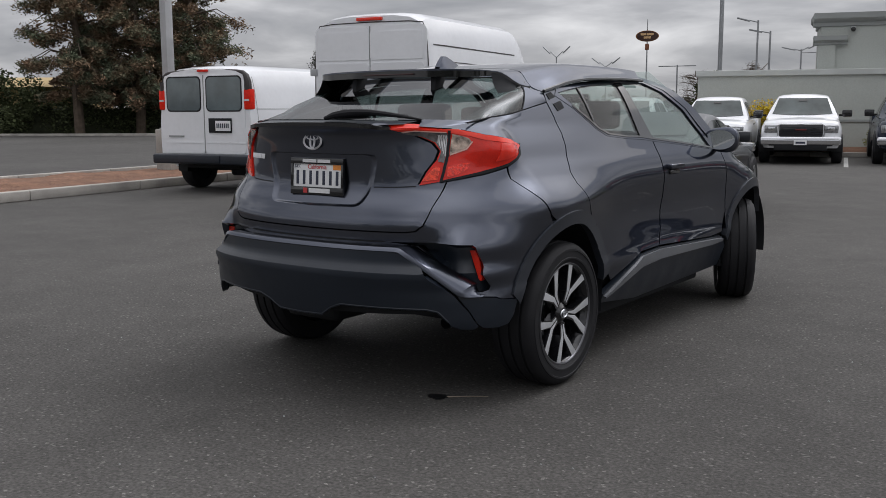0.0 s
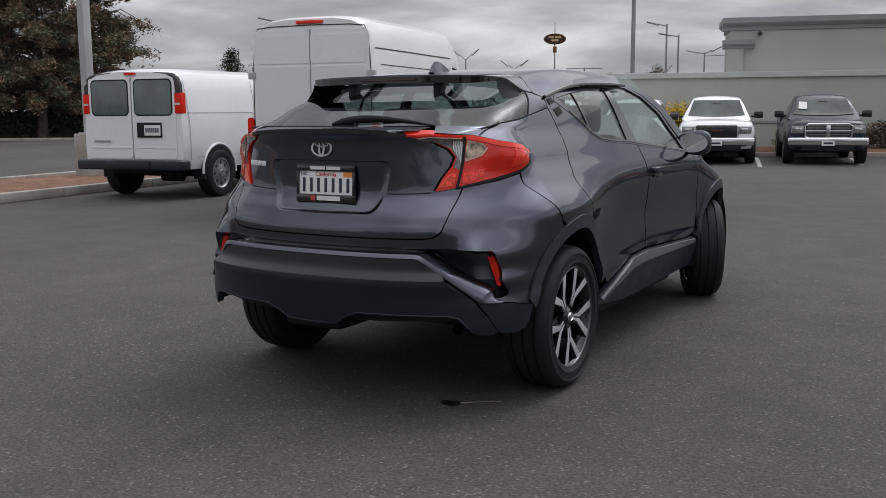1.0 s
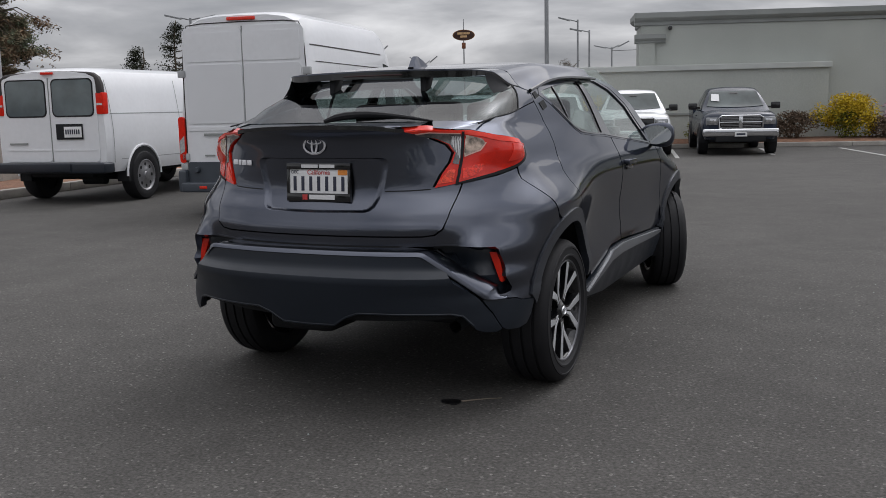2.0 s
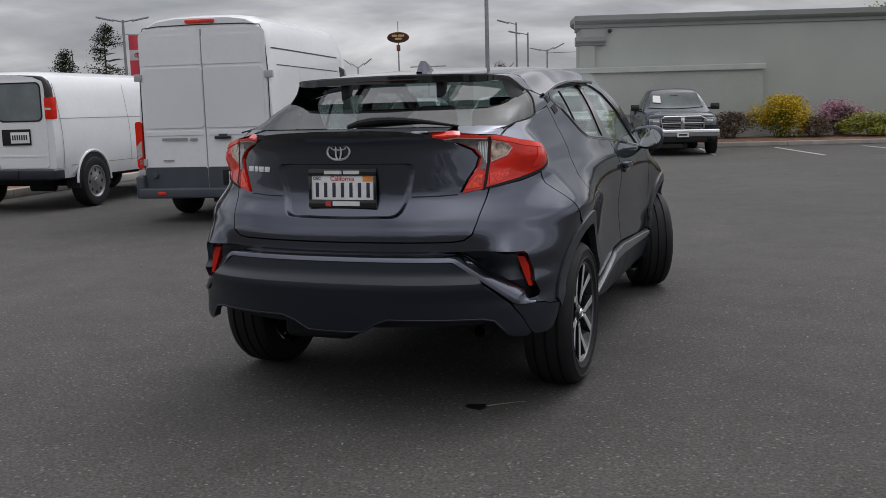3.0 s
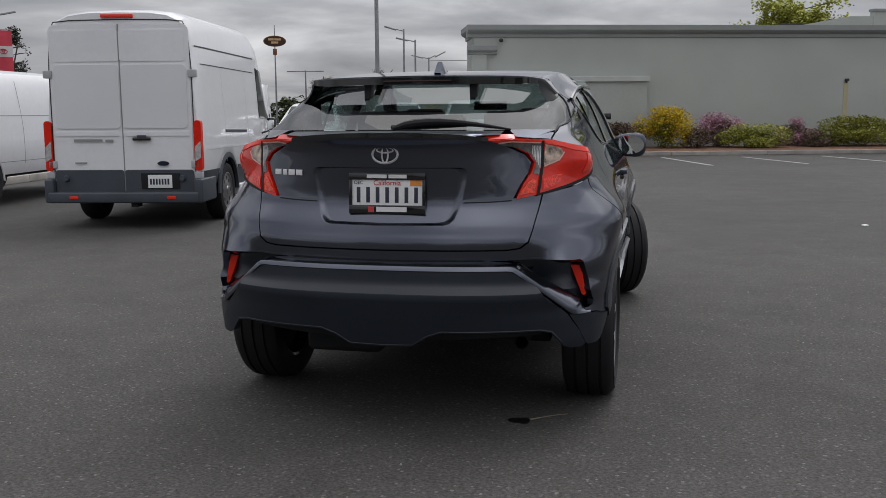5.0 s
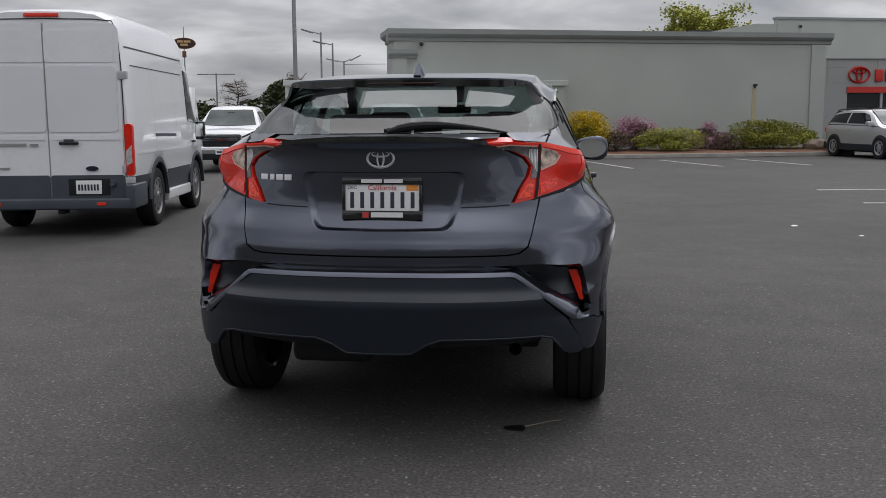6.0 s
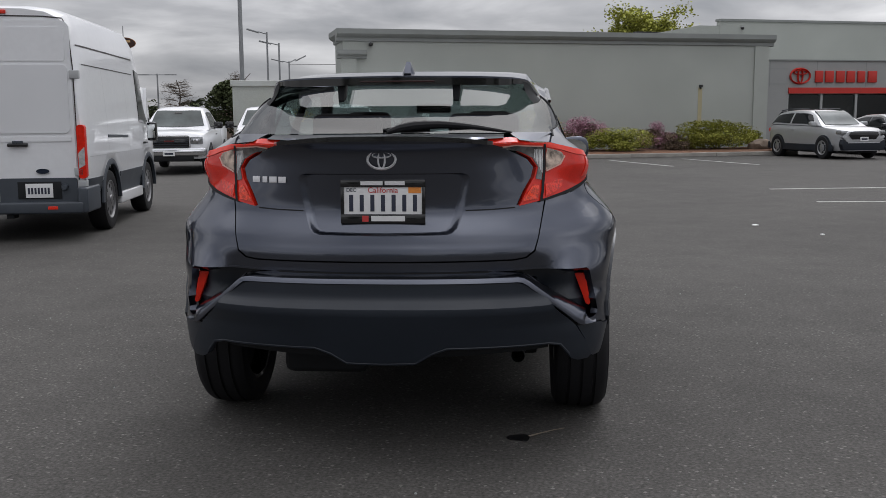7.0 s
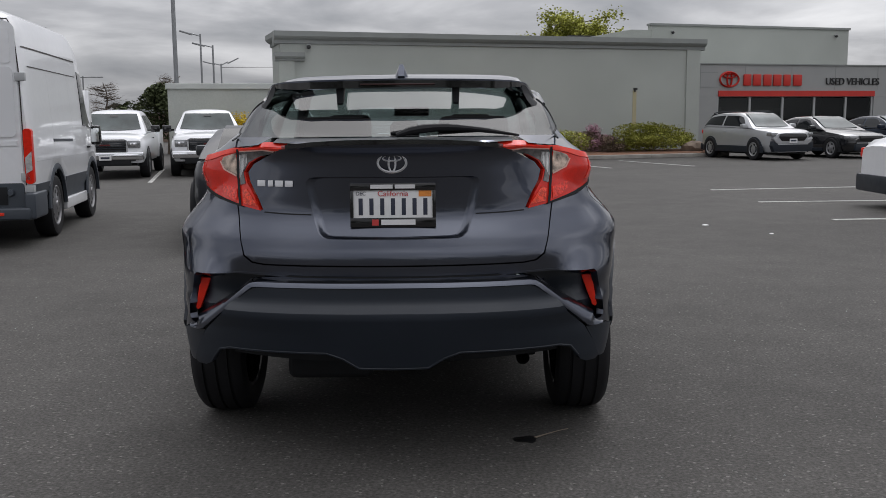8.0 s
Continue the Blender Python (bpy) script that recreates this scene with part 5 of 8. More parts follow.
    fr = bmesh.new()
    for a in ((-0.163, -0.084, 0.163, -0.048), (-0.163, 0.056, 0.163, 0.084), (-0.163, -0.048, -0.150, 0.056), (0.150, -0.048, 0.163, 0.056)):
        box(fr, a[0], a[1], 0, a[2], a[3], 0.012, bevel=0.002)
    part("plate_frame", fr, GLOSS_BLACK, plate, "black dealer plate frame")
    part("plate_sheet", boxm(-0.152, -0.076, 0.0, 0.152, 0.076, 0.0055, bevel=0.002), PLATE_WHITE, plate, "white number plate")
    for i in range(7):
        x = -0.123 + i * 0.041
        part("plate_bar", boxm(x - 0.008, -0.038, 0.005, x + 0.008, 0.026, 0.0068, bevel=0.001), INK, plate)
    text_part("plate_script", "California", 0.030, INK_RED, plate, pose(0.0, 0.043, 0.007), 0.0006)
    part("plate_sticker", boxm(0.098, 0.032, 0.005, 0.146, 0.055, 0.0068), STICKER, plate, "orange registration sticker")
    text_part("plate_month", "DEC", 0.020, INK, plate, pose(-0.122, 0.044, 0.007), 0.0006)
    for x0, x1 in ((-0.085, 0.0), (0.008, 0.085)):
        part("frame_lettering", boxm(x0, 0.063, 0.011, x1, 0.078, 0.0135), LETTER_WHITE, plate)
    part("frame_lettering", boxm(-0.045, -0.075, 0.011, 0.085, -0.055, 0.0135), LETTER_WHITE, plate)
    part("frame_mark", boxm(-0.080, -0.077, 0.011, -0.055, -0.054, 0.0135), INK_RED, plate)
    emblem(car, Matrix.Translation(hull(0.0, 1.149, 0.003)) @ pose(0, 0, 0, 84), 0.040, BADGE)
    for i, (x, w) in enumerate(((-0.515, 0.034), (-0.476, 0.022), (-0.440, 0.034), (-0.400, 0.034))):
        p = hull(*running(rear(x, 1.068)), 0.002)
        part("badge_letter", boxm(-w / 2, -0.012, 0, w / 2, 0.012, 0.004, bevel=0.002), BADGE, car, "chrome badge stroke", Matrix.Translation(p) @ pose(0, 0, 0, 86, 0, -18))
    # handles, mirrors
    for s in (1, -1):
        h = new("door_handle")
        h.parent = car
        p = hull(*running(along(2.19, 0.962)))
        h.matrix_basis = Matrix.Translation((s * (p[0] + 0.004), p[1], p[2]))
        part("handle_bar", boxm(-0.01 if s > 0 else -0.03, -0.095, -0.014, 0.03 if s > 0 else 0.01, 0.095, 0.016, bevel=0.009, seg=3), PAINT_GREY, h)
        part("handle_cup", boxm(-0.012, -0.07, -0.045, 0.012, 0.07, -0.016, bevel=0.01, seg=3), GLOSS_BLACK, h)
        mir = new("door_mirror")
        mir.parent = car
        mir.matrix_basis = Matrix.Translation((s * 0.888, 2.90, 1.095))
        cover = bmesh.new()
        bmesh.ops.create_uvsphere(cover, u_segments=20, v_segments=12, radius=1.0)
        for v in cover.verts:
            u = [math.copysign(abs(c) ** 0.72, c) for c in v.co]
            v.co = Vector((u[0] * 0.112, u[1] * (0.09 if u[1] > 0 else 0.02), u[2] * 0.078 * (1 + 0.15 * u[0] * s)))
        part("mirror_cover", cover, PAINT_GREY, mir)
        gl = bmesh.new()
        bmesh.ops.create_circle(gl, cap_ends=True, segments=24, radius=1.0, matrix=pose(0, -0.021, 0, 90) @ Matrix.Diagonal((0.098, 0.062, 1, 1)))
        part("mirror_glass", gl, MIRROR, mir, "mirror glass")
        part("mirror_foot", boxm(-0.12 if s > 0 else 0.04, -0.02, -0.09, -0.04 if s > 0 else 0.12, 0.05, -0.03, bevel=0.012), GLOSS_BLACK, mir)
    # hood
    def hood(x, y, off=0.0):
        return Vector((x, y, 1.06 - 0.10 * max(0, y - 3.2) - 0.16 * max(0, y - 3.2) ** 2 - 0.06 * abs(x / 0.75) ** 2.5 + off))
    part("bonnet", sheet(hood, [(-0.74, 3.15), (-0.72, 3.6), (-0.62, 4.05), (0, 4.22), (0.62, 4.05), (0.72, 3.6), (0.74, 3.15), (0.4, 3.25), (0, 3.28), (-0.4, 3.25)], 0.08, 0.0, 0.03), PAINT_GREY, car)
    # cabin
    part("dashboard", boxm(-0.68, 2.70, 0.80, 0.68, 3.15, 1.04, bevel=0.05), CABIN, car)
    part("parcel_shelf", boxm(-0.56, 0.62, 0.94, 0.56, 1.25, 0.98, bevel=0.01), CABIN, car)
    for x, w, y in ((0.0, 1.16, 1.36),):
        part("rear_seat_back", boxm(x - w / 2, y, 0.60, x + w / 2, y + 0.14, 1.16, bevel=0.05), CABIN, car)
    for x, w, z in ((-0.35, 0.18, 1.325), (0.0, 0.075, 1.305), (0.35, 0.18, 1.325)):
        part("headrest", boxm(x - w, 1.37, 1.12, x + w, 1.47, z, bevel=0.045, seg=3), CABIN, car)
    for x in (-0.36, 0.36):
        seat = new("front_seat")
        seat.parent = car
        part("seat_back", boxm(x - 0.24, 2.18, 0.55, x + 0.24, 2.34, 1.16, bevel=0.06, seg=3), CABIN, seat)
        part("headrest", boxm(x - 0.13, 2.20, 1.17, x + 0.13, 2.30, 1.34, bevel=0.045, seg=3), CABIN, seat)
    part("rear_view_mirror", boxm(-0.11, 2.58, 1.33, 0.11, 2.61, 1.39, bevel=0.012), GLOSS_BLACK, car)
    # wheels
    for s in (1, -1):
        turn = 0 if s > 0 else 180
        wheel("rear_wheel", car, pose(s * 0.795, AXLE_R, HUB - RIDE, 0, 0, turn), 0.72 if s > 0 else 0.2, s)
        wheel("front_wheel", car, pose(s * 0.79, AXLE_F, HUB - RIDE, 0, 0, turn + 24), 0.9, s)
    part("exhaust_pipe", tube(bmesh.new(), [(0.52, 0.70, 0.325), (0.52, 0.42, 0.315)], 0.028, 16, cap=False), DARK, car)
    part("rear_axle_beam", tube(bmesh.new(), [(-0.66, AXLE_R, 0.33), (0.66, AXLE_R, 0.33)], 0.05, 10), DARK, car)
    return car


GREY_SPRING = material("grey_spring_steel", (0.10, 0.10, 0.11), 0.5, 0.6, vary=0.2, scale=20)
MIRROR = material("mirror_glass", (0.85, 0.88, 0.88), 0.01, 1.0)
SATIN_GREY = material("satin_grey_plastic", (0.15, 0.157, 0.17), 0.35, vary=0.08, scale=6, bump=0.1, bump_scale=600, bump_dist=0.0005)
build_crossover()

# ---- parked vehicles ----
BADGE_RED = material("dull_red_badge", (0.16, 0.03, 0.03), 0.35, 0.4)
FAR_GLASS = material("dark_vehicle_glass", (0.010, 0.012, 0.014), 0.05, 0.0, 0.0, 0.02, spec=0.4, vary=0.2, scale=2)
WIND_GLASS = material("windscreen_glass", (0.075, 0.092, 0.092), 0.06, 0.0, 0.0, 0.02, vary=0.35, scale=2, spec=0.45)
GREY_METAL = material("grey_steel_wheel", (0.30, 0.30, 0.31), 0.4, 0.8, vary=0.1, scale=20)
CAR_ALLOY = material("painted_alloy_wheel", (0.34, 0.345, 0.355), 0.35, 0.6, vary=0.1, scale=20)
AMBER = material("amber_lens", (0.55, 0.22, 0.03), 0.2, coat=0.8)
SEAM_GREY = material("soft_grey_panel_seam", (0.50, 0.51, 0.52), 0.5)
VAN_DIRT = material("brown_black_trim", (0.035, 0.028, 0.027), 0.5, vary=0.2, scale=3)


def loft(sections, bm=None):
    """A body from half sections (x >= 0, listed from the sill up to the middle line), mirrored, its ends closed."""
    bm = bm or bmesh.new()
    rings = []
    for sec in sections:
        right = [bm.verts.new(p) for p in sec]
        left = [bm.verts.new((-p[0], p[1], p[2])) for p in reversed(sec[:-1])]
        rings.append(right + left)
    for u, v in zip(rings, rings[1:]):
        for k in range(len(u) - 1):
            bm.faces.new((u[k], u[k + 1], v[k + 1], v[k]))
        bm.faces.new((u[-1], u[0], v[0], v[-1]))
    bm.faces.new(rings[0]), bm.faces.new(rings[-1][::-1])
    return bm


def road_wheel(parent, m, r, width, mat, holes=6, name="wheel"):
    """A plain road wheel, its outer face towards +x."""
    hub = new(name)
    hub.parent, hub.matrix_basis = parent, m
    w = width / 2
    part("tyre", lathe(bmesh.new(), [(-w * 0.85, r * 0.62), (-w, r * 0.80), (-w * 0.9, r * 0.95), (-w * 0.6, r), (w * 0.6, r), (w * 0.9, r * 0.95), (w, r * 0.80), (w * 0.85, r * 0.62)], 32), RUBBER, hub)
    part("rim", lathe(bmesh.new(), [(w * 0.88, r * 0.65), (w * 0.90, r * 0.62), (w * 0.76, r * 0.56), (w * 0.74, r * 0.36), (w * 0.86, r * 0.28), (w * 0.88, r * 0.16), (w * 0.96, r * 0.14), (w * 0.98, 0.001)], 32), mat, hub)
    for k in range(holes):
        a = 2 * math.pi * k / holes
        bm = bmesh.new()
        bmesh.ops.create_circle(bm, cap_ends=True, segments=10, radius=r * (0.075 if holes > 5 else 0.150), matrix=pose(0, 0, 0, 0, 90))
        part("rim_hole", bm, DARK, hub, m=Matrix.Translation((w * 0.755, r * 0.45 * math.cos(a), r * 0.45 * math.sin(a))))
    part("inner_face", lathe(bmesh.new(), [(-w * 0.7, 0.001), (-w * 0.7, r * 0.62)], 24), DARK, hub)
    return hub


def four_wheels(parent, track, y0, y1, r, width, mat, steer=0, holes=6):
    for y, st in ((y0, steer), (y1, 0)):
        for s in (1, -1):
            road_wheel(parent, pose(s * track / 2, y, r, 0, 0, (0 if s > 0 else 180) + st), r, width, mat, holes)


def van_section(w, h, y, low=0.42, pinch=0.0):
    k = h / 2.5
    return [(w - 0.05, y, low), (w - 0.005, y, low + 0.14), (w, y, 0.95), (w - 0.015, y, 1.30), (w - 0.05, y, 1.70 * k), (w - 0.085, y, h - 0.42), (w - 0.12, y, h - 0.22), (w - 0.19, y, h - 0.09), (w - 0.34, y, h - 0.025), (w * 0.4, y, h + 0.005), (0, y, h + 0.012)]


def flat(m):
    """A surface in the plane of m: u and v run in its x and y, off along its z."""
    def f(u, v, off=0.0):
        return m @ Vector((u, v, off))
    return f


def rounded(x0, z0, x1, z1, r, k=4):
    out = []
    for cx, cz, a in ((x1 - r, z0 + r, -90), (x1 - r, z1 - r, 0), (x0 + r, z1 - r, 90), (x0 + r, z0 + r, 180)):
        out += [(cx + r * math.cos(radians(a + 90 * i / k)), cz + r * math.sin(radians(a + 90 * i / k))) for i in range(k + 1)]
    return out


def carve(ob, bm):
    """Cuts the shape bm out of a mesh part."""
    tool = new("cutter", mesh_of(bm, "cutter", DARK))
    tool.parent = ob.parent
    cut = ob.modifiers.new("opening", "BOOLEAN")
    cut.operation, cut.solver, cut.object = "DIFFERENCE", "EXACT", tool
    bpy.context.view_layer.update()
    me = bpy.data.meshes.new_from_object(ob.evaluated_get(bpy.context.evaluated_depsgraph_get()))
    ob.modifiers.clear()
    ob.data = me
    bpy.data.objects.remove(tool)


def build_tall_van():
    """Tall cargo van: its tail at y = 0, nose towards +y."""
    van = thing("tall_cargo_van", "tall white cargo van with blue-grey lower panels and paired rear doors", "van", pose(-5.065, 6.51, 0, 0, 0, 10.4) @ Matrix.Diagonal((0.938, 1, 0.99, 1)))
    L = 0.78
    width = curve((0, 0.955), (0.12, 0.985), (0.5, 1.0), (4.2, 1.0), (5.2, 0.95), (5.65, 0.80), (5.8, 0.62))
    top = curve((0, 2.52), (0.25, 2.57), (3.7, 2.59), (4.1, 2.50), (4.5, 2.10), (5.0, 1.55), (5.25, 1.22), (5.7, 1.05), (5.8, 0.9))
    ys = [0, 0.06, 0.15, 0.3, 0.6, 1.2, 1.8, 2.4, 3.0, 3.4, 3.7, 3.9, 4.1, 4.3, 4.5, 4.75, 5.0, 5.25, 5.5, 5.7, 5.8]

    def sec(u):
        h, w, y = top(u), width(u), u * L
        if h > 1.9:
            return van_section(w, h, y, 0.50)
        return [(w - 0.05, y, 0.5), (w, y, 0.62), (w, y, min(0.95, h - 0.05)), (w - 0.03, y, h - 0.04), (w - 0.08, y, h - 0.035), (w - 0.12, y, h - 0.03), (w - 0.18, y, h - 0.02), (w - 0.26, y, h - 0.01), (w - 0.4, y, h), (w * 0.4, y, h + 0.005), (0, y, h + 0.01)]
    shell = part("body", loft([sec(y) for y in ys]), WHITE_PAINT, van)

    def arch_of(y, r):
        return [(y + r * 0.98 * math.cos(a), 0.365 + r * math.sin(a)) for a in (math.pi * k / 18 for k in range(19))]
    for s in (1, -1):
        for y in (1.12, 3.42):
            carve(shell, prism(arch_of(y, 0.435) + [(y - 0.426, 0.2), (y + 0.426, 0.2)], "x", 0.62 if s > 0 else -1.3, 1.3 if s > 0 else -0.62))
            liner = bmesh.new()
            runs = [[liner.verts.new((s * x, q, z)) for q, z in arch_of(y, 0.431)] for x in (0.61, 0.972)]
            for i in range(18):
                liner.faces.new((runs[0][i], runs[0][i + 1], runs[1][i + 1], runs[1][i]))
            part("arch_liner", liner, DARK, van)
            lip = bmesh.new()
            runs = [[lip.verts.new((s * x, q, z)) for q, z in arch_of(y, r)] for x, r in ((0.96, 0.432), (1.010, 0.434), (1.014, 0.450), (1.004, 0.500), (0.985, 0.502))]
            for u, v in zip(runs, runs[1:]):
                for i in range(18):
                    lip.faces.new((u[i], u[i + 1], v[i + 1], v[i]))
            part("arch_lip", lip, VAN_GREY, van, "blue-grey wheel-arch lip")
        part("running_board", boxm(s * 0.955 - 0.045, 1.60, 0.27, s * 0.955 + 0.045, 2.94, 0.415, bevel=0.03, seg=3), WHITE_PAINT, van, "white running board")

    def side(y, z, off=0.0):
        s = sec(y)
        for a, b in zip(s, s[1:]):
            if a[2] <= z <= b[2]:
                f = (z - a[2]) / (b[2] - a[2] + 1e-9)
                return Vector((a[0] + (b[0] - a[0]) * f + off, y * L, z))
        return Vector((s[0][0] + off, y * L, z))
    # lower grey panels and seams along both sides
    for mir in (False, True):
        for a, b, c, d in ((0.02, 0.92, 0.47, 0.68), (2.02, 3.78, 0.42, 0.68), (4.98, 5.6, 0.42, 0.66)):
            o = [(a, c), (b, c), (b, d), (a, d)] if a > 1 else [(a, c), (b - 0.14, c), (b - 0.06, d), (a, d)]
            part("side_cladding", sheet(side, o, 0.12, 0.014, 0.03, mirror=mir), VAN_GREY, van, "blue-grey lower cladding")
        for y0, y1, z0, z1 in ((0.15, 3.7, 2.14, 2.158), (0.3, 3.6, 1.94, 1.952), (1.36, 1.372, 0.75, 1.92), (2.85, 2.862, 0.75, 1.92), (0.2, 4.0, 0.92, 0.926)):
            part("panel_seam", sheet(side, [(y0, z0), (y1, z0), (y1, z1), (y0, z1)], 0.2, 0.003, 0.0, mirror=mir), VAN_DIRT if z0 > 1.5 else SEAM_GREY, van)
        part("slide_rail", sheet(side, [(1.35, 1.12), (2.75, 1.10), (2.75, 1.135), (1.35, 1.155)], 0.2, 0.008, 0.02, mirror=mir), VAN_GREY, van, "sliding-door rail")
        part("cab_window", sheet(side, [(3.75, 1.30), (4.75, 1.25), (4.60, 1.62), (4.25, 1.98), (3.80, 2.02)], 0.1, 0.008, 0.02, mirror=mir), FAR_GLASS, van, "dark cab side window")
        s = -1 if mir else 1
        part("door_mirror", boxm(s * 1.03 if s > 0 else -1.18, 3.20, 1.02, 1.18 if s > 0 else -1.03, 3.34, 1.30, bevel=0.05), GLOSS_BLACK, van, "black door mirror")
        part("mirror_glass", boxm(s * 1.105 - 0.055, 3.192, 1.07, s * 1.105 + 0.055, 3.199, 1.26, bevel=0.002), MIRROR, van)
        part("cab_handle", boxm(s * 1.015 - 0.02, 3.10, 0.99, s * 1.015 + 0.02, 3.26, 1.02, bevel=0.01), GLOSS_BLACK, van)
    # rear doors
    for s in (-1, 1):
        x0, x1 = (0.008, 0.88) if s > 0 else (-0.88, -0.008)
        door = part("rear_door", sheet(flat(pose(0, -0.012, 0, 90)), rounded(x0, 0.60, x1, 2.40, 0.09), 0.14, 0.0, 0.03), WHITE_PAINT, van)
        part("upper_panel", sheet(flat(pose(0, -0.020, 0, 90)), rounded(x0 + (0.0 if s > 0 else 0.06), 1.97, x1 - (0.06 if s > 0 else 0.0), 2.33, 0.03), 0.14, 0.0, 0.012), WHITE_PAINT, door)
        part("window_blank", sheet(flat(pose(0, -0.024, 0, 90)), rounded(x0 + (0.005 if s > 0 else 0.045), 1.19, x1 - (0.045 if s > 0 else 0.005), 1.93, 0.06), 0.14, 0.0, 0.014), material("white_panel_shade", (0.76, 0.77, 0.79), 0.35, 0, 0.5, vary=0.03, scale=1), door, "pressed blank window panel")
        part("swage", sheet(flat(pose(0, -0.022, 0, 90)), [(x0 + 0.04, 1.10), (x1 - 0.04, 1.10), (x1 - 0.04, 1.15), (x0 + 0.04, 1.15)], 0.3, 0.0, 0.012), WHITE_PAINT, door)
        part("lower_panel", sheet(flat(pose(0, -0.022, 0, 90)), rounded(x0 + 0.0, 0.40, x1 + 0.0, 0.70, 0.03), 0.14, 0.0, 0.03), VAN_GREY, door, "blue-grey lower door panel")
        ln = [rounded(s * 0.95 - 0.045, 0.69, s * 0.95 + 0.045, 1.28, 0.035)]
        lamp = part("tail_lamp", sheet(flat(pose(0, -0.035, 0, 90)), ln[0], 0.1, 0.0, 0.08), RED_LENS, van, "tall red tail lamp")
        part("clear_section", sheet(flat(pose(0, -0.040, 0, 90)), [(s * 0.95 - 0.036, 0.80), (s * 0.95 + 0.036, 0.84), (s * 0.95 + 0.036, 1.04), (s * 0.95 - 0.036, 0.97)], 0.1, 0.0, 0.004), WHITE_LENS, lamp, "clear lens section")
        part("lamp_plug", boxm(s * 0.94 - 0.05, -0.035, 0.60, s * 0.94 + 0.05, 0.05, 0.675, bevel=0.01), STEEL_WHITE, van)
        for z in (1.78, 0.72):
            part("hinge", boxm(s * 0.91 - 0.055, -0.035, z, s * 0.91 + 0.055, 0.03, z + 0.09, bevel=0.012), STEEL_WHITE, van, "white door hinge")
        part("bumper_reflector", boxm(s * 0.62 - 0.055, -0.128, 0.36, s * 0.62 + 0.055, -0.11, 0.395, bevel=0.004), RED_DEEP, van)
        part("door_knob", lathe(bmesh.new(), [(-0.05, 0.001), (-0.05, 0.03), (-0.02, 0.04), (0, 0.04)], 14, "y"), VAN_GREY, van, m=Matrix.Translation((s * 0.74, -0.02, 0.60)))
    part("door_seal", boxm(-0.006, -0.0135, 0.42, 0.006, -0.004, 2.40), STUCCO_TRIM, van)
    for pts in ([(-0.90, 0.6), (-0.895, 1.9), (-0.865, 2.32), (-0.81, 2.425), (-0.6, 2.445), (0, 2.452), (0.6, 2.445), (0.81, 2.425), (0.865, 2.32), (0.895, 1.9), (0.90, 0.6)],):
        part("door_gap", tube(bmesh.new(), [(x, -0.002, z) for x, z in pts], 0.007, 6), VAN_DIRT, van)
    part("top_lamp", boxm(-0.20, -0.03, 2.47, 0.20, 0.04, 2.512, bevel=0.01), RED_DEEP, van, "high brake lamp")
    part("bumper", boxm(-0.96, -0.12, 0.31, 0.96, 0.12, 0.44, bevel=0.035, seg=3), VAN_GREY, van, "blue-grey step bumper")
    for s in (-1, 1):
        part("bumper_end", boxm(s * 0.95 - 0.06, -0.10, 0.31, s * 0.95 + 0.06, 0.5, 0.60, bevel=0.04, seg=3), VAN_GREY, van)
    part("plate_pocket", boxm(0.21, -0.030, 0.47, 0.70, -0.0225, 0.66, bevel=0.003), DARK, van)
    plate = part("number_plate", boxm(0.30, -0.040, 0.485, 0.605, -0.031, 0.64, bevel=0.002), PLATE_WHITE, van, "white number plate")
    for i in range(7):
        part("plate_bar", boxm(0.325 + i * 0.037, -0.0425, 0.525, 0.348 + i * 0.037, -0.040, 0.595), INK, plate)
    part("door_handle", boxm(0.13, -0.055, 1.045, 0.36, -0.024, 1.085, bevel=0.012), GLOSS_BLACK, van, "black door handle")
    part("handle_cup", boxm(0.18, -0.028, 1.085, 0.30, -0.0235, 1.11, bevel=0.002), VAN_GREY, van)
    part("oval_badge", prism([(0.50 + 0.075 * math.cos(a), 0.775 + 0.028 * math.sin(a)) for a in (2 * math.pi * k / 24 for k in range(24))], "y", -0.032, -0.022, 0.002), NAVY_PAINT, van, "dark oval badge")
    for x0, x1, z in ((-0.62, -0.26, 1.035), (-0.22, -0.12, 1.03), (-0.62, -0.47, 0.775)):
        part("badge_letter", boxm(x0, -0.030, z, x1, -0.023, z + (0.03 if z > 1 else 0.018)), STUCCO_TRIM, van)
    part("chassis", boxm(-0.61, 0.15, 0.30, 0.61, 4.2, 0.52, bevel=0.02), DARK, van)
    part("tow_hitch", boxm(0.08, -0.06, 0.26, 0.16, 0.1, 0.34), DARK, van)
    four_wheels(van, 1.735, 3.42, 1.12, 0.365, 0.24, GREY_METAL, 0, 8)
    return van


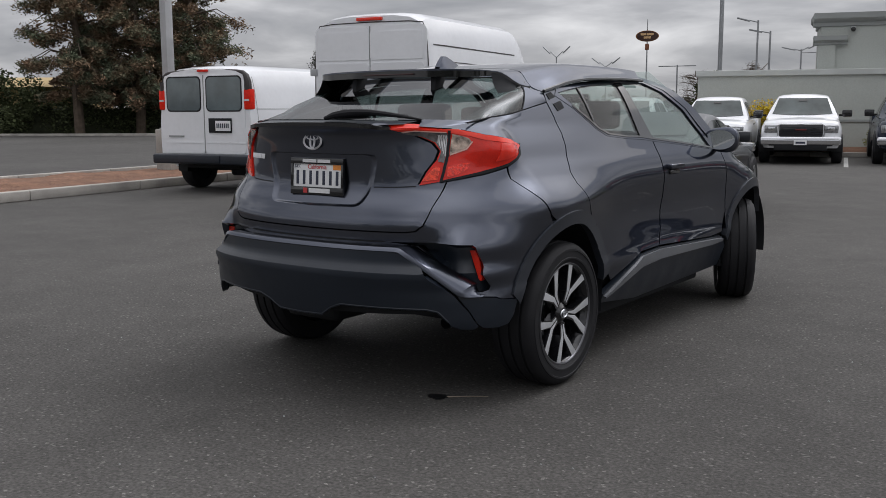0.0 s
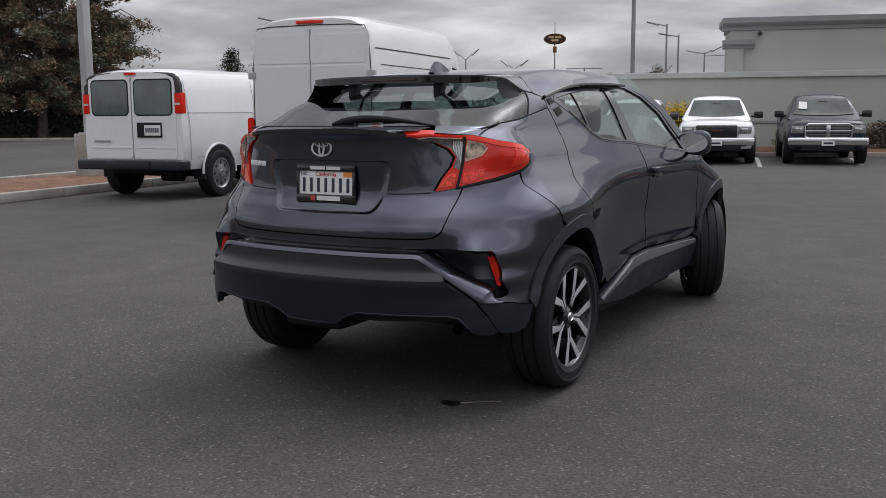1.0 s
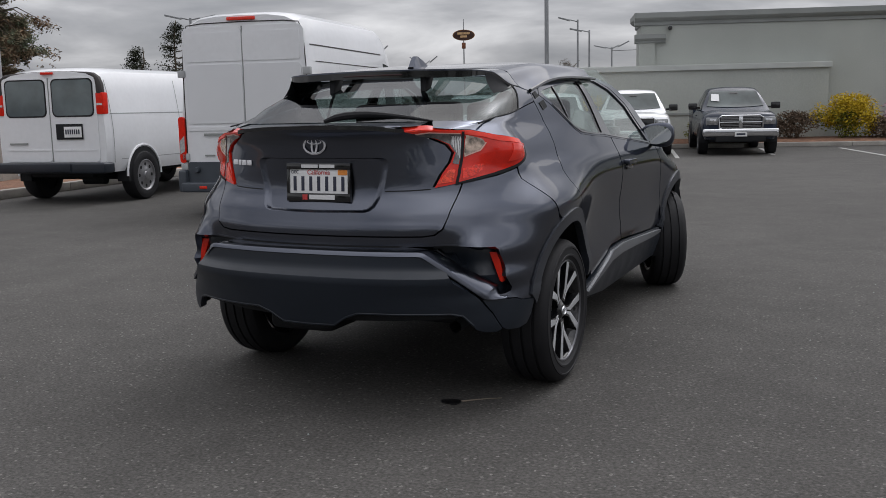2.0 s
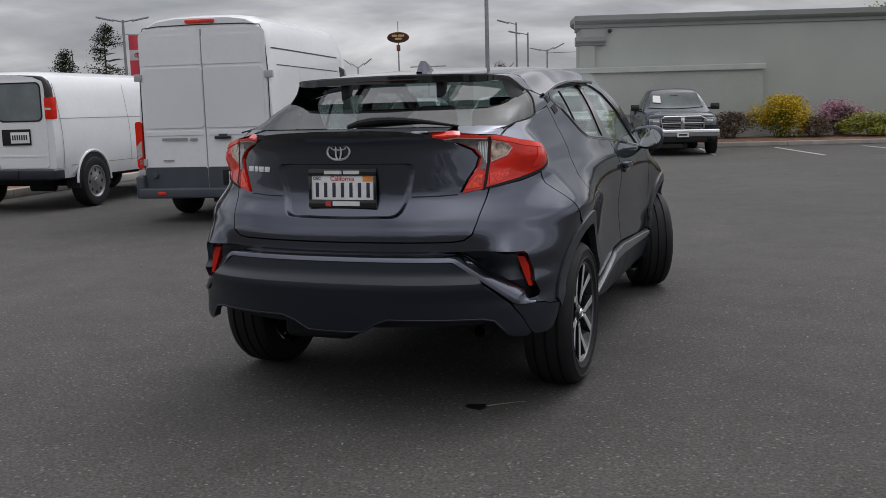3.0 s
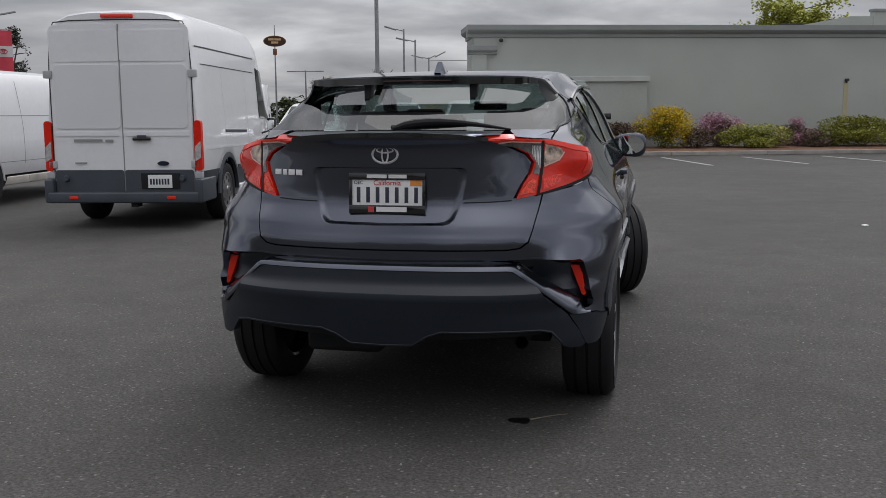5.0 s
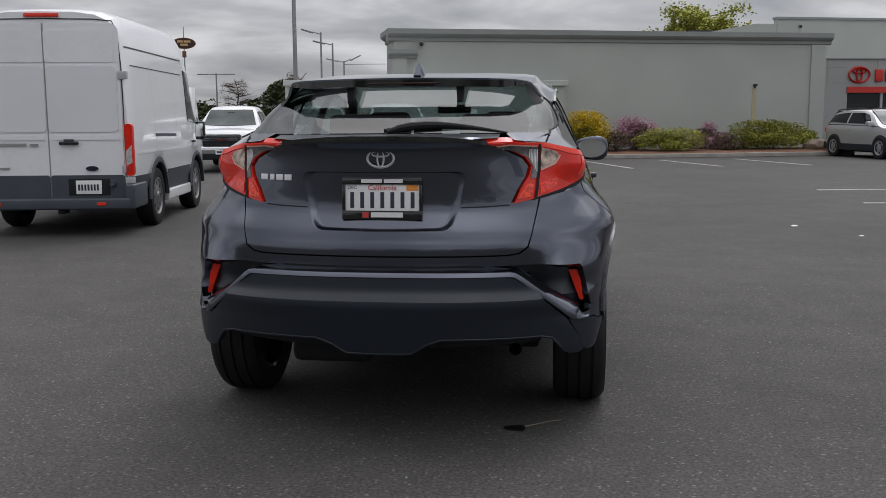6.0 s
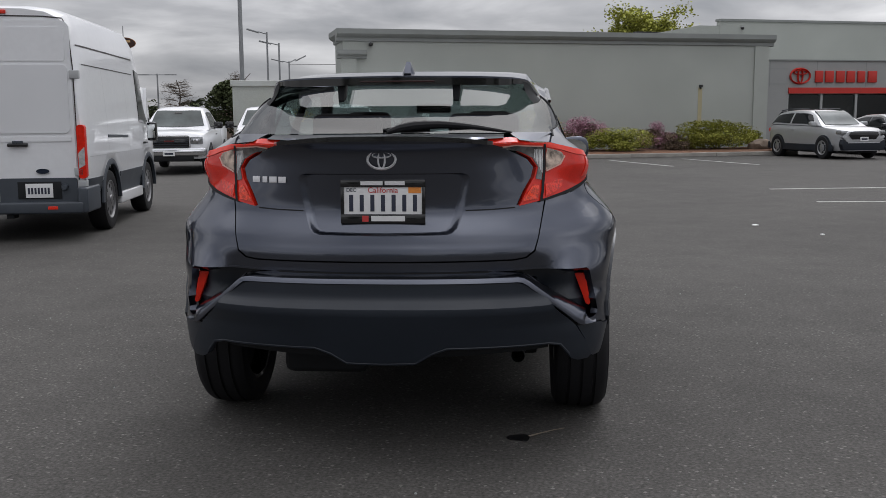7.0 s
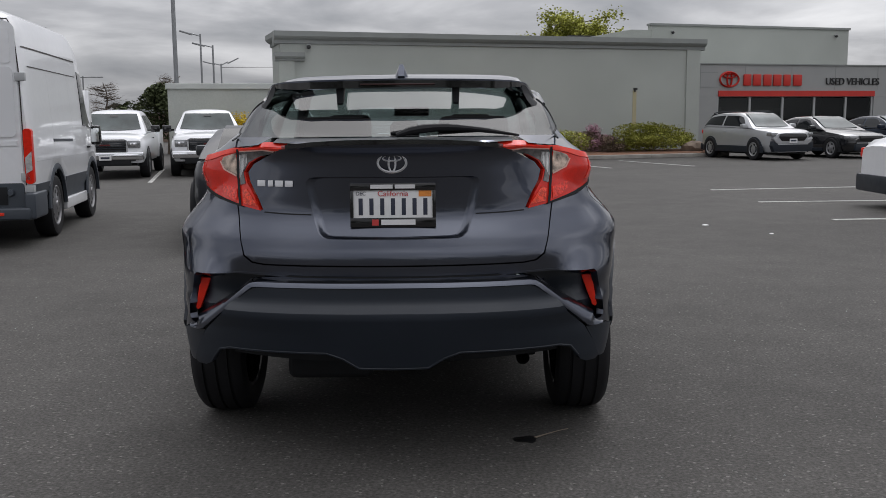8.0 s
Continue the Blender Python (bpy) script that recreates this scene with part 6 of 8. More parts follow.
def build_cargo_van():
    """Older boxy cargo van: tail at y = 0, nose towards +y."""
    van = thing("cargo_van", "white cargo van with two rear windows and black bumper", "van", pose(-9.07, 7.13, 0, 0, 0, 9) @ Matrix.Diagonal((1.0, 1, 1.02, 1)))
    width = curve((0, 0.93), (0.15, 0.965), (0.6, 0.98), (4.2, 0.98), (5.0, 0.93), (5.6, 0.75))
    top = curve((0, 1.90), (0.3, 1.97), (3.5, 1.99), (3.9, 1.93), (4.6, 1.35), (4.75, 1.18), (5.5, 1.02), (5.6, 0.9))

    def sec(y):
        w, h = width(y), top(y)
        k = min(1.0, h / 1.9)
        return [(w - 0.06, y, 0.46), (w - 0.01, y, 0.60), (w, y, 0.85 * k), (w - 0.005, y, 1.10 * k), (w - 0.03, y, 1.35 * k), (w - 0.07, y, 1.60 * k), (w - 0.11, y, h - 0.16), (w - 0.17, y, h - 0.06), (w - 0.28, y, h - 0.015), (w * 0.4, y, h + 0.015), (0, y, h + 0.022)]
    part("body", loft([sec(y) for y in (0, 0.07, 0.2, 0.5, 1, 1.6, 2.2, 2.8, 3.3, 3.6, 3.9, 4.2, 4.5, 4.75, 5.1, 5.4, 5.6)]), WHITE_PAINT, van)

    def side(y, z, off=0.0):
        s = sec(y)
        for a, b in zip(s, s[1:]):
            if a[2] <= z <= b[2]:
                f = (z - a[2]) / (b[2] - a[2] + 1e-9)
                return Vector((a[0] + (b[0] - a[0]) * f + off, y, z))
        return Vector((s[0][0] + off, y, z))
    for mir in (False, True):
        for y0, y1, z0, z1 in ((0.12, 4.2, 1.305, 1.315), (1.98, 1.992, 0.6, 1.82), (3.25, 3.262, 0.6, 1.82), (0.14, 0.15, 0.6, 1.80), (0.3, 4.2, 0.64, 0.648)):
            part("panel_seam", sheet(side, [(y0, z0), (y1, z0), (y1, z1), (y0, z1)], 0.2, 0.003, 0.0, mirror=mir), STUCCO_TRIM, van)
        part("cab_window", sheet(side, [(3.40, 1.25), (4.30, 1.22), (3.95, 1.70), (3.45, 1.74)], 0.1, 0.006, 0.02, mirror=mir), FAR_GLASS, van)
        s = -1 if mir else 1
        for y in (0.86, 4.35):
            part("wheel_arch", prism([(y + 0.43 * math.cos(a), 0.38 + 0.43 * math.sin(a)) for a in (math.pi * k / 14 for k in range(15))] + [(y - 0.43, 0.30), (y + 0.43, 0.30)], "x", 0.78 if s > 0 else -0.985, 0.985 if s > 0 else -0.78), DARK, van)
        lip = tube(bmesh.new(), [(s * 0.982, 0.86 - 0.455 * math.cos(a), 0.38 + 0.455 * math.sin(a)) for a in (math.pi * k / 16 for k in range(17))], 0.018, 6)
        part("arch_lip", lip, WHITE_PAINT, van)
        part("side_marker", boxm(s * 0.975 - 0.01, 3.0, 0.72, s * 0.975 + 0.01, 3.08, 0.76), AMBER, van)
        # rear corner: lamp with dark pillar above
        lamp = part("tail_lamp", boxm(s * 0.870 - 0.065, -0.022, 1.30, s * 0.870 + 0.065, 0.11, 1.615, bevel=0.03), RED_LENS, van, "red tail lamp")
        part("clear_section", boxm(s * 0.870 - 0.045, -0.026, 1.43, s * 0.870 + 0.045, -0.021, 1.46), WHITE_LENS, lamp)
        # door with window
        x0, x1 = (0.01, 0.82) if s > 0 else (-0.82, -0.01)
        door = part("rear_door", sheet(flat(pose(0, -0.012, 0, 90)), rounded(x0, 0.62, x1, 1.84, 0.06), 0.14, 0.0, 0.03), WHITE_PAINT, van)
        c = sorted((x0 + (0.06 if s > 0 else 0.07), x1 - (0.07 if s > 0 else 0.06)))
        part("rear_window", sheet(flat(pose(0, -0.020, 0, 90)), rounded(c[0], 1.29, c[1], 1.80, 0.07), 0.14, 0.0, 0.01), GLASS_DARKER, door, "dark rear window")
        part("window_rubber", sheet(flat(pose(0, -0.017, 0, 90)), rounded(c[0] - 0.02, 1.27, c[1] + 0.02, 1.82, 0.08), 0.14, 0.0, 0.006, holes=[rounded(c[0], 1.29, c[1], 1.80, 0.07)]), RUBBER, door)
        part("lower_crease", sheet(flat(pose(0, -0.018, 0, 90)), [(x0 + 0.03, 0.78), (x1 - 0.03, 0.78), (x1 - 0.03, 0.80), (x0 + 0.03, 0.80)], 0.3, 0.0, 0.006), WHITE_PAINT, door)
    rim = [(-0.868, 1.60), (-0.860, 1.72), (-0.83, 1.81), (-0.77, 1.862), (-0.66, 1.885), (-0.35, 1.905), (0, 1.912), (0.35, 1.905), (0.66, 1.885), (0.77, 1.862), (0.83, 1.81), (0.860, 1.72), (0.868, 1.60)]
    part("roof_trim", tube(bmesh.new(), [(x, 0.03, z) for x, z in rim], [0.058, 0.058, 0.050, 0.036, 0.026, 0.022, 0.022, 0.022, 0.026, 0.036, 0.050, 0.058, 0.058], 10), VAN_DIRT, van, "weathered dark roof edge")
    part("top_lamp", boxm(-0.10, -0.035, 1.885, 0.10, 0.02, 1.92, bevel=0.008), RED_LENS, van, "high brake lamp")
    part("door_seal", boxm(-0.006, -0.0135, 0.62, 0.006, -0.004, 1.84), STUCCO_TRIM, van)
    part("bumper", boxm(-0.99, -0.17, 0.455, 0.99, 0.10, 0.61, bevel=0.04, seg=3), PLASTIC, van, "black step bumper")
    part("bumper_step", boxm(-0.42, -0.19, 0.48, 0.42, -0.16, 0.60, bevel=0.015), PLASTIC, van)
    part("plate_pocket", boxm(0.10, -0.032, 0.945, 0.56, -0.018, 1.17, bevel=0.004), DARK, van, "black plate recess")
    plate = part("number_plate", boxm(0.245, -0.040, 0.975, 0.545, -0.033, 1.13, bevel=0.002), PLATE_WHITE, van, "white number plate")
    for i in range(7):
        part("plate_bar", boxm(0.268 + i * 0.037, -0.0425, 1.02, 0.291 + i * 0.037, -0.040, 1.09), INK, plate)
    part("badge_letter", boxm(-0.74, -0.028, 0.875, -0.42, -0.019, 0.898), STUCCO_TRIM, van)
    part("chassis", boxm(-0.55, 0.15, 0.38, 0.55, 5.2, 0.56, bevel=0.02), DARK, van)
    part("rear_axle", tube(bmesh.new(), [(-0.8, 0.86, 0.37), (0.8, 0.86, 0.37)], 0.07, 10), DARK, van)
    part("exhaust_silencer", tube(bmesh.new(), [(0.15, 0.5, 0.34), (0.5, 0.55, 0.34)], 0.09, 12), DARK, van)
    four_wheels(van, 1.80, 4.35, 0.86, 0.37, 0.25, GREY_METAL, 0, 8)
    return van


def build_pickup(label, paint, m, chrome_cross=False, sticker=False):
    """A full-size pickup: nose at y = 0 facing -y."""
    car = thing("pickup_truck", label, "truck", m, group="parked pickups")
    width = curve((0, 0.80), (0.12, 0.92), (0.4, 0.97), (5.2, 0.97), (5.4, 0.94))
    deck = curve((0, 0.98), (0.12, 1.08), (0.5, 1.13), (1.35, 1.17), (1.5, 1.20), (5.4, 1.22))
    cab = curve((1.28, 1.16), (1.5, 1.30), (2.05, 1.74), (2.35, 1.82), (3.2, 1.83), (3.55, 1.76), (3.68, 1.30), (3.72, 1.2))
    ys = [0, 0.05, 0.12, 0.25, 0.5, 0.9, 1.35, 2.0, 3.0, 3.75]

    def low(y):
        w, h = width(y), deck(y)
        return [(w - 0.08, y, 0.42), (w - 0.02, y, 0.55), (w, y, 0.80), (w - 0.02, y, h - 0.16), (w - 0.07, y, h - 0.05), (w - 0.16, y, h), (w * 0.5, y, h + 0.03), (0, y, h + (0.02 if chrome_cross else 0.04))]
    part("body", loft([low(y) for y in ys]), paint, car)
    bed = bmesh.new()
    for x0, x1 in ((-0.96, -0.88), (0.88, 0.96)):
        box(bed, x0, 3.74, 0.45, x1, 5.4, 1.24, bevel=0.03)
    box(bed, -0.9, 5.33, 0.45, 0.9, 5.4, 1.24, bevel=0.02)
    box(bed, -0.9, 3.74, 0.55, 0.9, 5.36, 0.75)
    part("cargo_bed", bed, paint, car)

    def green(y, v, off=0.0):
        """Cab surface: v from the belt (0) over the rail (0.6) to the middle of the roof (1)."""
        h, b = cab(y), deck(y) - 0.01
        w = width(y) - 0.08
        f = min(1.0, max(0.0, (h - b) / 0.6))
        if v < 0.6:
            k = v / 0.6
            return Vector((w - (0.25 * k ** 1.3) * f + off, y, b + (h - 0.07 * f - b) * k))
        k = (v - 0.6) / 0.4
        return Vector(((w - 0.25 * f) * (1 - k ** 1.6), y, h - 0.07 * f * (1 - k) ** 2 + off))
    yc = [1.28, 1.4, 1.6, 1.8, 2.0, 2.15, 2.35, 2.7, 3.1, 3.4, 3.55, 3.62, 3.68, 3.72]
    part("cab", loft([[green(y, v) for v in (0, 0.15, 0.3, 0.45, 0.6, 0.66, 0.75, 0.88, 1.0)] for y in yc]), paint, car)

    def screen(x, v, off=0.0):
        y = 1.40 + 0.66 * v + 0.10 * abs(x) ** 2
        return Vector((x, y - off, cab(y) + off * 0.9))
    part("windscreen", sheet(screen, [(-0.74, 0.03), (0.74, 0.03), (0.60, 0.80), (0.36, 0.85), (-0.36, 0.85), (-0.60, 0.80)], 0.12, 0.012, 0.02), WIND_GLASS, car, "large dark windscreen")
    for mir in (False, True):
        s = -1 if mir else 1
        for o in ([(1.72, 0.08), (2.42, 0.06), (2.42, 0.50), (2.16, 0.50)], [(2.52, 0.06), (3.30, 0.06), (3.22, 0.48), (2.52, 0.50)]):
            part("side_window", sheet(green, o, 0.15, 0.008, 0.02, mirror=mir), FAR_GLASS, car)
        part("door_mirror", boxm(s * 1.10 - 0.12, 1.66, 1.20, s * 1.10 + 0.12, 1.78, 1.38, bevel=0.03), GLOSS_BLACK, car, "black door mirror")
        part("mirror_arm", boxm(s * 0.96 - 0.06, 1.68, 1.22, s * 0.96 + 0.06, 1.74, 1.27), GLOSS_BLACK, car)
        lamp = part("headlamp", boxm(s * 0.70 - 0.17, -0.02, 0.80, s * 0.70 + 0.17, 0.16, 1.00, bevel=0.03), HEADLAMP, car, "clear headlamp")
        part("lamp_reflector", boxm(s * 0.70 - 0.08, -0.026, 0.85, s * 0.70 + 0.08, -0.019, 0.95, bevel=0.01), CHROME, lamp)
        part("fog_lamp", boxm(s * 0.66 - 0.09, -0.10, 0.48, s * 0.66 + 0.09, -0.06, 0.57, bevel=0.01), DARK, car)
        for y in (0.92, 4.45):
            arch = prism([(y + 0.46 * math.cos(a), 0.40 + 0.44 * math.sin(a)) for a in (math.pi * k / 14 for k in range(15))] + [(y - 0.46, 0.32), (y + 0.46, 0.32)], "x", 0.72 if s > 0 else -0.975, 0.975 if s > 0 else -0.72)
            part("wheel_arch", arch, DARK, car)
        part("door_handle", boxm(s * 0.965 - 0.02, 2.30, 1.02, s * 0.965 + 0.02, 2.46, 1.05, bevel=0.01), GLOSS_BLACK, car)
    part("grille", boxm(-0.52, -0.03, 0.70, 0.52, 0.12, 1.02, bevel=0.04), GLOSS_BLACK, car, "black grille")
    fr = bmesh.new()
    pts = [(-0.54, 0.72), (-0.56, 0.98), (-0.48, 1.035), (0.48, 1.035), (0.56, 0.98), (0.54, 0.72), (0.46, 0.68), (-0.46, 0.68), (-0.54, 0.72)]
    tube(fr, [(x, -0.03, z) for x, z in pts], 0.028 if chrome_cross else 0.014, 8)
    part("grille_frame", fr, CHROME, car, "chrome grille frame")
    if chrome_cross:
        part("grille_cross", boxm(-0.05, -0.05, 0.69, 0.05, 0.0, 1.03, bevel=0.015), CHROME, car)
        part("grille_cross", boxm(-0.53, -0.048, 0.845, 0.53, 0.0, 0.885, bevel=0.012), CHROME, car)
        for z in (0.74, 0.78, 0.82, 0.92, 0.96, 1.0):
            part("grille_bar", boxm(-0.50, -0.038, z - 0.006, 0.50, -0.02, z + 0.006), GREY_METAL, car)
    else:
        for z in (0.75, 0.80, 0.85, 0.90, 0.95):
            part("grille_bar", boxm(-0.49, -0.036, z - 0.008, 0.49, -0.025, z + 0.008), PLASTIC, car)
        part("grille_badge", boxm(-0.13, -0.048, 0.865, 0.13, -0.03, 0.905, bevel=0.01), BADGE_RED, car, "dull red badge strokes")
    part("bumper", boxm(-0.95, -0.12, 0.50, 0.95, 0.12, 0.70, bevel=0.05, seg=3), CHROME, car, "chrome bumper")
    part("bumper_trim", boxm(-0.90, -0.135, 0.60, 0.90, -0.10, 0.63, bevel=0.01), CHROME if not chrome_cross else GREY_METAL, car)
    part("lower_intake", boxm(-0.62, -0.10, 0.36, 0.62, 0.1, 0.515, bevel=0.03), DARK, car)
    plate = part("number_plate", boxm(-0.152, -0.145, 0.50, 0.152, -0.137, 0.62), PLATE_WHITE, car)
    part("plate_bar", boxm(-0.11, -0.148, 0.535, 0.11, -0.1455, 0.585), INK, plate)
    if sticker:
        part("windscreen_sticker", sheet(screen, [(-0.62, 0.30), (-0.40, 0.30), (-0.40, 0.62), (-0.60, 0.62)], 0.2, 0.03, 0.0), LETTER_WHITE, car, "white sale sticker")
    part("rear_view_mirror", sheet(screen, [(-0.10, 0.68), (0.10, 0.68), (0.10, 0.76), (-0.10, 0.76)], 0.2, 0.02, 0.0), GLOSS_BLACK, car)
    part("chassis", boxm(-0.75, 0.2, 0.34, 0.75, 5.2, 0.52), DARK, car)
    four_wheels(car, 1.76, 0.92, 4.45, 0.385, 0.26, GREY_METAL)
    return car


def build_car(name, label, paint, m, length, half, deck_pts, cab_pts, screen_span, back_span, wheel_r, axles, lamp_z, suv=False, tail=True):
    """A passenger car from its deck line and cabin line: nose at y = 0 facing -y."""
    car = thing(name, label, "car", m, group="parked cars")
    deck, cab = curve(*deck_pts), curve(*cab_pts)
    width = curve((0, half * 0.70), (0.15, half * 0.86), (0.5, half * 0.97), (1.0, half), (length - 0.9, half), (length - 0.35, half * 0.95), (length - 0.08, half * 0.82), (length, half * 0.70))
    z0 = 0.24 if not suv else 0.28

    def low(y):
        w, h = width(y), deck(y)
        return [(w * 0.90, y, z0), (w * 0.97, y, z0 + 0.10), (w, y, z0 + 0.28), (w * 0.985, y, (h + z0 + 0.2) / 2), (w * 0.99, y, h - 0.16), (w * 0.95, y, h - 0.05), (w * 0.85, y, h - 0.01), (w * 0.5, y, h + 0.015), (0, y, h + 0.02)]
    ks = 24
    part("body", loft([low(length * (i / ks) if 0 < i < ks else (0.0 if i == 0 else length)) for i in range(ks + 1)]), paint, car)
    c0, c1 = cab_pts[0][0], cab_pts[-1][0]

    def green(y, v, off=0.0):
        h, b = cab(y), deck(y) - 0.015
        w = width(y) * 0.93
        f = min(1.0, max(0.0, (h - b) / 0.45))
        if v < 0.6:
            k = v / 0.6
            return Vector((w - 0.22 * k ** 1.3 * f + off, y, b + (h - 0.06 * f - b) * k))
        k = (v - 0.6) / 0.4
        return Vector(((w - 0.22 * f) * (1 - k ** 1.7), y, h - 0.06 * f * (1 - k) ** 2 + off))
    part("cabin", loft([[green(c0 + (c1 - c0) * i / 22, v) for v in (0, 0.15, 0.3, 0.45, 0.6, 0.66, 0.75, 0.88, 1.0)] for i in range(23)]), paint, car)

    def pane(span, tilt):
        def f(x, v, off=0.0):
            y = span[0] + (span[1] - span[0]) * v + tilt * 0.10 * x * x
            return Vector((x, y - tilt * off * 0.7, cab(y) + off))
        return f
    hw = half * 0.72
    part("windscreen", sheet(pane(screen_span, 1), [(-hw, 0), (hw, 0), (hw * 0.86, 1), (-hw * 0.86, 1)], 0.12, 0.012, 0.02), WIND_GLASS, car)
    part("rear_window", sheet(pane(back_span, -1), [(-hw * 0.86, 0), (hw * 0.86, 0), (hw * 0.95, 1), (-hw * 0.95, 1)], 0.12, 0.012, 0.02), FAR_GLASS, car)
    mid = (screen_span[1] + back_span[0]) / 2
    for mir in (False, True):
        s = -1 if mir else 1
        a0, a1 = screen_span[0] * 0.3 + screen_span[1] * 0.7, back_span[0] * 0.6 + back_span[1] * 0.4
        part("front_side_window", sheet(green, [(a0 - 0.30, 0.08), (mid - 0.05, 0.06), (mid - 0.05, 0.52), (a0 + 0.18, 0.52)], 0.12, 0.008, 0.02, mirror=mir), FAR_GLASS, car)
        part("rear_side_window", sheet(green, [(mid + 0.05, 0.06), (a1 + 0.12, 0.12), (a1 - 0.10, 0.50), (mid + 0.05, 0.52)], 0.12, 0.008, 0.02, mirror=mir), FAR_GLASS, car)
        reach = half + 0.08 if tail else half - 0.01
        part("door_mirror", boxm(s * reach - 0.11, a0 - 0.36, deck(a0) - 0.01, s * reach + 0.11, a0 - 0.20, deck(a0) + 0.13, bevel=0.04), paint, car)
        part("headlamp", boxm(s * half * 0.70 - 0.20, 0.03, lamp_z, s * half * 0.70 + 0.20, 0.32, lamp_z + 0.13, bevel=0.04), HEADLAMP, car, "clear headlamp")
        if tail:
            part("tail_lamp", boxm(s * half * 0.68 - 0.14, length - 0.30, lamp_z + 0.05, s * half * 0.68 + 0.14, length - 0.02, lamp_z + 0.20, bevel=0.04), RED_LENS, car, "red tail lamp")
        if not tail:
            part("tail_lamp", prism([(s * 0.36, 0.80), (s * 0.72, 0.83), (s * 0.77, 0.79), (s * 0.66, 0.74), (s * 0.40, 0.75)], "y", length - 0.16, length - 0.02, 0.01), RED_DEEP, car, "narrow dark red tail lamp")
        for y in axles:
            part("wheel_arch", prism([(y + (wheel_r + 0.06) * math.cos(a), wheel_r + (wheel_r + 0.05) * math.sin(a)) for a in (math.pi * k / 14 for k in range(15))] + [(y - wheel_r - 0.06, z0 - 0.02), (y + wheel_r + 0.06, z0 - 0.02)], "x", half - 0.25 if s > 0 else -half - 0.005, half + 0.005 if s > 0 else 0.25 - half), PLASTIC if suv else DARK, car)
        part("door_handle", boxm(s * half - 0.02, mid - 0.3, deck(mid) - 0.20, s * half + 0.02, mid - 0.12, deck(mid) - 0.17, bevel=0.01), paint, car)
        part("sill", boxm(s * half * 0.97 - 0.03, axles[0] + wheel_r + 0.1, z0 - 0.02, s * half * 0.97 + 0.03, axles[1] - wheel_r - 0.1, z0 + 0.10, bevel=0.02), PLASTIC, car)
    if suv:
        part("grille", prism([(-0.50, 0.90), (0.50, 0.90), (0.56, 0.80), (0.44, 0.66), (-0.44, 0.66), (-0.56, 0.80)], "y", -0.035, 0.10, 0.012), GLOSS_BLACK, car, "black upper grille")
        part("bumper_blade", prism([(-0.46, 0.655), (0.46, 0.655), (0.74, 0.80), (0.80, 0.74), (0.62, 0.56), (-0.62, 0.56), (-0.80, 0.74), (-0.74, 0.80)], "y", -0.025, 0.14, 0.012), paint, car, "silver bumper blade")
        part("lower_grille", prism([(-0.60, 0.555), (0.60, 0.555), (0.78, 0.66), (0.82, 0.50), (0.74, 0.30), (-0.74, 0.30), (-0.82, 0.50), (-0.78, 0.66)], "y", -0.03, 0.16, 0.015), PLASTIC, car, "black lower grille and fog lamp surrounds")
    else:
        part("grille", boxm(-half * 0.50, -0.02, lamp_z - 0.04, half * 0.50, 0.10, lamp_z + 0.13, bevel=0.03), GLOSS_BLACK, car, "black grille")
        part("lower_grille", boxm(-half * 0.72, -0.03, z0 + 0.02, half * 0.72, 0.12, z0 + 0.24, bevel=0.04), PLASTIC, car)
    part("bumper_line", boxm(-half * 0.66, -0.035, z0 + 0.255, half * 0.66, 0.06, z0 + 0.285, bevel=0.01), SATIN, car)
    if suv:
        for sd in (1, -1):
            part("roof_rail", tube(bmesh.new(), [(sd * half * 0.66, y, cab(y) + 0.03) for y in (2.15, 2.6, 3.1, 3.6, 3.85)], 0.02, 6), PLASTIC, car, "black roof rail")
            part("side_cladding", boxm(sd * half - 0.02, 0.35, z0 - 0.02, sd * half + 0.012, length - 0.4, z0 + 0.20, bevel=0.02), PLASTIC, car, "black lower cladding")
    plate = part("number_plate", boxm(-0.152, -0.045, lamp_z - 0.22, 0.152, -0.032, lamp_z - 0.08), PLATE_WHITE, car)
    part("plate_bar", boxm(-0.11, -0.048, lamp_z - 0.175, 0.11, -0.0455, lamp_z - 0.12), INK, plate)
    part("rear_bumper", boxm(-half * 0.84, length - 0.12, z0 - 0.02, half * 0.84, length + 0.03, z0 + 0.24, bevel=0.05), PLASTIC, car)
    part("chassis", boxm(-half * 0.8, 0.3, 0.2, half * 0.8, length - 0.4, z0 + 0.1), DARK, car)
    four_wheels(car, half * 2 - 0.13, axles[0], axles[1], wheel_r, 0.22, CAR_ALLOY, 0, 5)
    return car


COUPE_GREY = material("dark_grey_coupe_paint", (0.030, 0.032, 0.038), 0.3, 0.3, 0.4, 0.05, vary=0.04, scale=2)
GLASS_DARKER = material("dark_van_glass", (0.085, 0.112, 0.118), 0.05, 0.0, 1.0, 0.02, vary=0.4, scale=2)
build_tall_van()
build_cargo_van()
build_pickup("white pickup truck with a black grille", WHITE_PAINT, pose(-3.45, 20.35, 0, 0, 0, 15) @ Matrix.Diagonal((0.95, 0.93, 0.93, 1)))
build_pickup("white pickup truck with a black grille", WHITE_PAINT, pose(-5.43, 19.65, 0, 0, 0, 14) @ Matrix.Diagonal((0.92, 0.90, 0.90, 1)))
build_pickup("white pickup truck with a black grille", WHITE_PAINT, pose(-7.62, 18.75, 0, 0, 0, 11) @ Matrix.Diagonal((0.90, 0.90, 0.90, 1)))
build_pickup("dark blue-grey pickup truck with a chrome cross grille", NAVY_PAINT, pose(-0.98, 21.05, 0, 0, 0, 14) @ Matrix.Diagonal((0.95, 0.94, 0.94, 1)), True, True)
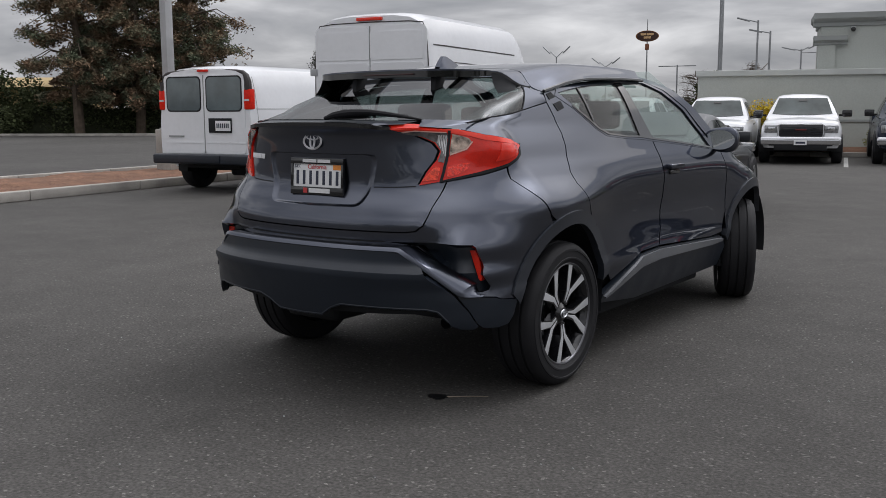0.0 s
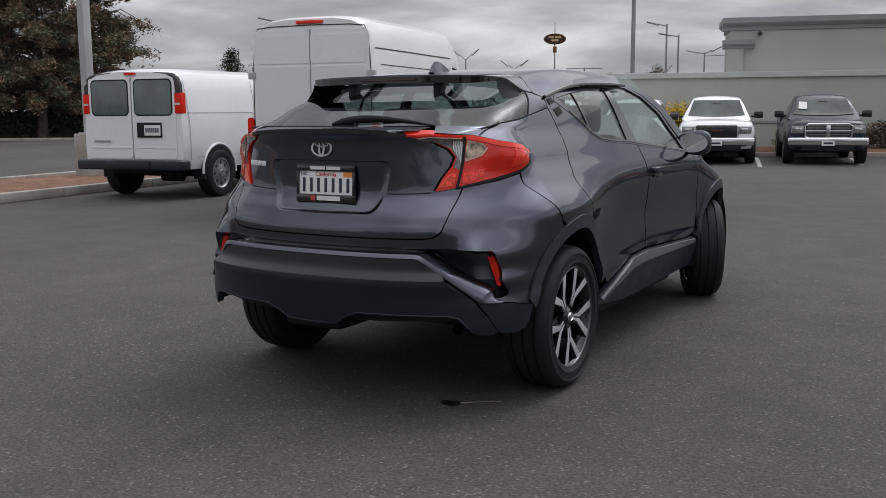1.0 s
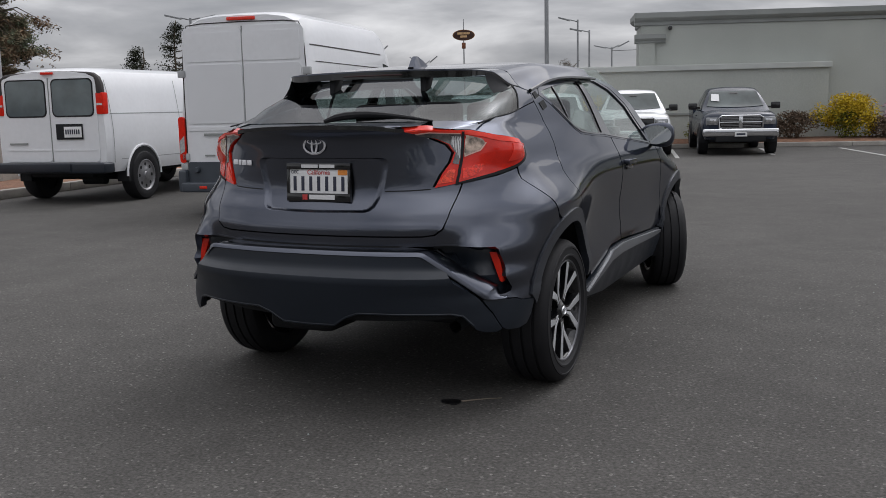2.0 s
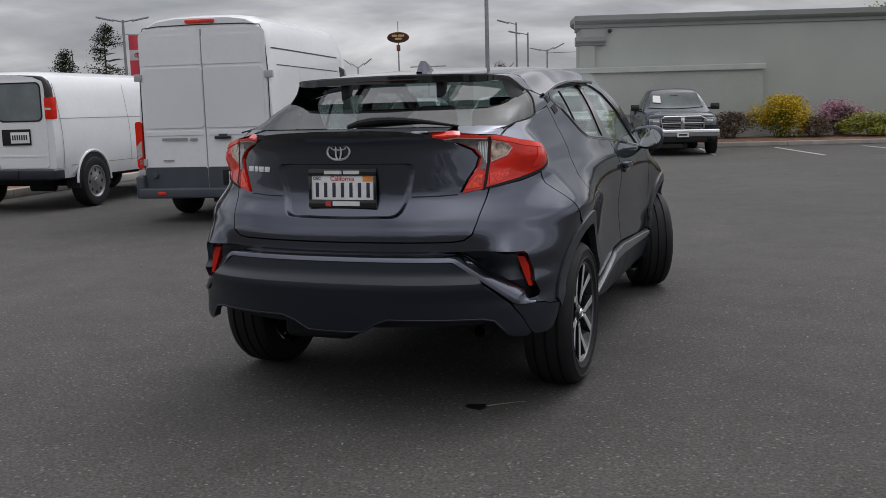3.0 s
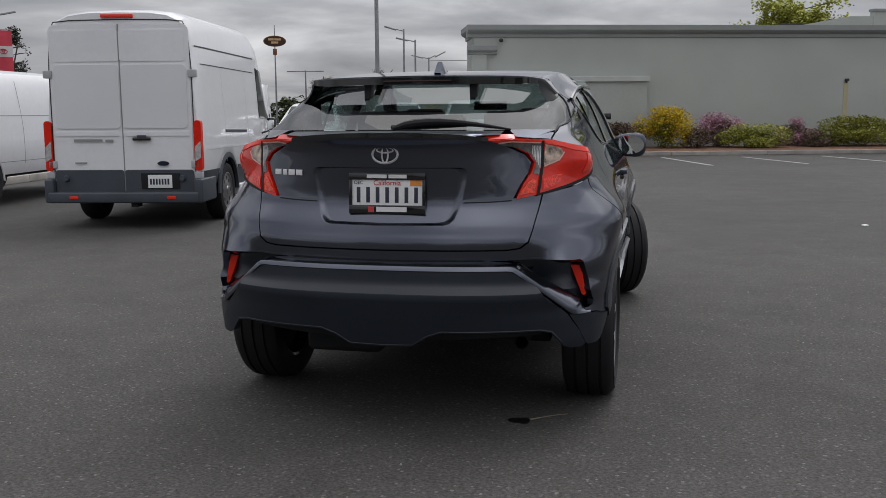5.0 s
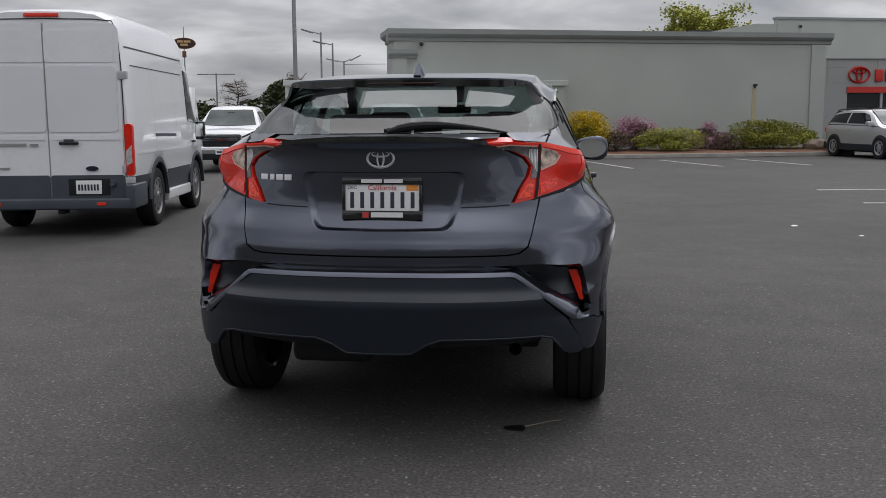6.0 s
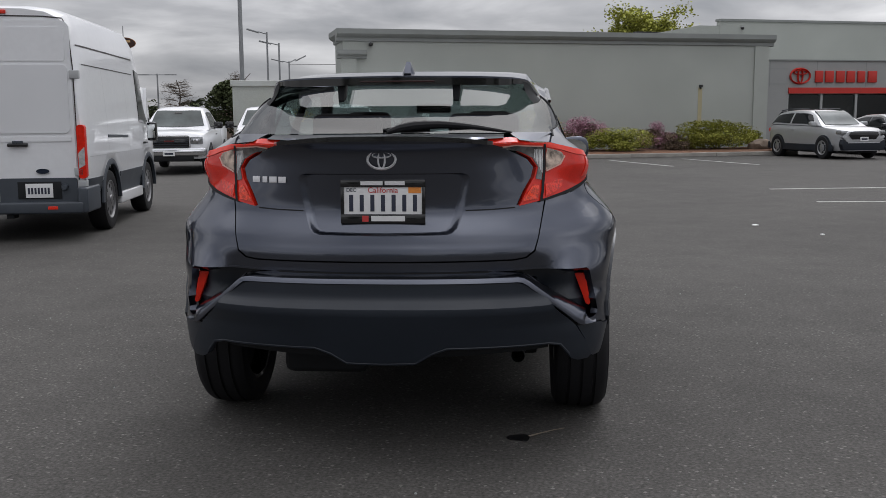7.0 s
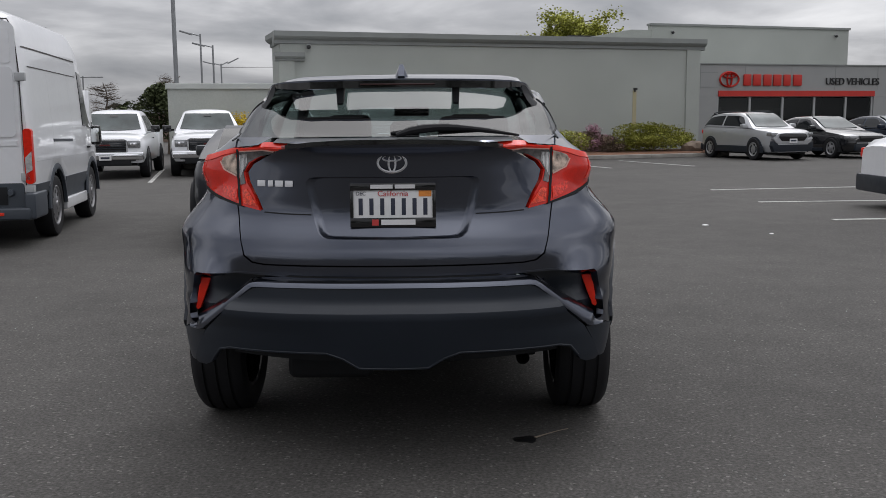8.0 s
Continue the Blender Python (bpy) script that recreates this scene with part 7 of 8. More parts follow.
SUV_DECK = ((0, 0.92), (0.10, 1.00), (0.4, 1.05), (1.0, 1.09), (1.4, 1.11), (3.9, 1.16), (4.35, 1.10), (4.45, 0.95))
SUV_CAB = ((0.98, 1.05), (1.22, 1.19), (1.80, 1.56), (2.15, 1.65), (3.0, 1.66), (3.85, 1.60), (4.30, 1.20), (4.38, 1.06))
build_car("suv", "silver compact suv with black arches", SILVER_PAINT, pose(10.85, 25.5, 0, 0, 0, 17) @ Matrix.Scale(0.89, 4), 4.45, 0.92, SUV_DECK, SUV_CAB, (1.12, 1.90), (3.9, 4.32), 0.375, (0.88, 3.56), 0.82, True)
SED_DECK = ((0, 0.66), (0.3, 0.80), (1.3, 0.93), (1.6, 0.95), (3.7, 0.98), (4.5, 0.98), (4.65, 0.80))
SED_CAB = ((1.25, 0.91), (1.5, 1.02), (2.15, 1.34), (2.5, 1.41), (3.1, 1.40), (3.6, 1.28), (4.15, 1.02), (4.3, 0.97))
build_car("sedan", "black four-door sedan parked nose out", BLACK_PAINT, pose(13.6, 26.3, 0, 0, 0, 17) @ Matrix.Scale(0.95, 4), 4.65, 0.90, SED_DECK, SED_CAB, (1.42, 2.25), (3.35, 4.12), 0.335, (0.82, 3.65), 0.62)
build_car("sedan", "dark grey four-door sedan parked nose out", NAVY_PAINT, pose(16.2, 27.1, 0, 0, 0, 17) @ Matrix.Scale(0.95, 4), 4.65, 0.90, SED_DECK, SED_CAB, (1.42, 2.25), (3.35, 4.12), 0.335, (0.82, 3.65), 0.62)
build_car("sedan", "white sedan with black lower bumper", WHITE_PAINT, pose(11.05, 10.1, 0, 0, 0, 90), 4.6, 0.90, SED_DECK, SED_CAB, (1.42, 2.25), (3.35, 4.12), 0.335, (0.82, 3.60), 0.66)
COUPE_DECK = ((0, 0.58), (0.3, 0.70), (1.2, 0.85), (1.6, 0.88), (3.4, 0.93), (4.2, 0.95), (4.36, 0.82))
COUPE_CAB = ((1.35, 0.84), (1.6, 0.96), (2.15, 1.20), (2.5, 1.275), (2.9, 1.27), (3.4, 1.17), (3.95, 0.99), (4.1, 0.93))
build_car("sports_coupe", "low dark grey sports coupe with red tail lamps, parked ahead", COUPE_GREY, pose(-1.52, 6.45, 0, 0, 0, 10) @ pose(0, 4.36, 0, 0, 0, 180), 4.36, 0.915, COUPE_DECK, COUPE_CAB, (1.52, 2.25), (3.0, 3.9), 0.335, (0.92, 3.40), 0.70, False, False)

# ---- plants, poles, distance ----
def leaf_material(name, color, spread=0.35, trans=0.15):
    mat = material(name, color, 0.8, spec=0.12)
    n, l = mat.node_tree.nodes, mat.node_tree.links
    g = n.new("ShaderNodeNewGeometry")
    r = n.new("ShaderNodeMapRange")
    r.inputs["To Min"].default_value, r.inputs["To Max"].default_value = 1 - spread, 1 + spread
    l.new(g.outputs["Random Per Island"], r.inputs["Value"])
    k = n.new("ShaderNodeVectorMath")
    k.operation = "SCALE"
    k.inputs[0].default_value = color
    l.new(r.outputs[0], k.inputs["Scale"])
    l.new(k.outputs[0], n["Principled BSDF"].inputs["Base Color"])
    return mat


GREEN_LEAF = leaf_material("green_leaves", (0.200, 0.205, 0.032))
DARK_LEAF = leaf_material("dark_leaves", (0.080, 0.096, 0.046), 0.5)
RED_LEAF = leaf_material("brown_green_needles", (0.185, 0.165, 0.092), 0.5)
_n, _l = RED_LEAF.node_tree.nodes, RED_LEAF.node_tree.links       # browned sprays among the green ones
_patch = _n.new("ShaderNodeTexNoise")
_patch.inputs["Scale"].default_value, _patch.inputs["Detail"].default_value = 0.9, 3
_l.new(_n["Texture Coordinate"].outputs["Object"], _patch.inputs["Vector"])
_tone = _n.new("ShaderNodeValToRGB")
_e = _tone.color_ramp.elements
_e[0].position, _e[0].color = 0.40, (0.125, 0.145, 0.094, 1)
_e[1].position, _e[1].color = 0.58, (0.245, 0.165, 0.108, 1)
_l.new(_patch.outputs["Fac"], _tone.inputs["Fac"])
_l.new(_tone.outputs["Color"], _n["Vector Math"].inputs[0])
FIR_LEAF = leaf_material("fir_needles", (0.052, 0.058, 0.040), 0.5)
YELLOW_LEAF = leaf_material("yellow_flowers", (0.56, 0.41, 0.035), 0.3)
PINK_LEAF = leaf_material("pink_blossom", (0.48, 0.27, 0.34), 0.3)
BROWN_LEAF = leaf_material("bare_brown_twigs", (0.15, 0.11, 0.08), 0.3)
TWIG_GREY = leaf_material("grey_brown_twigs", (0.17, 0.145, 0.125), 0.3)
SPRING_LEAF = leaf_material("spring_green_leaves", (0.36, 0.37, 0.085), 0.35)
BARK = material("brown_bark", (0.10, 0.075, 0.055), 0.9, vary=0.3, scale=4, bump=0.8, bump_scale=18, bump_dist=0.03)


def leaves(points, size, rg, flat=0.6, slim=0.38):
    """Bent leaf blades at the points, each an island of its own."""
    vs, fs = [], []
    for p in points:
        a, t, s = rg.uniform(0, 6.283), rg.uniform(-flat, flat), size * rg.uniform(0.55, 1.3)
        d = Vector((math.cos(a) * math.cos(t), math.sin(a) * math.cos(t), math.sin(t)))
        e = d.cross(Vector((rg.uniform(-1, 1), rg.uniform(-1, 1), rg.uniform(0.2, 1)))).normalized() * s * slim
        q = Vector(p)
        k = len(vs)
        vs += [q - d * s * 0.5, q + e, q + d * s * 0.5, q - e]
        fs += [(k, k + 1, k + 3), (k + 1, k + 2, k + 3)]
    me = bpy.data.meshes.new("foliage")
    me.from_pydata([tuple(v) for v in vs], [], fs)
    return me


def foliage_part(name, points, size, mat, parent, rg, flat=0.6, label="", slim=0.38):
    me = leaves(points, size, rg, flat, slim)
    me.materials.append(mat)
    ob = new(name, me)
    ob.parent = parent
    if label:
        ob["label"] = label
    return ob


def cloud_points(k, centre, radii, rg, shell=0.45, lumps=9, z_floor=None):
    """Points in a lumpy mass: denser towards its outside, uneven in outline, with gaps."""
    hubs = [(Vector((rg.gauss(0, 0.42), rg.gauss(0, 0.42), rg.uniform(-0.55, 0.75))), rg.uniform(0.38, 0.62)) for _ in range(lumps)]
    out = []
    while len(out) < k:
        h, r = rg.choice(hubs)
        d = Vector((rg.gauss(0, 1), rg.gauss(0, 1), rg.gauss(0, 1))).normalized() * r * (rg.random() ** shell)
        p = h + d
        if p.length > 1.12 or noise.noise(p * 3.1) < -0.28:
            continue
        q = Vector((centre[0] + p.x * radii[0], centre[1] + p.y * radii[1], centre[2] + p.z * radii[2]))
        if z_floor is None or q.z > z_floor:
            out.append(q)
    return out


def bush(name, label, s, y, width, height, mat, seed, blades=1500, size=0.10, deep=0.55, second=None):
    rg = random.Random(seed)
    blades, size = int(blades * 2.6), size * 0.62
    ob = thing(name, label, "bush", FACADE @ Matrix.Translation((s, y, 0.11)), group="bed shrubs")
    tw = bmesh.new()
    for _ in range(12):
        a, r = rg.uniform(0, 6.283), rg.uniform(0.2, 0.7)
        tip = (math.cos(a) * r * width * 0.45, math.sin(a) * r * deep, height * rg.uniform(0.5, 0.85))
        tube(tw, [(0.2 * tip[0], 0.2 * tip[1], -0.02), (0.55 * tip[0], 0.5 * tip[1], tip[2] * 0.5), tip], [0.016, 0.010, 0.004], 5)
    part("stems", tw, BARK, ob)
    foliage_part("foliage", cloud_points(blades, (0, 0, height * 0.48), (width * 0.55, deep, height * 0.50), rg, lumps=14, z_floor=0.03), size, mat, ob, rg)
    if second:
        foliage_part("foliage", cloud_points(blades // 2, (0, 0, height * 0.40), (width * 0.5, deep * 0.9, height * 0.40), rg, lumps=12, z_floor=0.03), size, second, ob, rg)
    return ob


bush("shrub", "yellow flowering shrub on a mulch bed", 5.98, -1.3, 1.75, 1.42, YELLOW_LEAF, 1, 2600, 0.10, 0.65, GREEN_LEAF)
bush("shrub", "bare brown shrub beside the low wall", 4.45, -1.2, 1.45, 0.92, BROWN_LEAF, 2, 1500, 0.10)
bush("shrub", "pink blossoming shrub against the stucco wall", 7.85, -1.0, 1.6, 1.22, PINK_LEAF, 3, 2000, 0.085, 0.5, BROWN_LEAF)
bush("shrub", "low yellow-green clipped shrub on mulch", 8.8, -1.75, 2.2, 0.82, SPRING_LEAF, 4, 2200, 0.09, 0.55, GREEN_LEAF)
bush("shrub", "pink blossoming shrub against the stucco wall", 10.45, -1.0, 1.25, 1.02, PINK_LEAF, 5, 1500, 0.085, 0.5, BROWN_LEAF)
bush("shrub", "brown twiggy shrub between green ones", 7.0, -1.6, 1.0, 0.72, BROWN_LEAF, 6, 900, 0.09)
bush("shrub", "broad green clipped shrub on the mulch bed", 12.4, -1.4, 2.9, 1.06, GREEN_LEAF, 7, 3200, 0.10, 0.7, SPRING_LEAF)
bush("shrub", "brown twiggy shrub beside a green one", 10.9, -1.6, 1.0, 0.70, BROWN_LEAF, 8, 900, 0.09)
bush("shrub", "small green shrub at the end of the bed", 14.15, -1.0, 0.75, 0.70, GREEN_LEAF, 9, 700, 0.09, 0.4)
bush("shrub", "yellow flowering shrub behind parked trucks", -1.35, -1.4, 1.3, 1.5, YELLOW_LEAF, 10, 1500, 0.10, 0.5, GREEN_LEAF)
bush("shrub", "small dark green shrub against the low wall", 1.75, -1.2, 0.9, 0.82, DARK_LEAF, 11, 900, 0.09, 0.45, GREEN_LEAF)
bush("shrub", "bare brown shrub beside the low wall", 3.6, -1.3, 1.1, 0.85, BROWN_LEAF, 12, 1000, 0.10)
rock = bmesh.new()
bmesh.ops.create_icosphere(rock, subdivisions=3, radius=1)
for v in rock.verts:
    v.co = Vector((v.co.x * 0.42, v.co.y * 0.3, v.co.z * 0.24)) * (1 + 0.25 * noise.noise(v.co * 1.6))
solid("boulder", rock, material("tan_boulder", (0.22, 0.17, 0.13), 0.9, vary=0.25, scale=5, bump=0.5, bump_scale=30, bump_dist=0.01), "rounded tan boulder on the mulch bed", "rock", m=FACADE @ Matrix.Translation((13.95, -1.75, 0.28)))


def tree(label, x, y, height, spread, mat, seed, blades=7000, size=0.34, bare=0.12, conic=0.6, trunk=0.34, layers=26, name="tree", limb_drop=0.0, slim=0.38):
    """A tapered trunk, limbs at all heights, and clumps of leaves along every limb."""
    rg = random.Random(seed)
    ob = thing(name, label, "tree", pose(x, y, 0))
    tk = bmesh.new()
    pts = [(rg.gauss(0, 0.05) * i, rg.gauss(0, 0.05) * i, height * i / 6) for i in range(7)]
    tube(tk, pts, [trunk * (1 - 0.93 * i / 6) + 0.02 for i in range(7)], 9)
    tips = []
    for i in range(layers):
        f = bare + (0.97 - bare) * (i + rg.random()) / layers
        reach = spread * ((1 - f) ** conic) * rg.uniform(0.55, 1.12) * min(1.0, 0.5 + 3 * (f - bare))
        for _ in range(3):
            a = rg.uniform(0, 6.283)
            z0 = height * f
            tip = Vector((math.cos(a) * reach, math.sin(a) * reach, z0 + reach * (0.18 - limb_drop)))
            tube(tk, [(0, 0, z0), (tip.x * 0.5, tip.y * 0.5, z0 + reach * 0.12), tuple(tip)], [trunk * 0.28 * (1 - f) + 0.02, 0.03, 0.01], 5, cap=False)
            tips.append((Vector((0, 0, z0)), tip, max(0.35, reach * 0.30)))
    part("trunk", tk, BARK, ob)
    pts = []
    while len(pts) < blades:
        a, b, r = rg.choice(tips)
        f = rg.random() ** 0.6
        d = Vector((rg.gauss(0, 1), rg.gauss(0, 1), rg.gauss(0, 0.7))).normalized() * r * rg.random() ** 0.45
        if limb_drop:
            d = Vector((d.x * 0.75, d.y * 0.75, d.z * 0.55 - 0.35 * abs(rg.gauss(0, 0.5)) * r))
        p = a.lerp(b, 0.12 + 0.88 * f) + d
        if noise.noise(p * 0.75 + Vector((seed, 0, 0))) > (-0.12 if limb_drop else -0.22):
            pts.append(p)
    if limb_drop:
        foliage_part("crown", pts, size * 1.55, mat, ob, rg, 0.9, slim=0.17)
    else:
        foliage_part("crown", pts, size, mat, ob, rg, slim=slim)
    return ob


tree("tall conifer with drooping brownish green needles", -44.6, 28.2, 14.5, 3.3, RED_LEAF, 21, 80000, 0.14, 0.13, 0.30, 0.27, 34, limb_drop=0.35)
tree("tall conifer with drooping brownish green needles", -43.5, 31.4, 15.5, 4.2, RED_LEAF, 22, 90000, 0.14, 0.13, 0.30, 0.27, 34, limb_drop=0.35)
tree("tall conifer with drooping brownish green needles", -41.9, 33.9, 13.0, 3.6, RED_LEAF, 23, 80000, 0.14, 0.13, 0.30, 0.25, 32, limb_drop=0.35)
tree("tall conifer with drooping brownish green needles", -46.0, 33.0, 14.0, 4.0, RED_LEAF, 24, 50000, 0.13, 0.12, 0.30, 0.25, limb_drop=0.35)
for k, (d, x, y, h, w, mat) in enumerate(((0, -36.2, 38.8, 5.0, 1.5, FIR_LEAF), (0, -34.5, 40.4, 6.5, 1.75, FIR_LEAF), (0, -32.8, 41.8, 6.0, 1.5, FIR_LEAF), (0, -35.5, 40.0, 3.6, 1.3, FIR_LEAF))):
    tree("slim grey-green fir beyond the parked vans", x, y, h, w, mat, 40 + k, 5200, 0.10, 0.10, 0.55, 0.07, 24)
tree("broad spring-green tree behind the showroom", 8.6, 56.0, 7.3, 4.9, SPRING_LEAF, 50, 30000, 0.17, 0.30, 0.22, 0.25)
oak = thing("tree", "dense dark green tree beside the low wall", "tree", pose(-10.95, 35.9, 0))
part("trunk", tube(bmesh.new(), [(0, 0, 0), (0.04, 0, 0.7), (0.0, 0.05, 1.6)], [0.14, 0.11, 0.05], 9), BARK, oak)
rg = random.Random(51)
foliage_part("crown", cloud_points(16000, (0, 0, 1.60), (1.25, 1.1, 1.20), rg, lumps=18, z_floor=0.25), 0.13, DARK_LEAF, oak, rg)
tree("bare brown winter tree far behind the lot", -26.0, 71.5, 4.4, 2.0, TWIG_GREY, 52, 2200, 0.26, 0.3, 0.3, 0.08, 16, slim=0.05)
tree("bare brown winter tree far behind the lot", -21.8, 74.0, 3.5, 2.2, TWIG_GREY, 53, 3600, 0.26, 0.15, 0.35, 0.08, 14, slim=0.07)
tree("bare grey winter tree behind the low wall", -19.5, 66.0, 4.6, 1.5, TWIG_GREY, 54, 1800, 0.26, 0.3, 0.3, 0.08, 14, slim=0.05)
rg = random.Random(77)
hedge = thing("hedge", "dark green overgrown hedge along the far street", "hedge", kind="stuff")
pts = []
for i in range(-4, 13):
    t = i / 12
    pts += cloud_points(3200, (-51 + 13 * t, 23.5 + 16.5 * t, 1.25 + 0.5 * (1 - t)), (1.9, 1.5, 1.45 + 0.5 * (1 - t)), rg, lumps=8, z_floor=0.02)
foliage_part("foliage", pts, 0.17, DARK_LEAF, hedge, rg)
core = bmesh.new()
box(core, -13, -0.3, 0, 9, 0.3, 1.5, bevel=0.25)
part("branches", core, material("dark_hedge_core", (0.040, 0.046, 0.024), 0.95, vary=0.4, scale=3), hedge, m=pose(-44.5, 32.0, 0, 0, 0, 51.8))
far = thing("far_shrubs", "dark low treeline beyond the lot", "trees", kind="stuff")
pts = []
for i in range(16):
    t = i / 15
    pts += cloud_points(260, (-33 + 18 * t, 69 + 8 * t, 1.2), (1.8, 1.2, 1.3 + 0.5 * math.sin(i * 2.1)), rg, lumps=6, z_floor=0.02)
foliage_part("foliage", pts, 0.38, DARK_LEAF, far, rg)
far2 = thing("far_treeline", "distant dim treeline", "trees", kind="stuff")
pts = []
for i in range(60):
    a = radians(-20 + i * 3.4)
    pts += cloud_points(110, (-140 * math.cos(a), 140 * math.sin(a), 1.6), (5.5, 5.5, 2.3), rg, lumps=6, z_floor=0.02)
foliage_part("foliage", pts, 1.1, FIR_LEAF, far2, rg)
solid("far_street_kerb", boxm(-12, -0.15, 0, 12, 0.15, 0.14, bevel=0.02), CONCRETE, "pale concrete kerb of the far street", kind="structure", m=pose(-43.3, 27.4, 0, 0, 0, 32))
house = thing("far_house", "low tan building behind a hedge", "building", pose(-57.5, 27.5, 0, 0, 0, 38))
part("wall", boxm(-9, -4, 0, 9, 4, 2.75), BEIGE, house)
part("roof", prism([(-4.6, 2.75), (0, 3.45), (4.6, 2.75)], "x", -9.4, 9.4), BEIGE, house)
hut = thing("far_house", "low brown building beyond parked trucks", "building", pose(-17.4, 62, 0, 0, 0, 10))
part("wall", boxm(-2.2, -2, 0, 2.2, 2, 1.9), material("brown_render", (0.20, 0.15, 0.12), 0.9, vary=0.1, scale=1), hut)
part("roof", boxm(-2.5, -2.3, 1.9, 2.5, 2.3, 2.15), STUCCO_TRIM, hut)


def lamp_post(label, x, y, h, arms, r=0.07, base=0.0, mat=None, head=(0.55, 0.16, 0.07), square=False):
    """A lamp post; arms are (direction in degrees, length, rise)."""
    mat = mat or POLE_GREY
    ob = thing("street_lamp", label, "lamp post", pose(x, y, 0), group="lot lamps")
    if base:
        part("concrete_base", prism([(0.27 * math.cos(a), 0.27 * math.sin(a)) for a in (2 * math.pi * k / 20 for k in range(20))] if not square else [(-0.22, -0.22), (0.22, -0.22), (0.22, 0.22), (-0.22, 0.22)], "z", 0, base, 0.02), CONCRETE, ob)
    if square:
        part("pole", boxm(-r, -r, base, r, r, h, bevel=0.012), mat, ob)
        part("base_plate", boxm(-r * 1.8, -r * 1.8, base, r * 1.8, r * 1.8, base + 0.025), mat, ob)
    else:
        part("pole", tube(bmesh.new(), [(0, 0, base), (0, 0, h)], [r, r * 0.7], 12), mat, ob)
    for ang, ln, rise in arms:
        c, s = math.cos(radians(ang)), math.sin(radians(ang))
        part("arm", tube(bmesh.new(), [(0, 0, h - 0.08), (c * ln, s * ln, h - 0.08 + rise)], r * 0.45, 8), mat, ob)
        part("lamp_head", boxm(-head[0] / 2, -head[1] / 2, -head[2] / 2, head[0] / 2, head[1] / 2, head[2] / 2, bevel=0.015), mat, ob, m=Matrix.Translation((c * (ln + head[0] * 0.4), s * (ln + head[0] * 0.4), h - 0.08 + rise * 1.25)) @ pose(0, 0, 0, 0, -math.degrees(math.atan2(rise, ln)), ang))
    return ob


lamp_post("tall square white light pole on a concrete base", -12.91, 9.48, 9.0, ((200, 1.0, 0.05), (20, 1.0, 0.05)), 0.088, 0.95, STEEL_WHITE, square=True)
lamp_post("tall slim grey pole behind the low wall", -8.95, 29.9, 10.5, ((200, 0.8, 0.05), (20, 0.8, 0.05)), 0.085)
lamp_post("grey light pole with one raised arm", -9.3, 34.9, 4.75, ((196, 0.35, 0.10),), 0.05, head=(0.5, 0.14, 0.06))
lamp_post("grey light pole with one raised arm", -8.87, 35.1, 4.33, ((196, 0.35, 0.08),), 0.05, head=(0.5, 0.14, 0.06))
lamp_post("distant lamp post with two spread arms", -41.0, 75.5, 6.2, ((10, 0.6, 0.55), (190, 0.6, 0.55)), 0.08, head=(0.9, 0.2, 0.08))
lamp_post("distant lamp post with two spread arms", -37.0, 77.6, 5.3, ((10, 0.6, 0.45), (190, 0.6, 0.45)), 0.08, head=(0.9, 0.2, 0.08))
lamp_post("distant lamp post with two spread arms", -27.6, 71.5, 4.9, ((10, 0.7, 0.0), (190, 0.7, 0.0)), 0.08, head=(0.9, 0.2, 0.08))
lamp_post("distant lamp post with two spread arms", -12.4, 52.0, 4.6, ((10, 0.4, 0.2), (190, 0.4, 0.1)), 0.06, head=(0.7, 0.15, 0.06))
lamp_post("distant lamp post with two spread arms", -46.5, 72.0, 6.9, ((10, 0.6, 0.5), (190, 0.6, 0.5)), 0.08, head=(0.9, 0.2, 0.08))
lamp_post("lamp post with two spread arms and a banner", -26.4, 31.7, 5.55, ((36, 0.45, 0.10), (216, 0.45, 0.10)), 0.075, head=(0.75, 0.16, 0.07))
BANNER_RED = material("red_banner_cloth", (0.62, 0.06, 0.09), 0.75, vary=0.12, scale=3)
BANNER_WHITE = material("white_banner_cloth", (0.62, 0.60, 0.60), 0.75, vary=0.06, scale=3)
ban = thing("pole_banner", "red and white banner hung on a lamp post", "banner", pose(-26.35, 31.74, 0, 0, 0, 38))
for z0, z1, mt in ((4.25, 4.9, BANNER_RED), (3.80, 4.25, BANNER_WHITE), (3.15, 3.80, BANNER_RED)):
    bm = bmesh.new()
    bmesh.ops.create_grid(bm, x_segments=8, y_segments=6, size=0.5, matrix=Matrix.Translation((0.48, 0, (z0 + z1) / 2)) @ pose(0, 0, 0, 90) @ Matrix.Diagonal((0.72, z1 - z0, 1, 1)))
    for v in bm.verts:
        v.co.y += 0.04 * math.sin(v.co.x * 6 + v.co.z * 2)
    bmesh.ops.solidify(bm, geom=bm.faces[:], thickness=0.012)
    part("cloth", bm, mt, ban)
emblem(ban, Matrix.Translation((0.48, -0.07, 4.03)) @ pose(0, 0, 0, 90), 0.11, BANNER_RED)
part("bracket", tube(bmesh.new(), [(0, 0, 4.93), (0.88, 0, 4.93)], 0.015, 6), POLE_GREY, ban)
part("bracket", tube(bmesh.new(), [(0, 0, 3.12), (0.88, 0, 3.12)], 0.015, 6), POLE_GREY, ban)
oval = thing("roadside_sign", "dark oval roadside sign on a tall mast", "sign", pose(-29.6, 70.0, 0, 0, 0, 23))
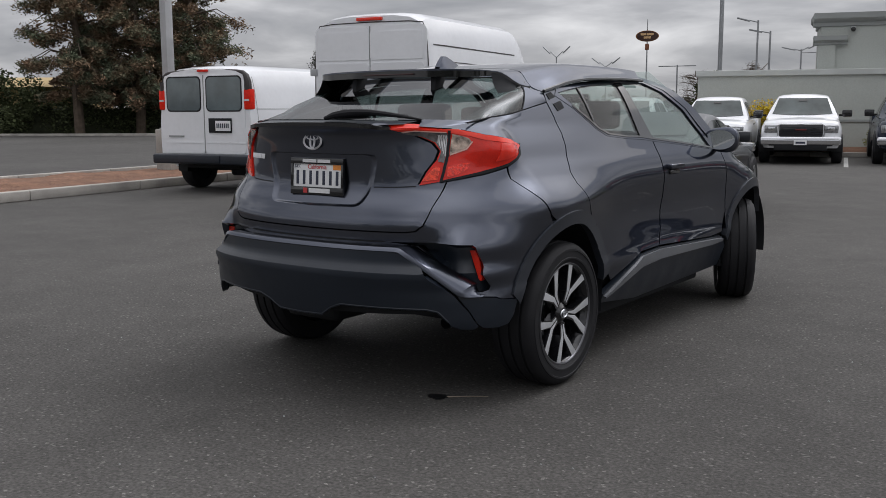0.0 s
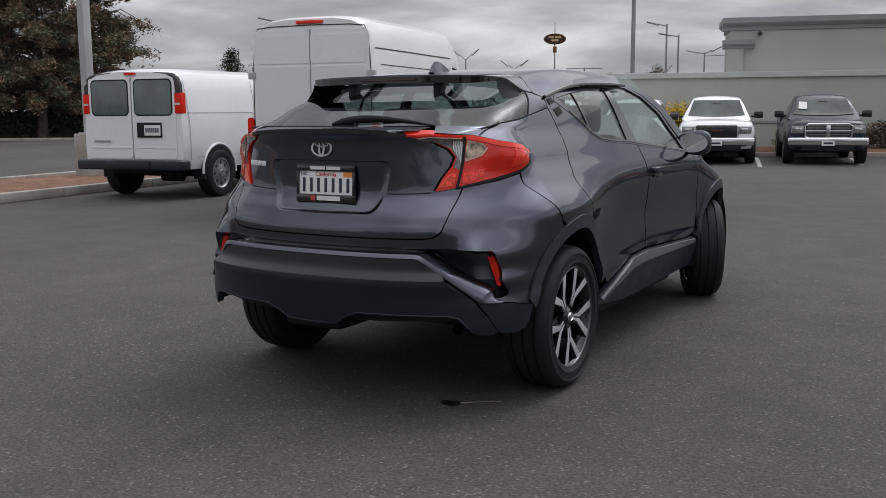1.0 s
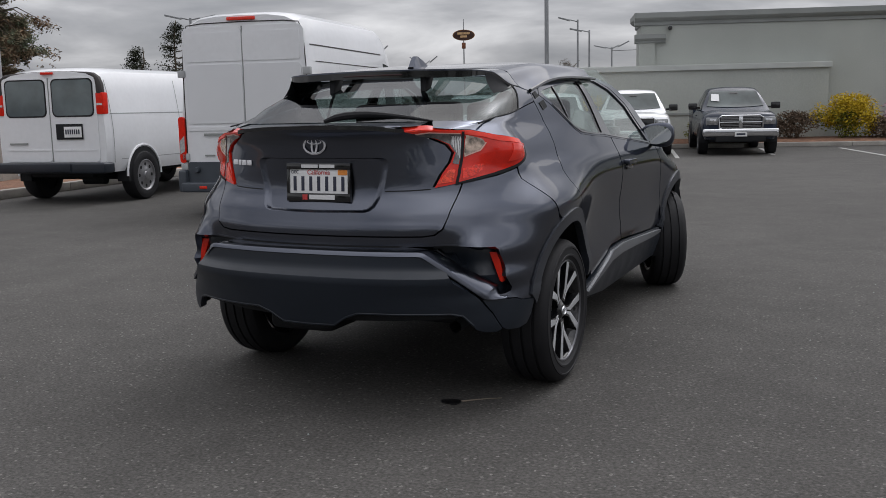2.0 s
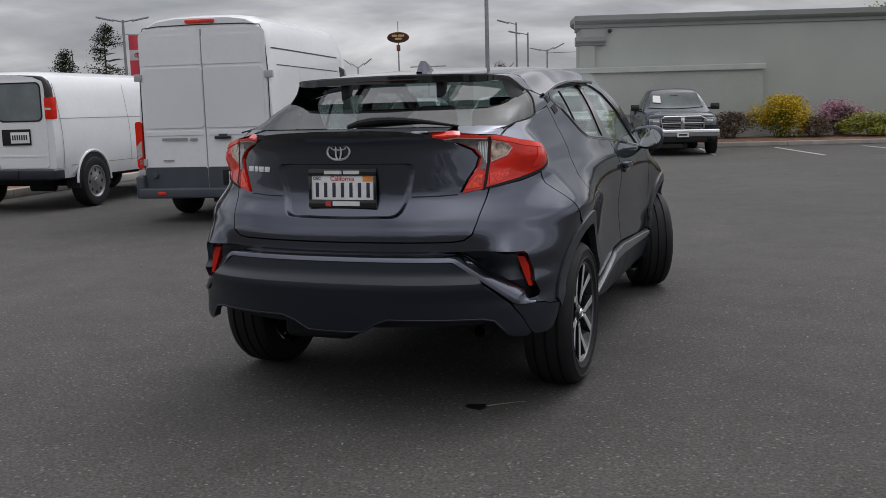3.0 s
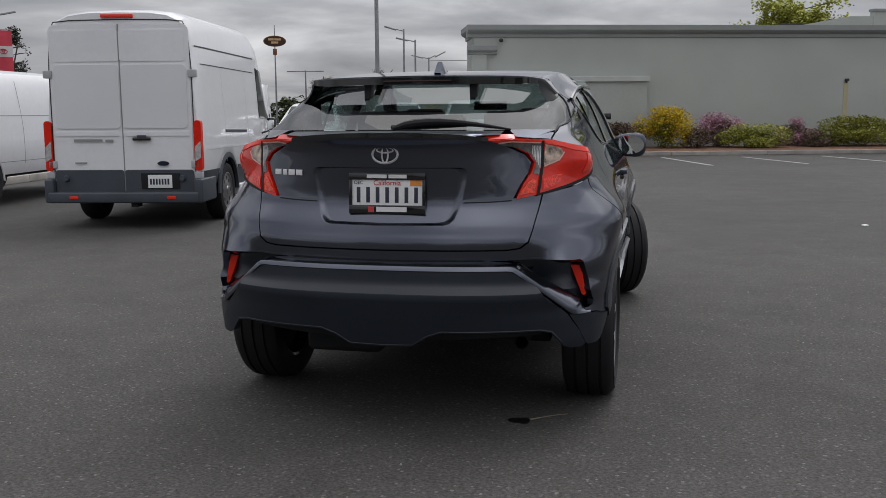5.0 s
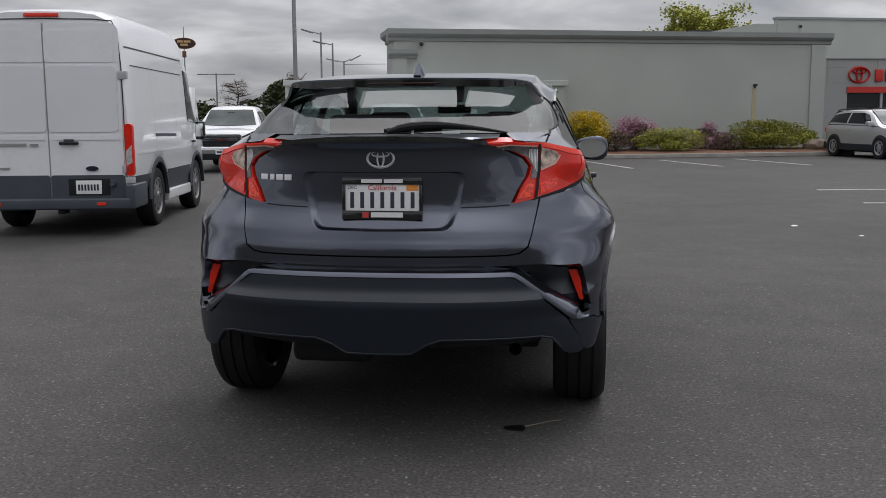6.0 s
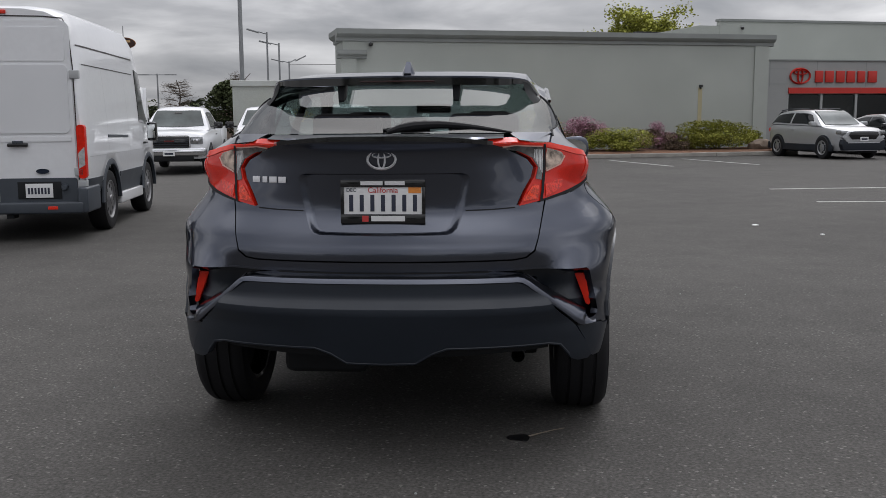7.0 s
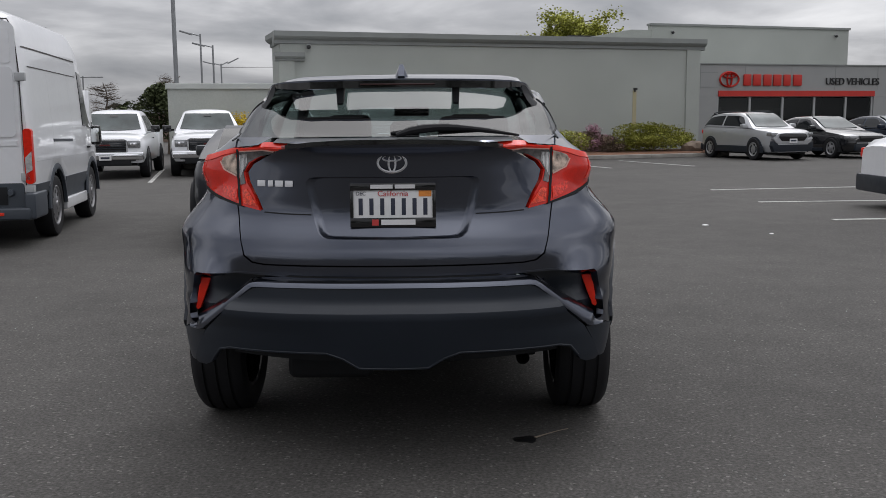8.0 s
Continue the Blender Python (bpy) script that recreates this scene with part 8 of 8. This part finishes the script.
ring = [(0.86 * math.cos(a), 0.40 * math.sin(a)) for a in (2 * math.pi * k / 40 for k in range(40))]
part("board", prism(ring, "y", -0.10, 0.10, 0.03), material("sign_brown", (0.05, 0.02, 0.012), 0.6), oval, m=Matrix.Translation((0, 0, 7.2)))
part("board_rim", prism([(1.07 * a, 1.1 * b) for a, b in ring], "y", -0.06, 0.06, 0.02), material("sign_gold", (0.36, 0.16, 0.05), 0.5), oval, m=Matrix.Translation((0, 0, 7.2)))
for x0, x1, z0, z1 in ((-0.52, -0.08, 7.25, 7.42), (-0.02, 0.50, 7.25, 7.42), (-0.28, 0.28, 7.0, 7.17)):
    part("lettering", boxm(x0, -0.125, z0, x1, -0.10, z1), material("sign_letters", (0.62, 0.40, 0.20), 0.5), oval)
part("mast", tube(bmesh.new(), [(0, 0, 0), (0, 0, 8.5)], [0.10, 0.03], 10), POLE_GREY, oval)
part("lower_board", boxm(-0.16, -0.1, 6.1, 0.16, 0.1, 6.6, bevel=0.06), material("sign_rust", (0.20, 0.07, 0.03), 0.6), oval)
wire = bmesh.new()
tube(wire, [(-12.4, 52, 4.4), (-5, 50.5, 4.28), (2, 49, 4.4)], 0.015, 5)
solid("overhead_cable", wire, SIGN_BLACK, "thin black overhead cable between posts", "cable")

# unseen trees and a shop behind the camera's way, added to shape reflections
for k, (x, y, h, w) in enumerate(((-14, -38, 6.5, 3.4), (-5, -42, 8.0, 3.8), (9, -40, 7.0, 3.6), (22, -34, 8.5, 4.0), (33, -18, 7.5, 3.6))):
    tree("unseen dark green tree added for the car paint to reflect", x, y, h, w, DARK_LEAF, 80 + k, 3000, 0.5, 0.22, 0.35, 0.25, 14)
shop = thing("reflected_shop", "unseen long pale building added for the car paint to reflect", "building", pose(4, -52, 0))
part("wall", boxm(-26, -5, 0, 26, 5, 4.2), STUCCO, shop)
part("roof", boxm(-26.4, -5.4, 4.2, 26.4, 5.4, 4.6), STUCCO_TRIM, shop)
for i in range(9):
    part("shop_window", boxm(-23 + i * 5.2, 4.99, 0.6, -19.6 + i * 5.2, 5.03, 2.8), FAR_GLASS, shop)
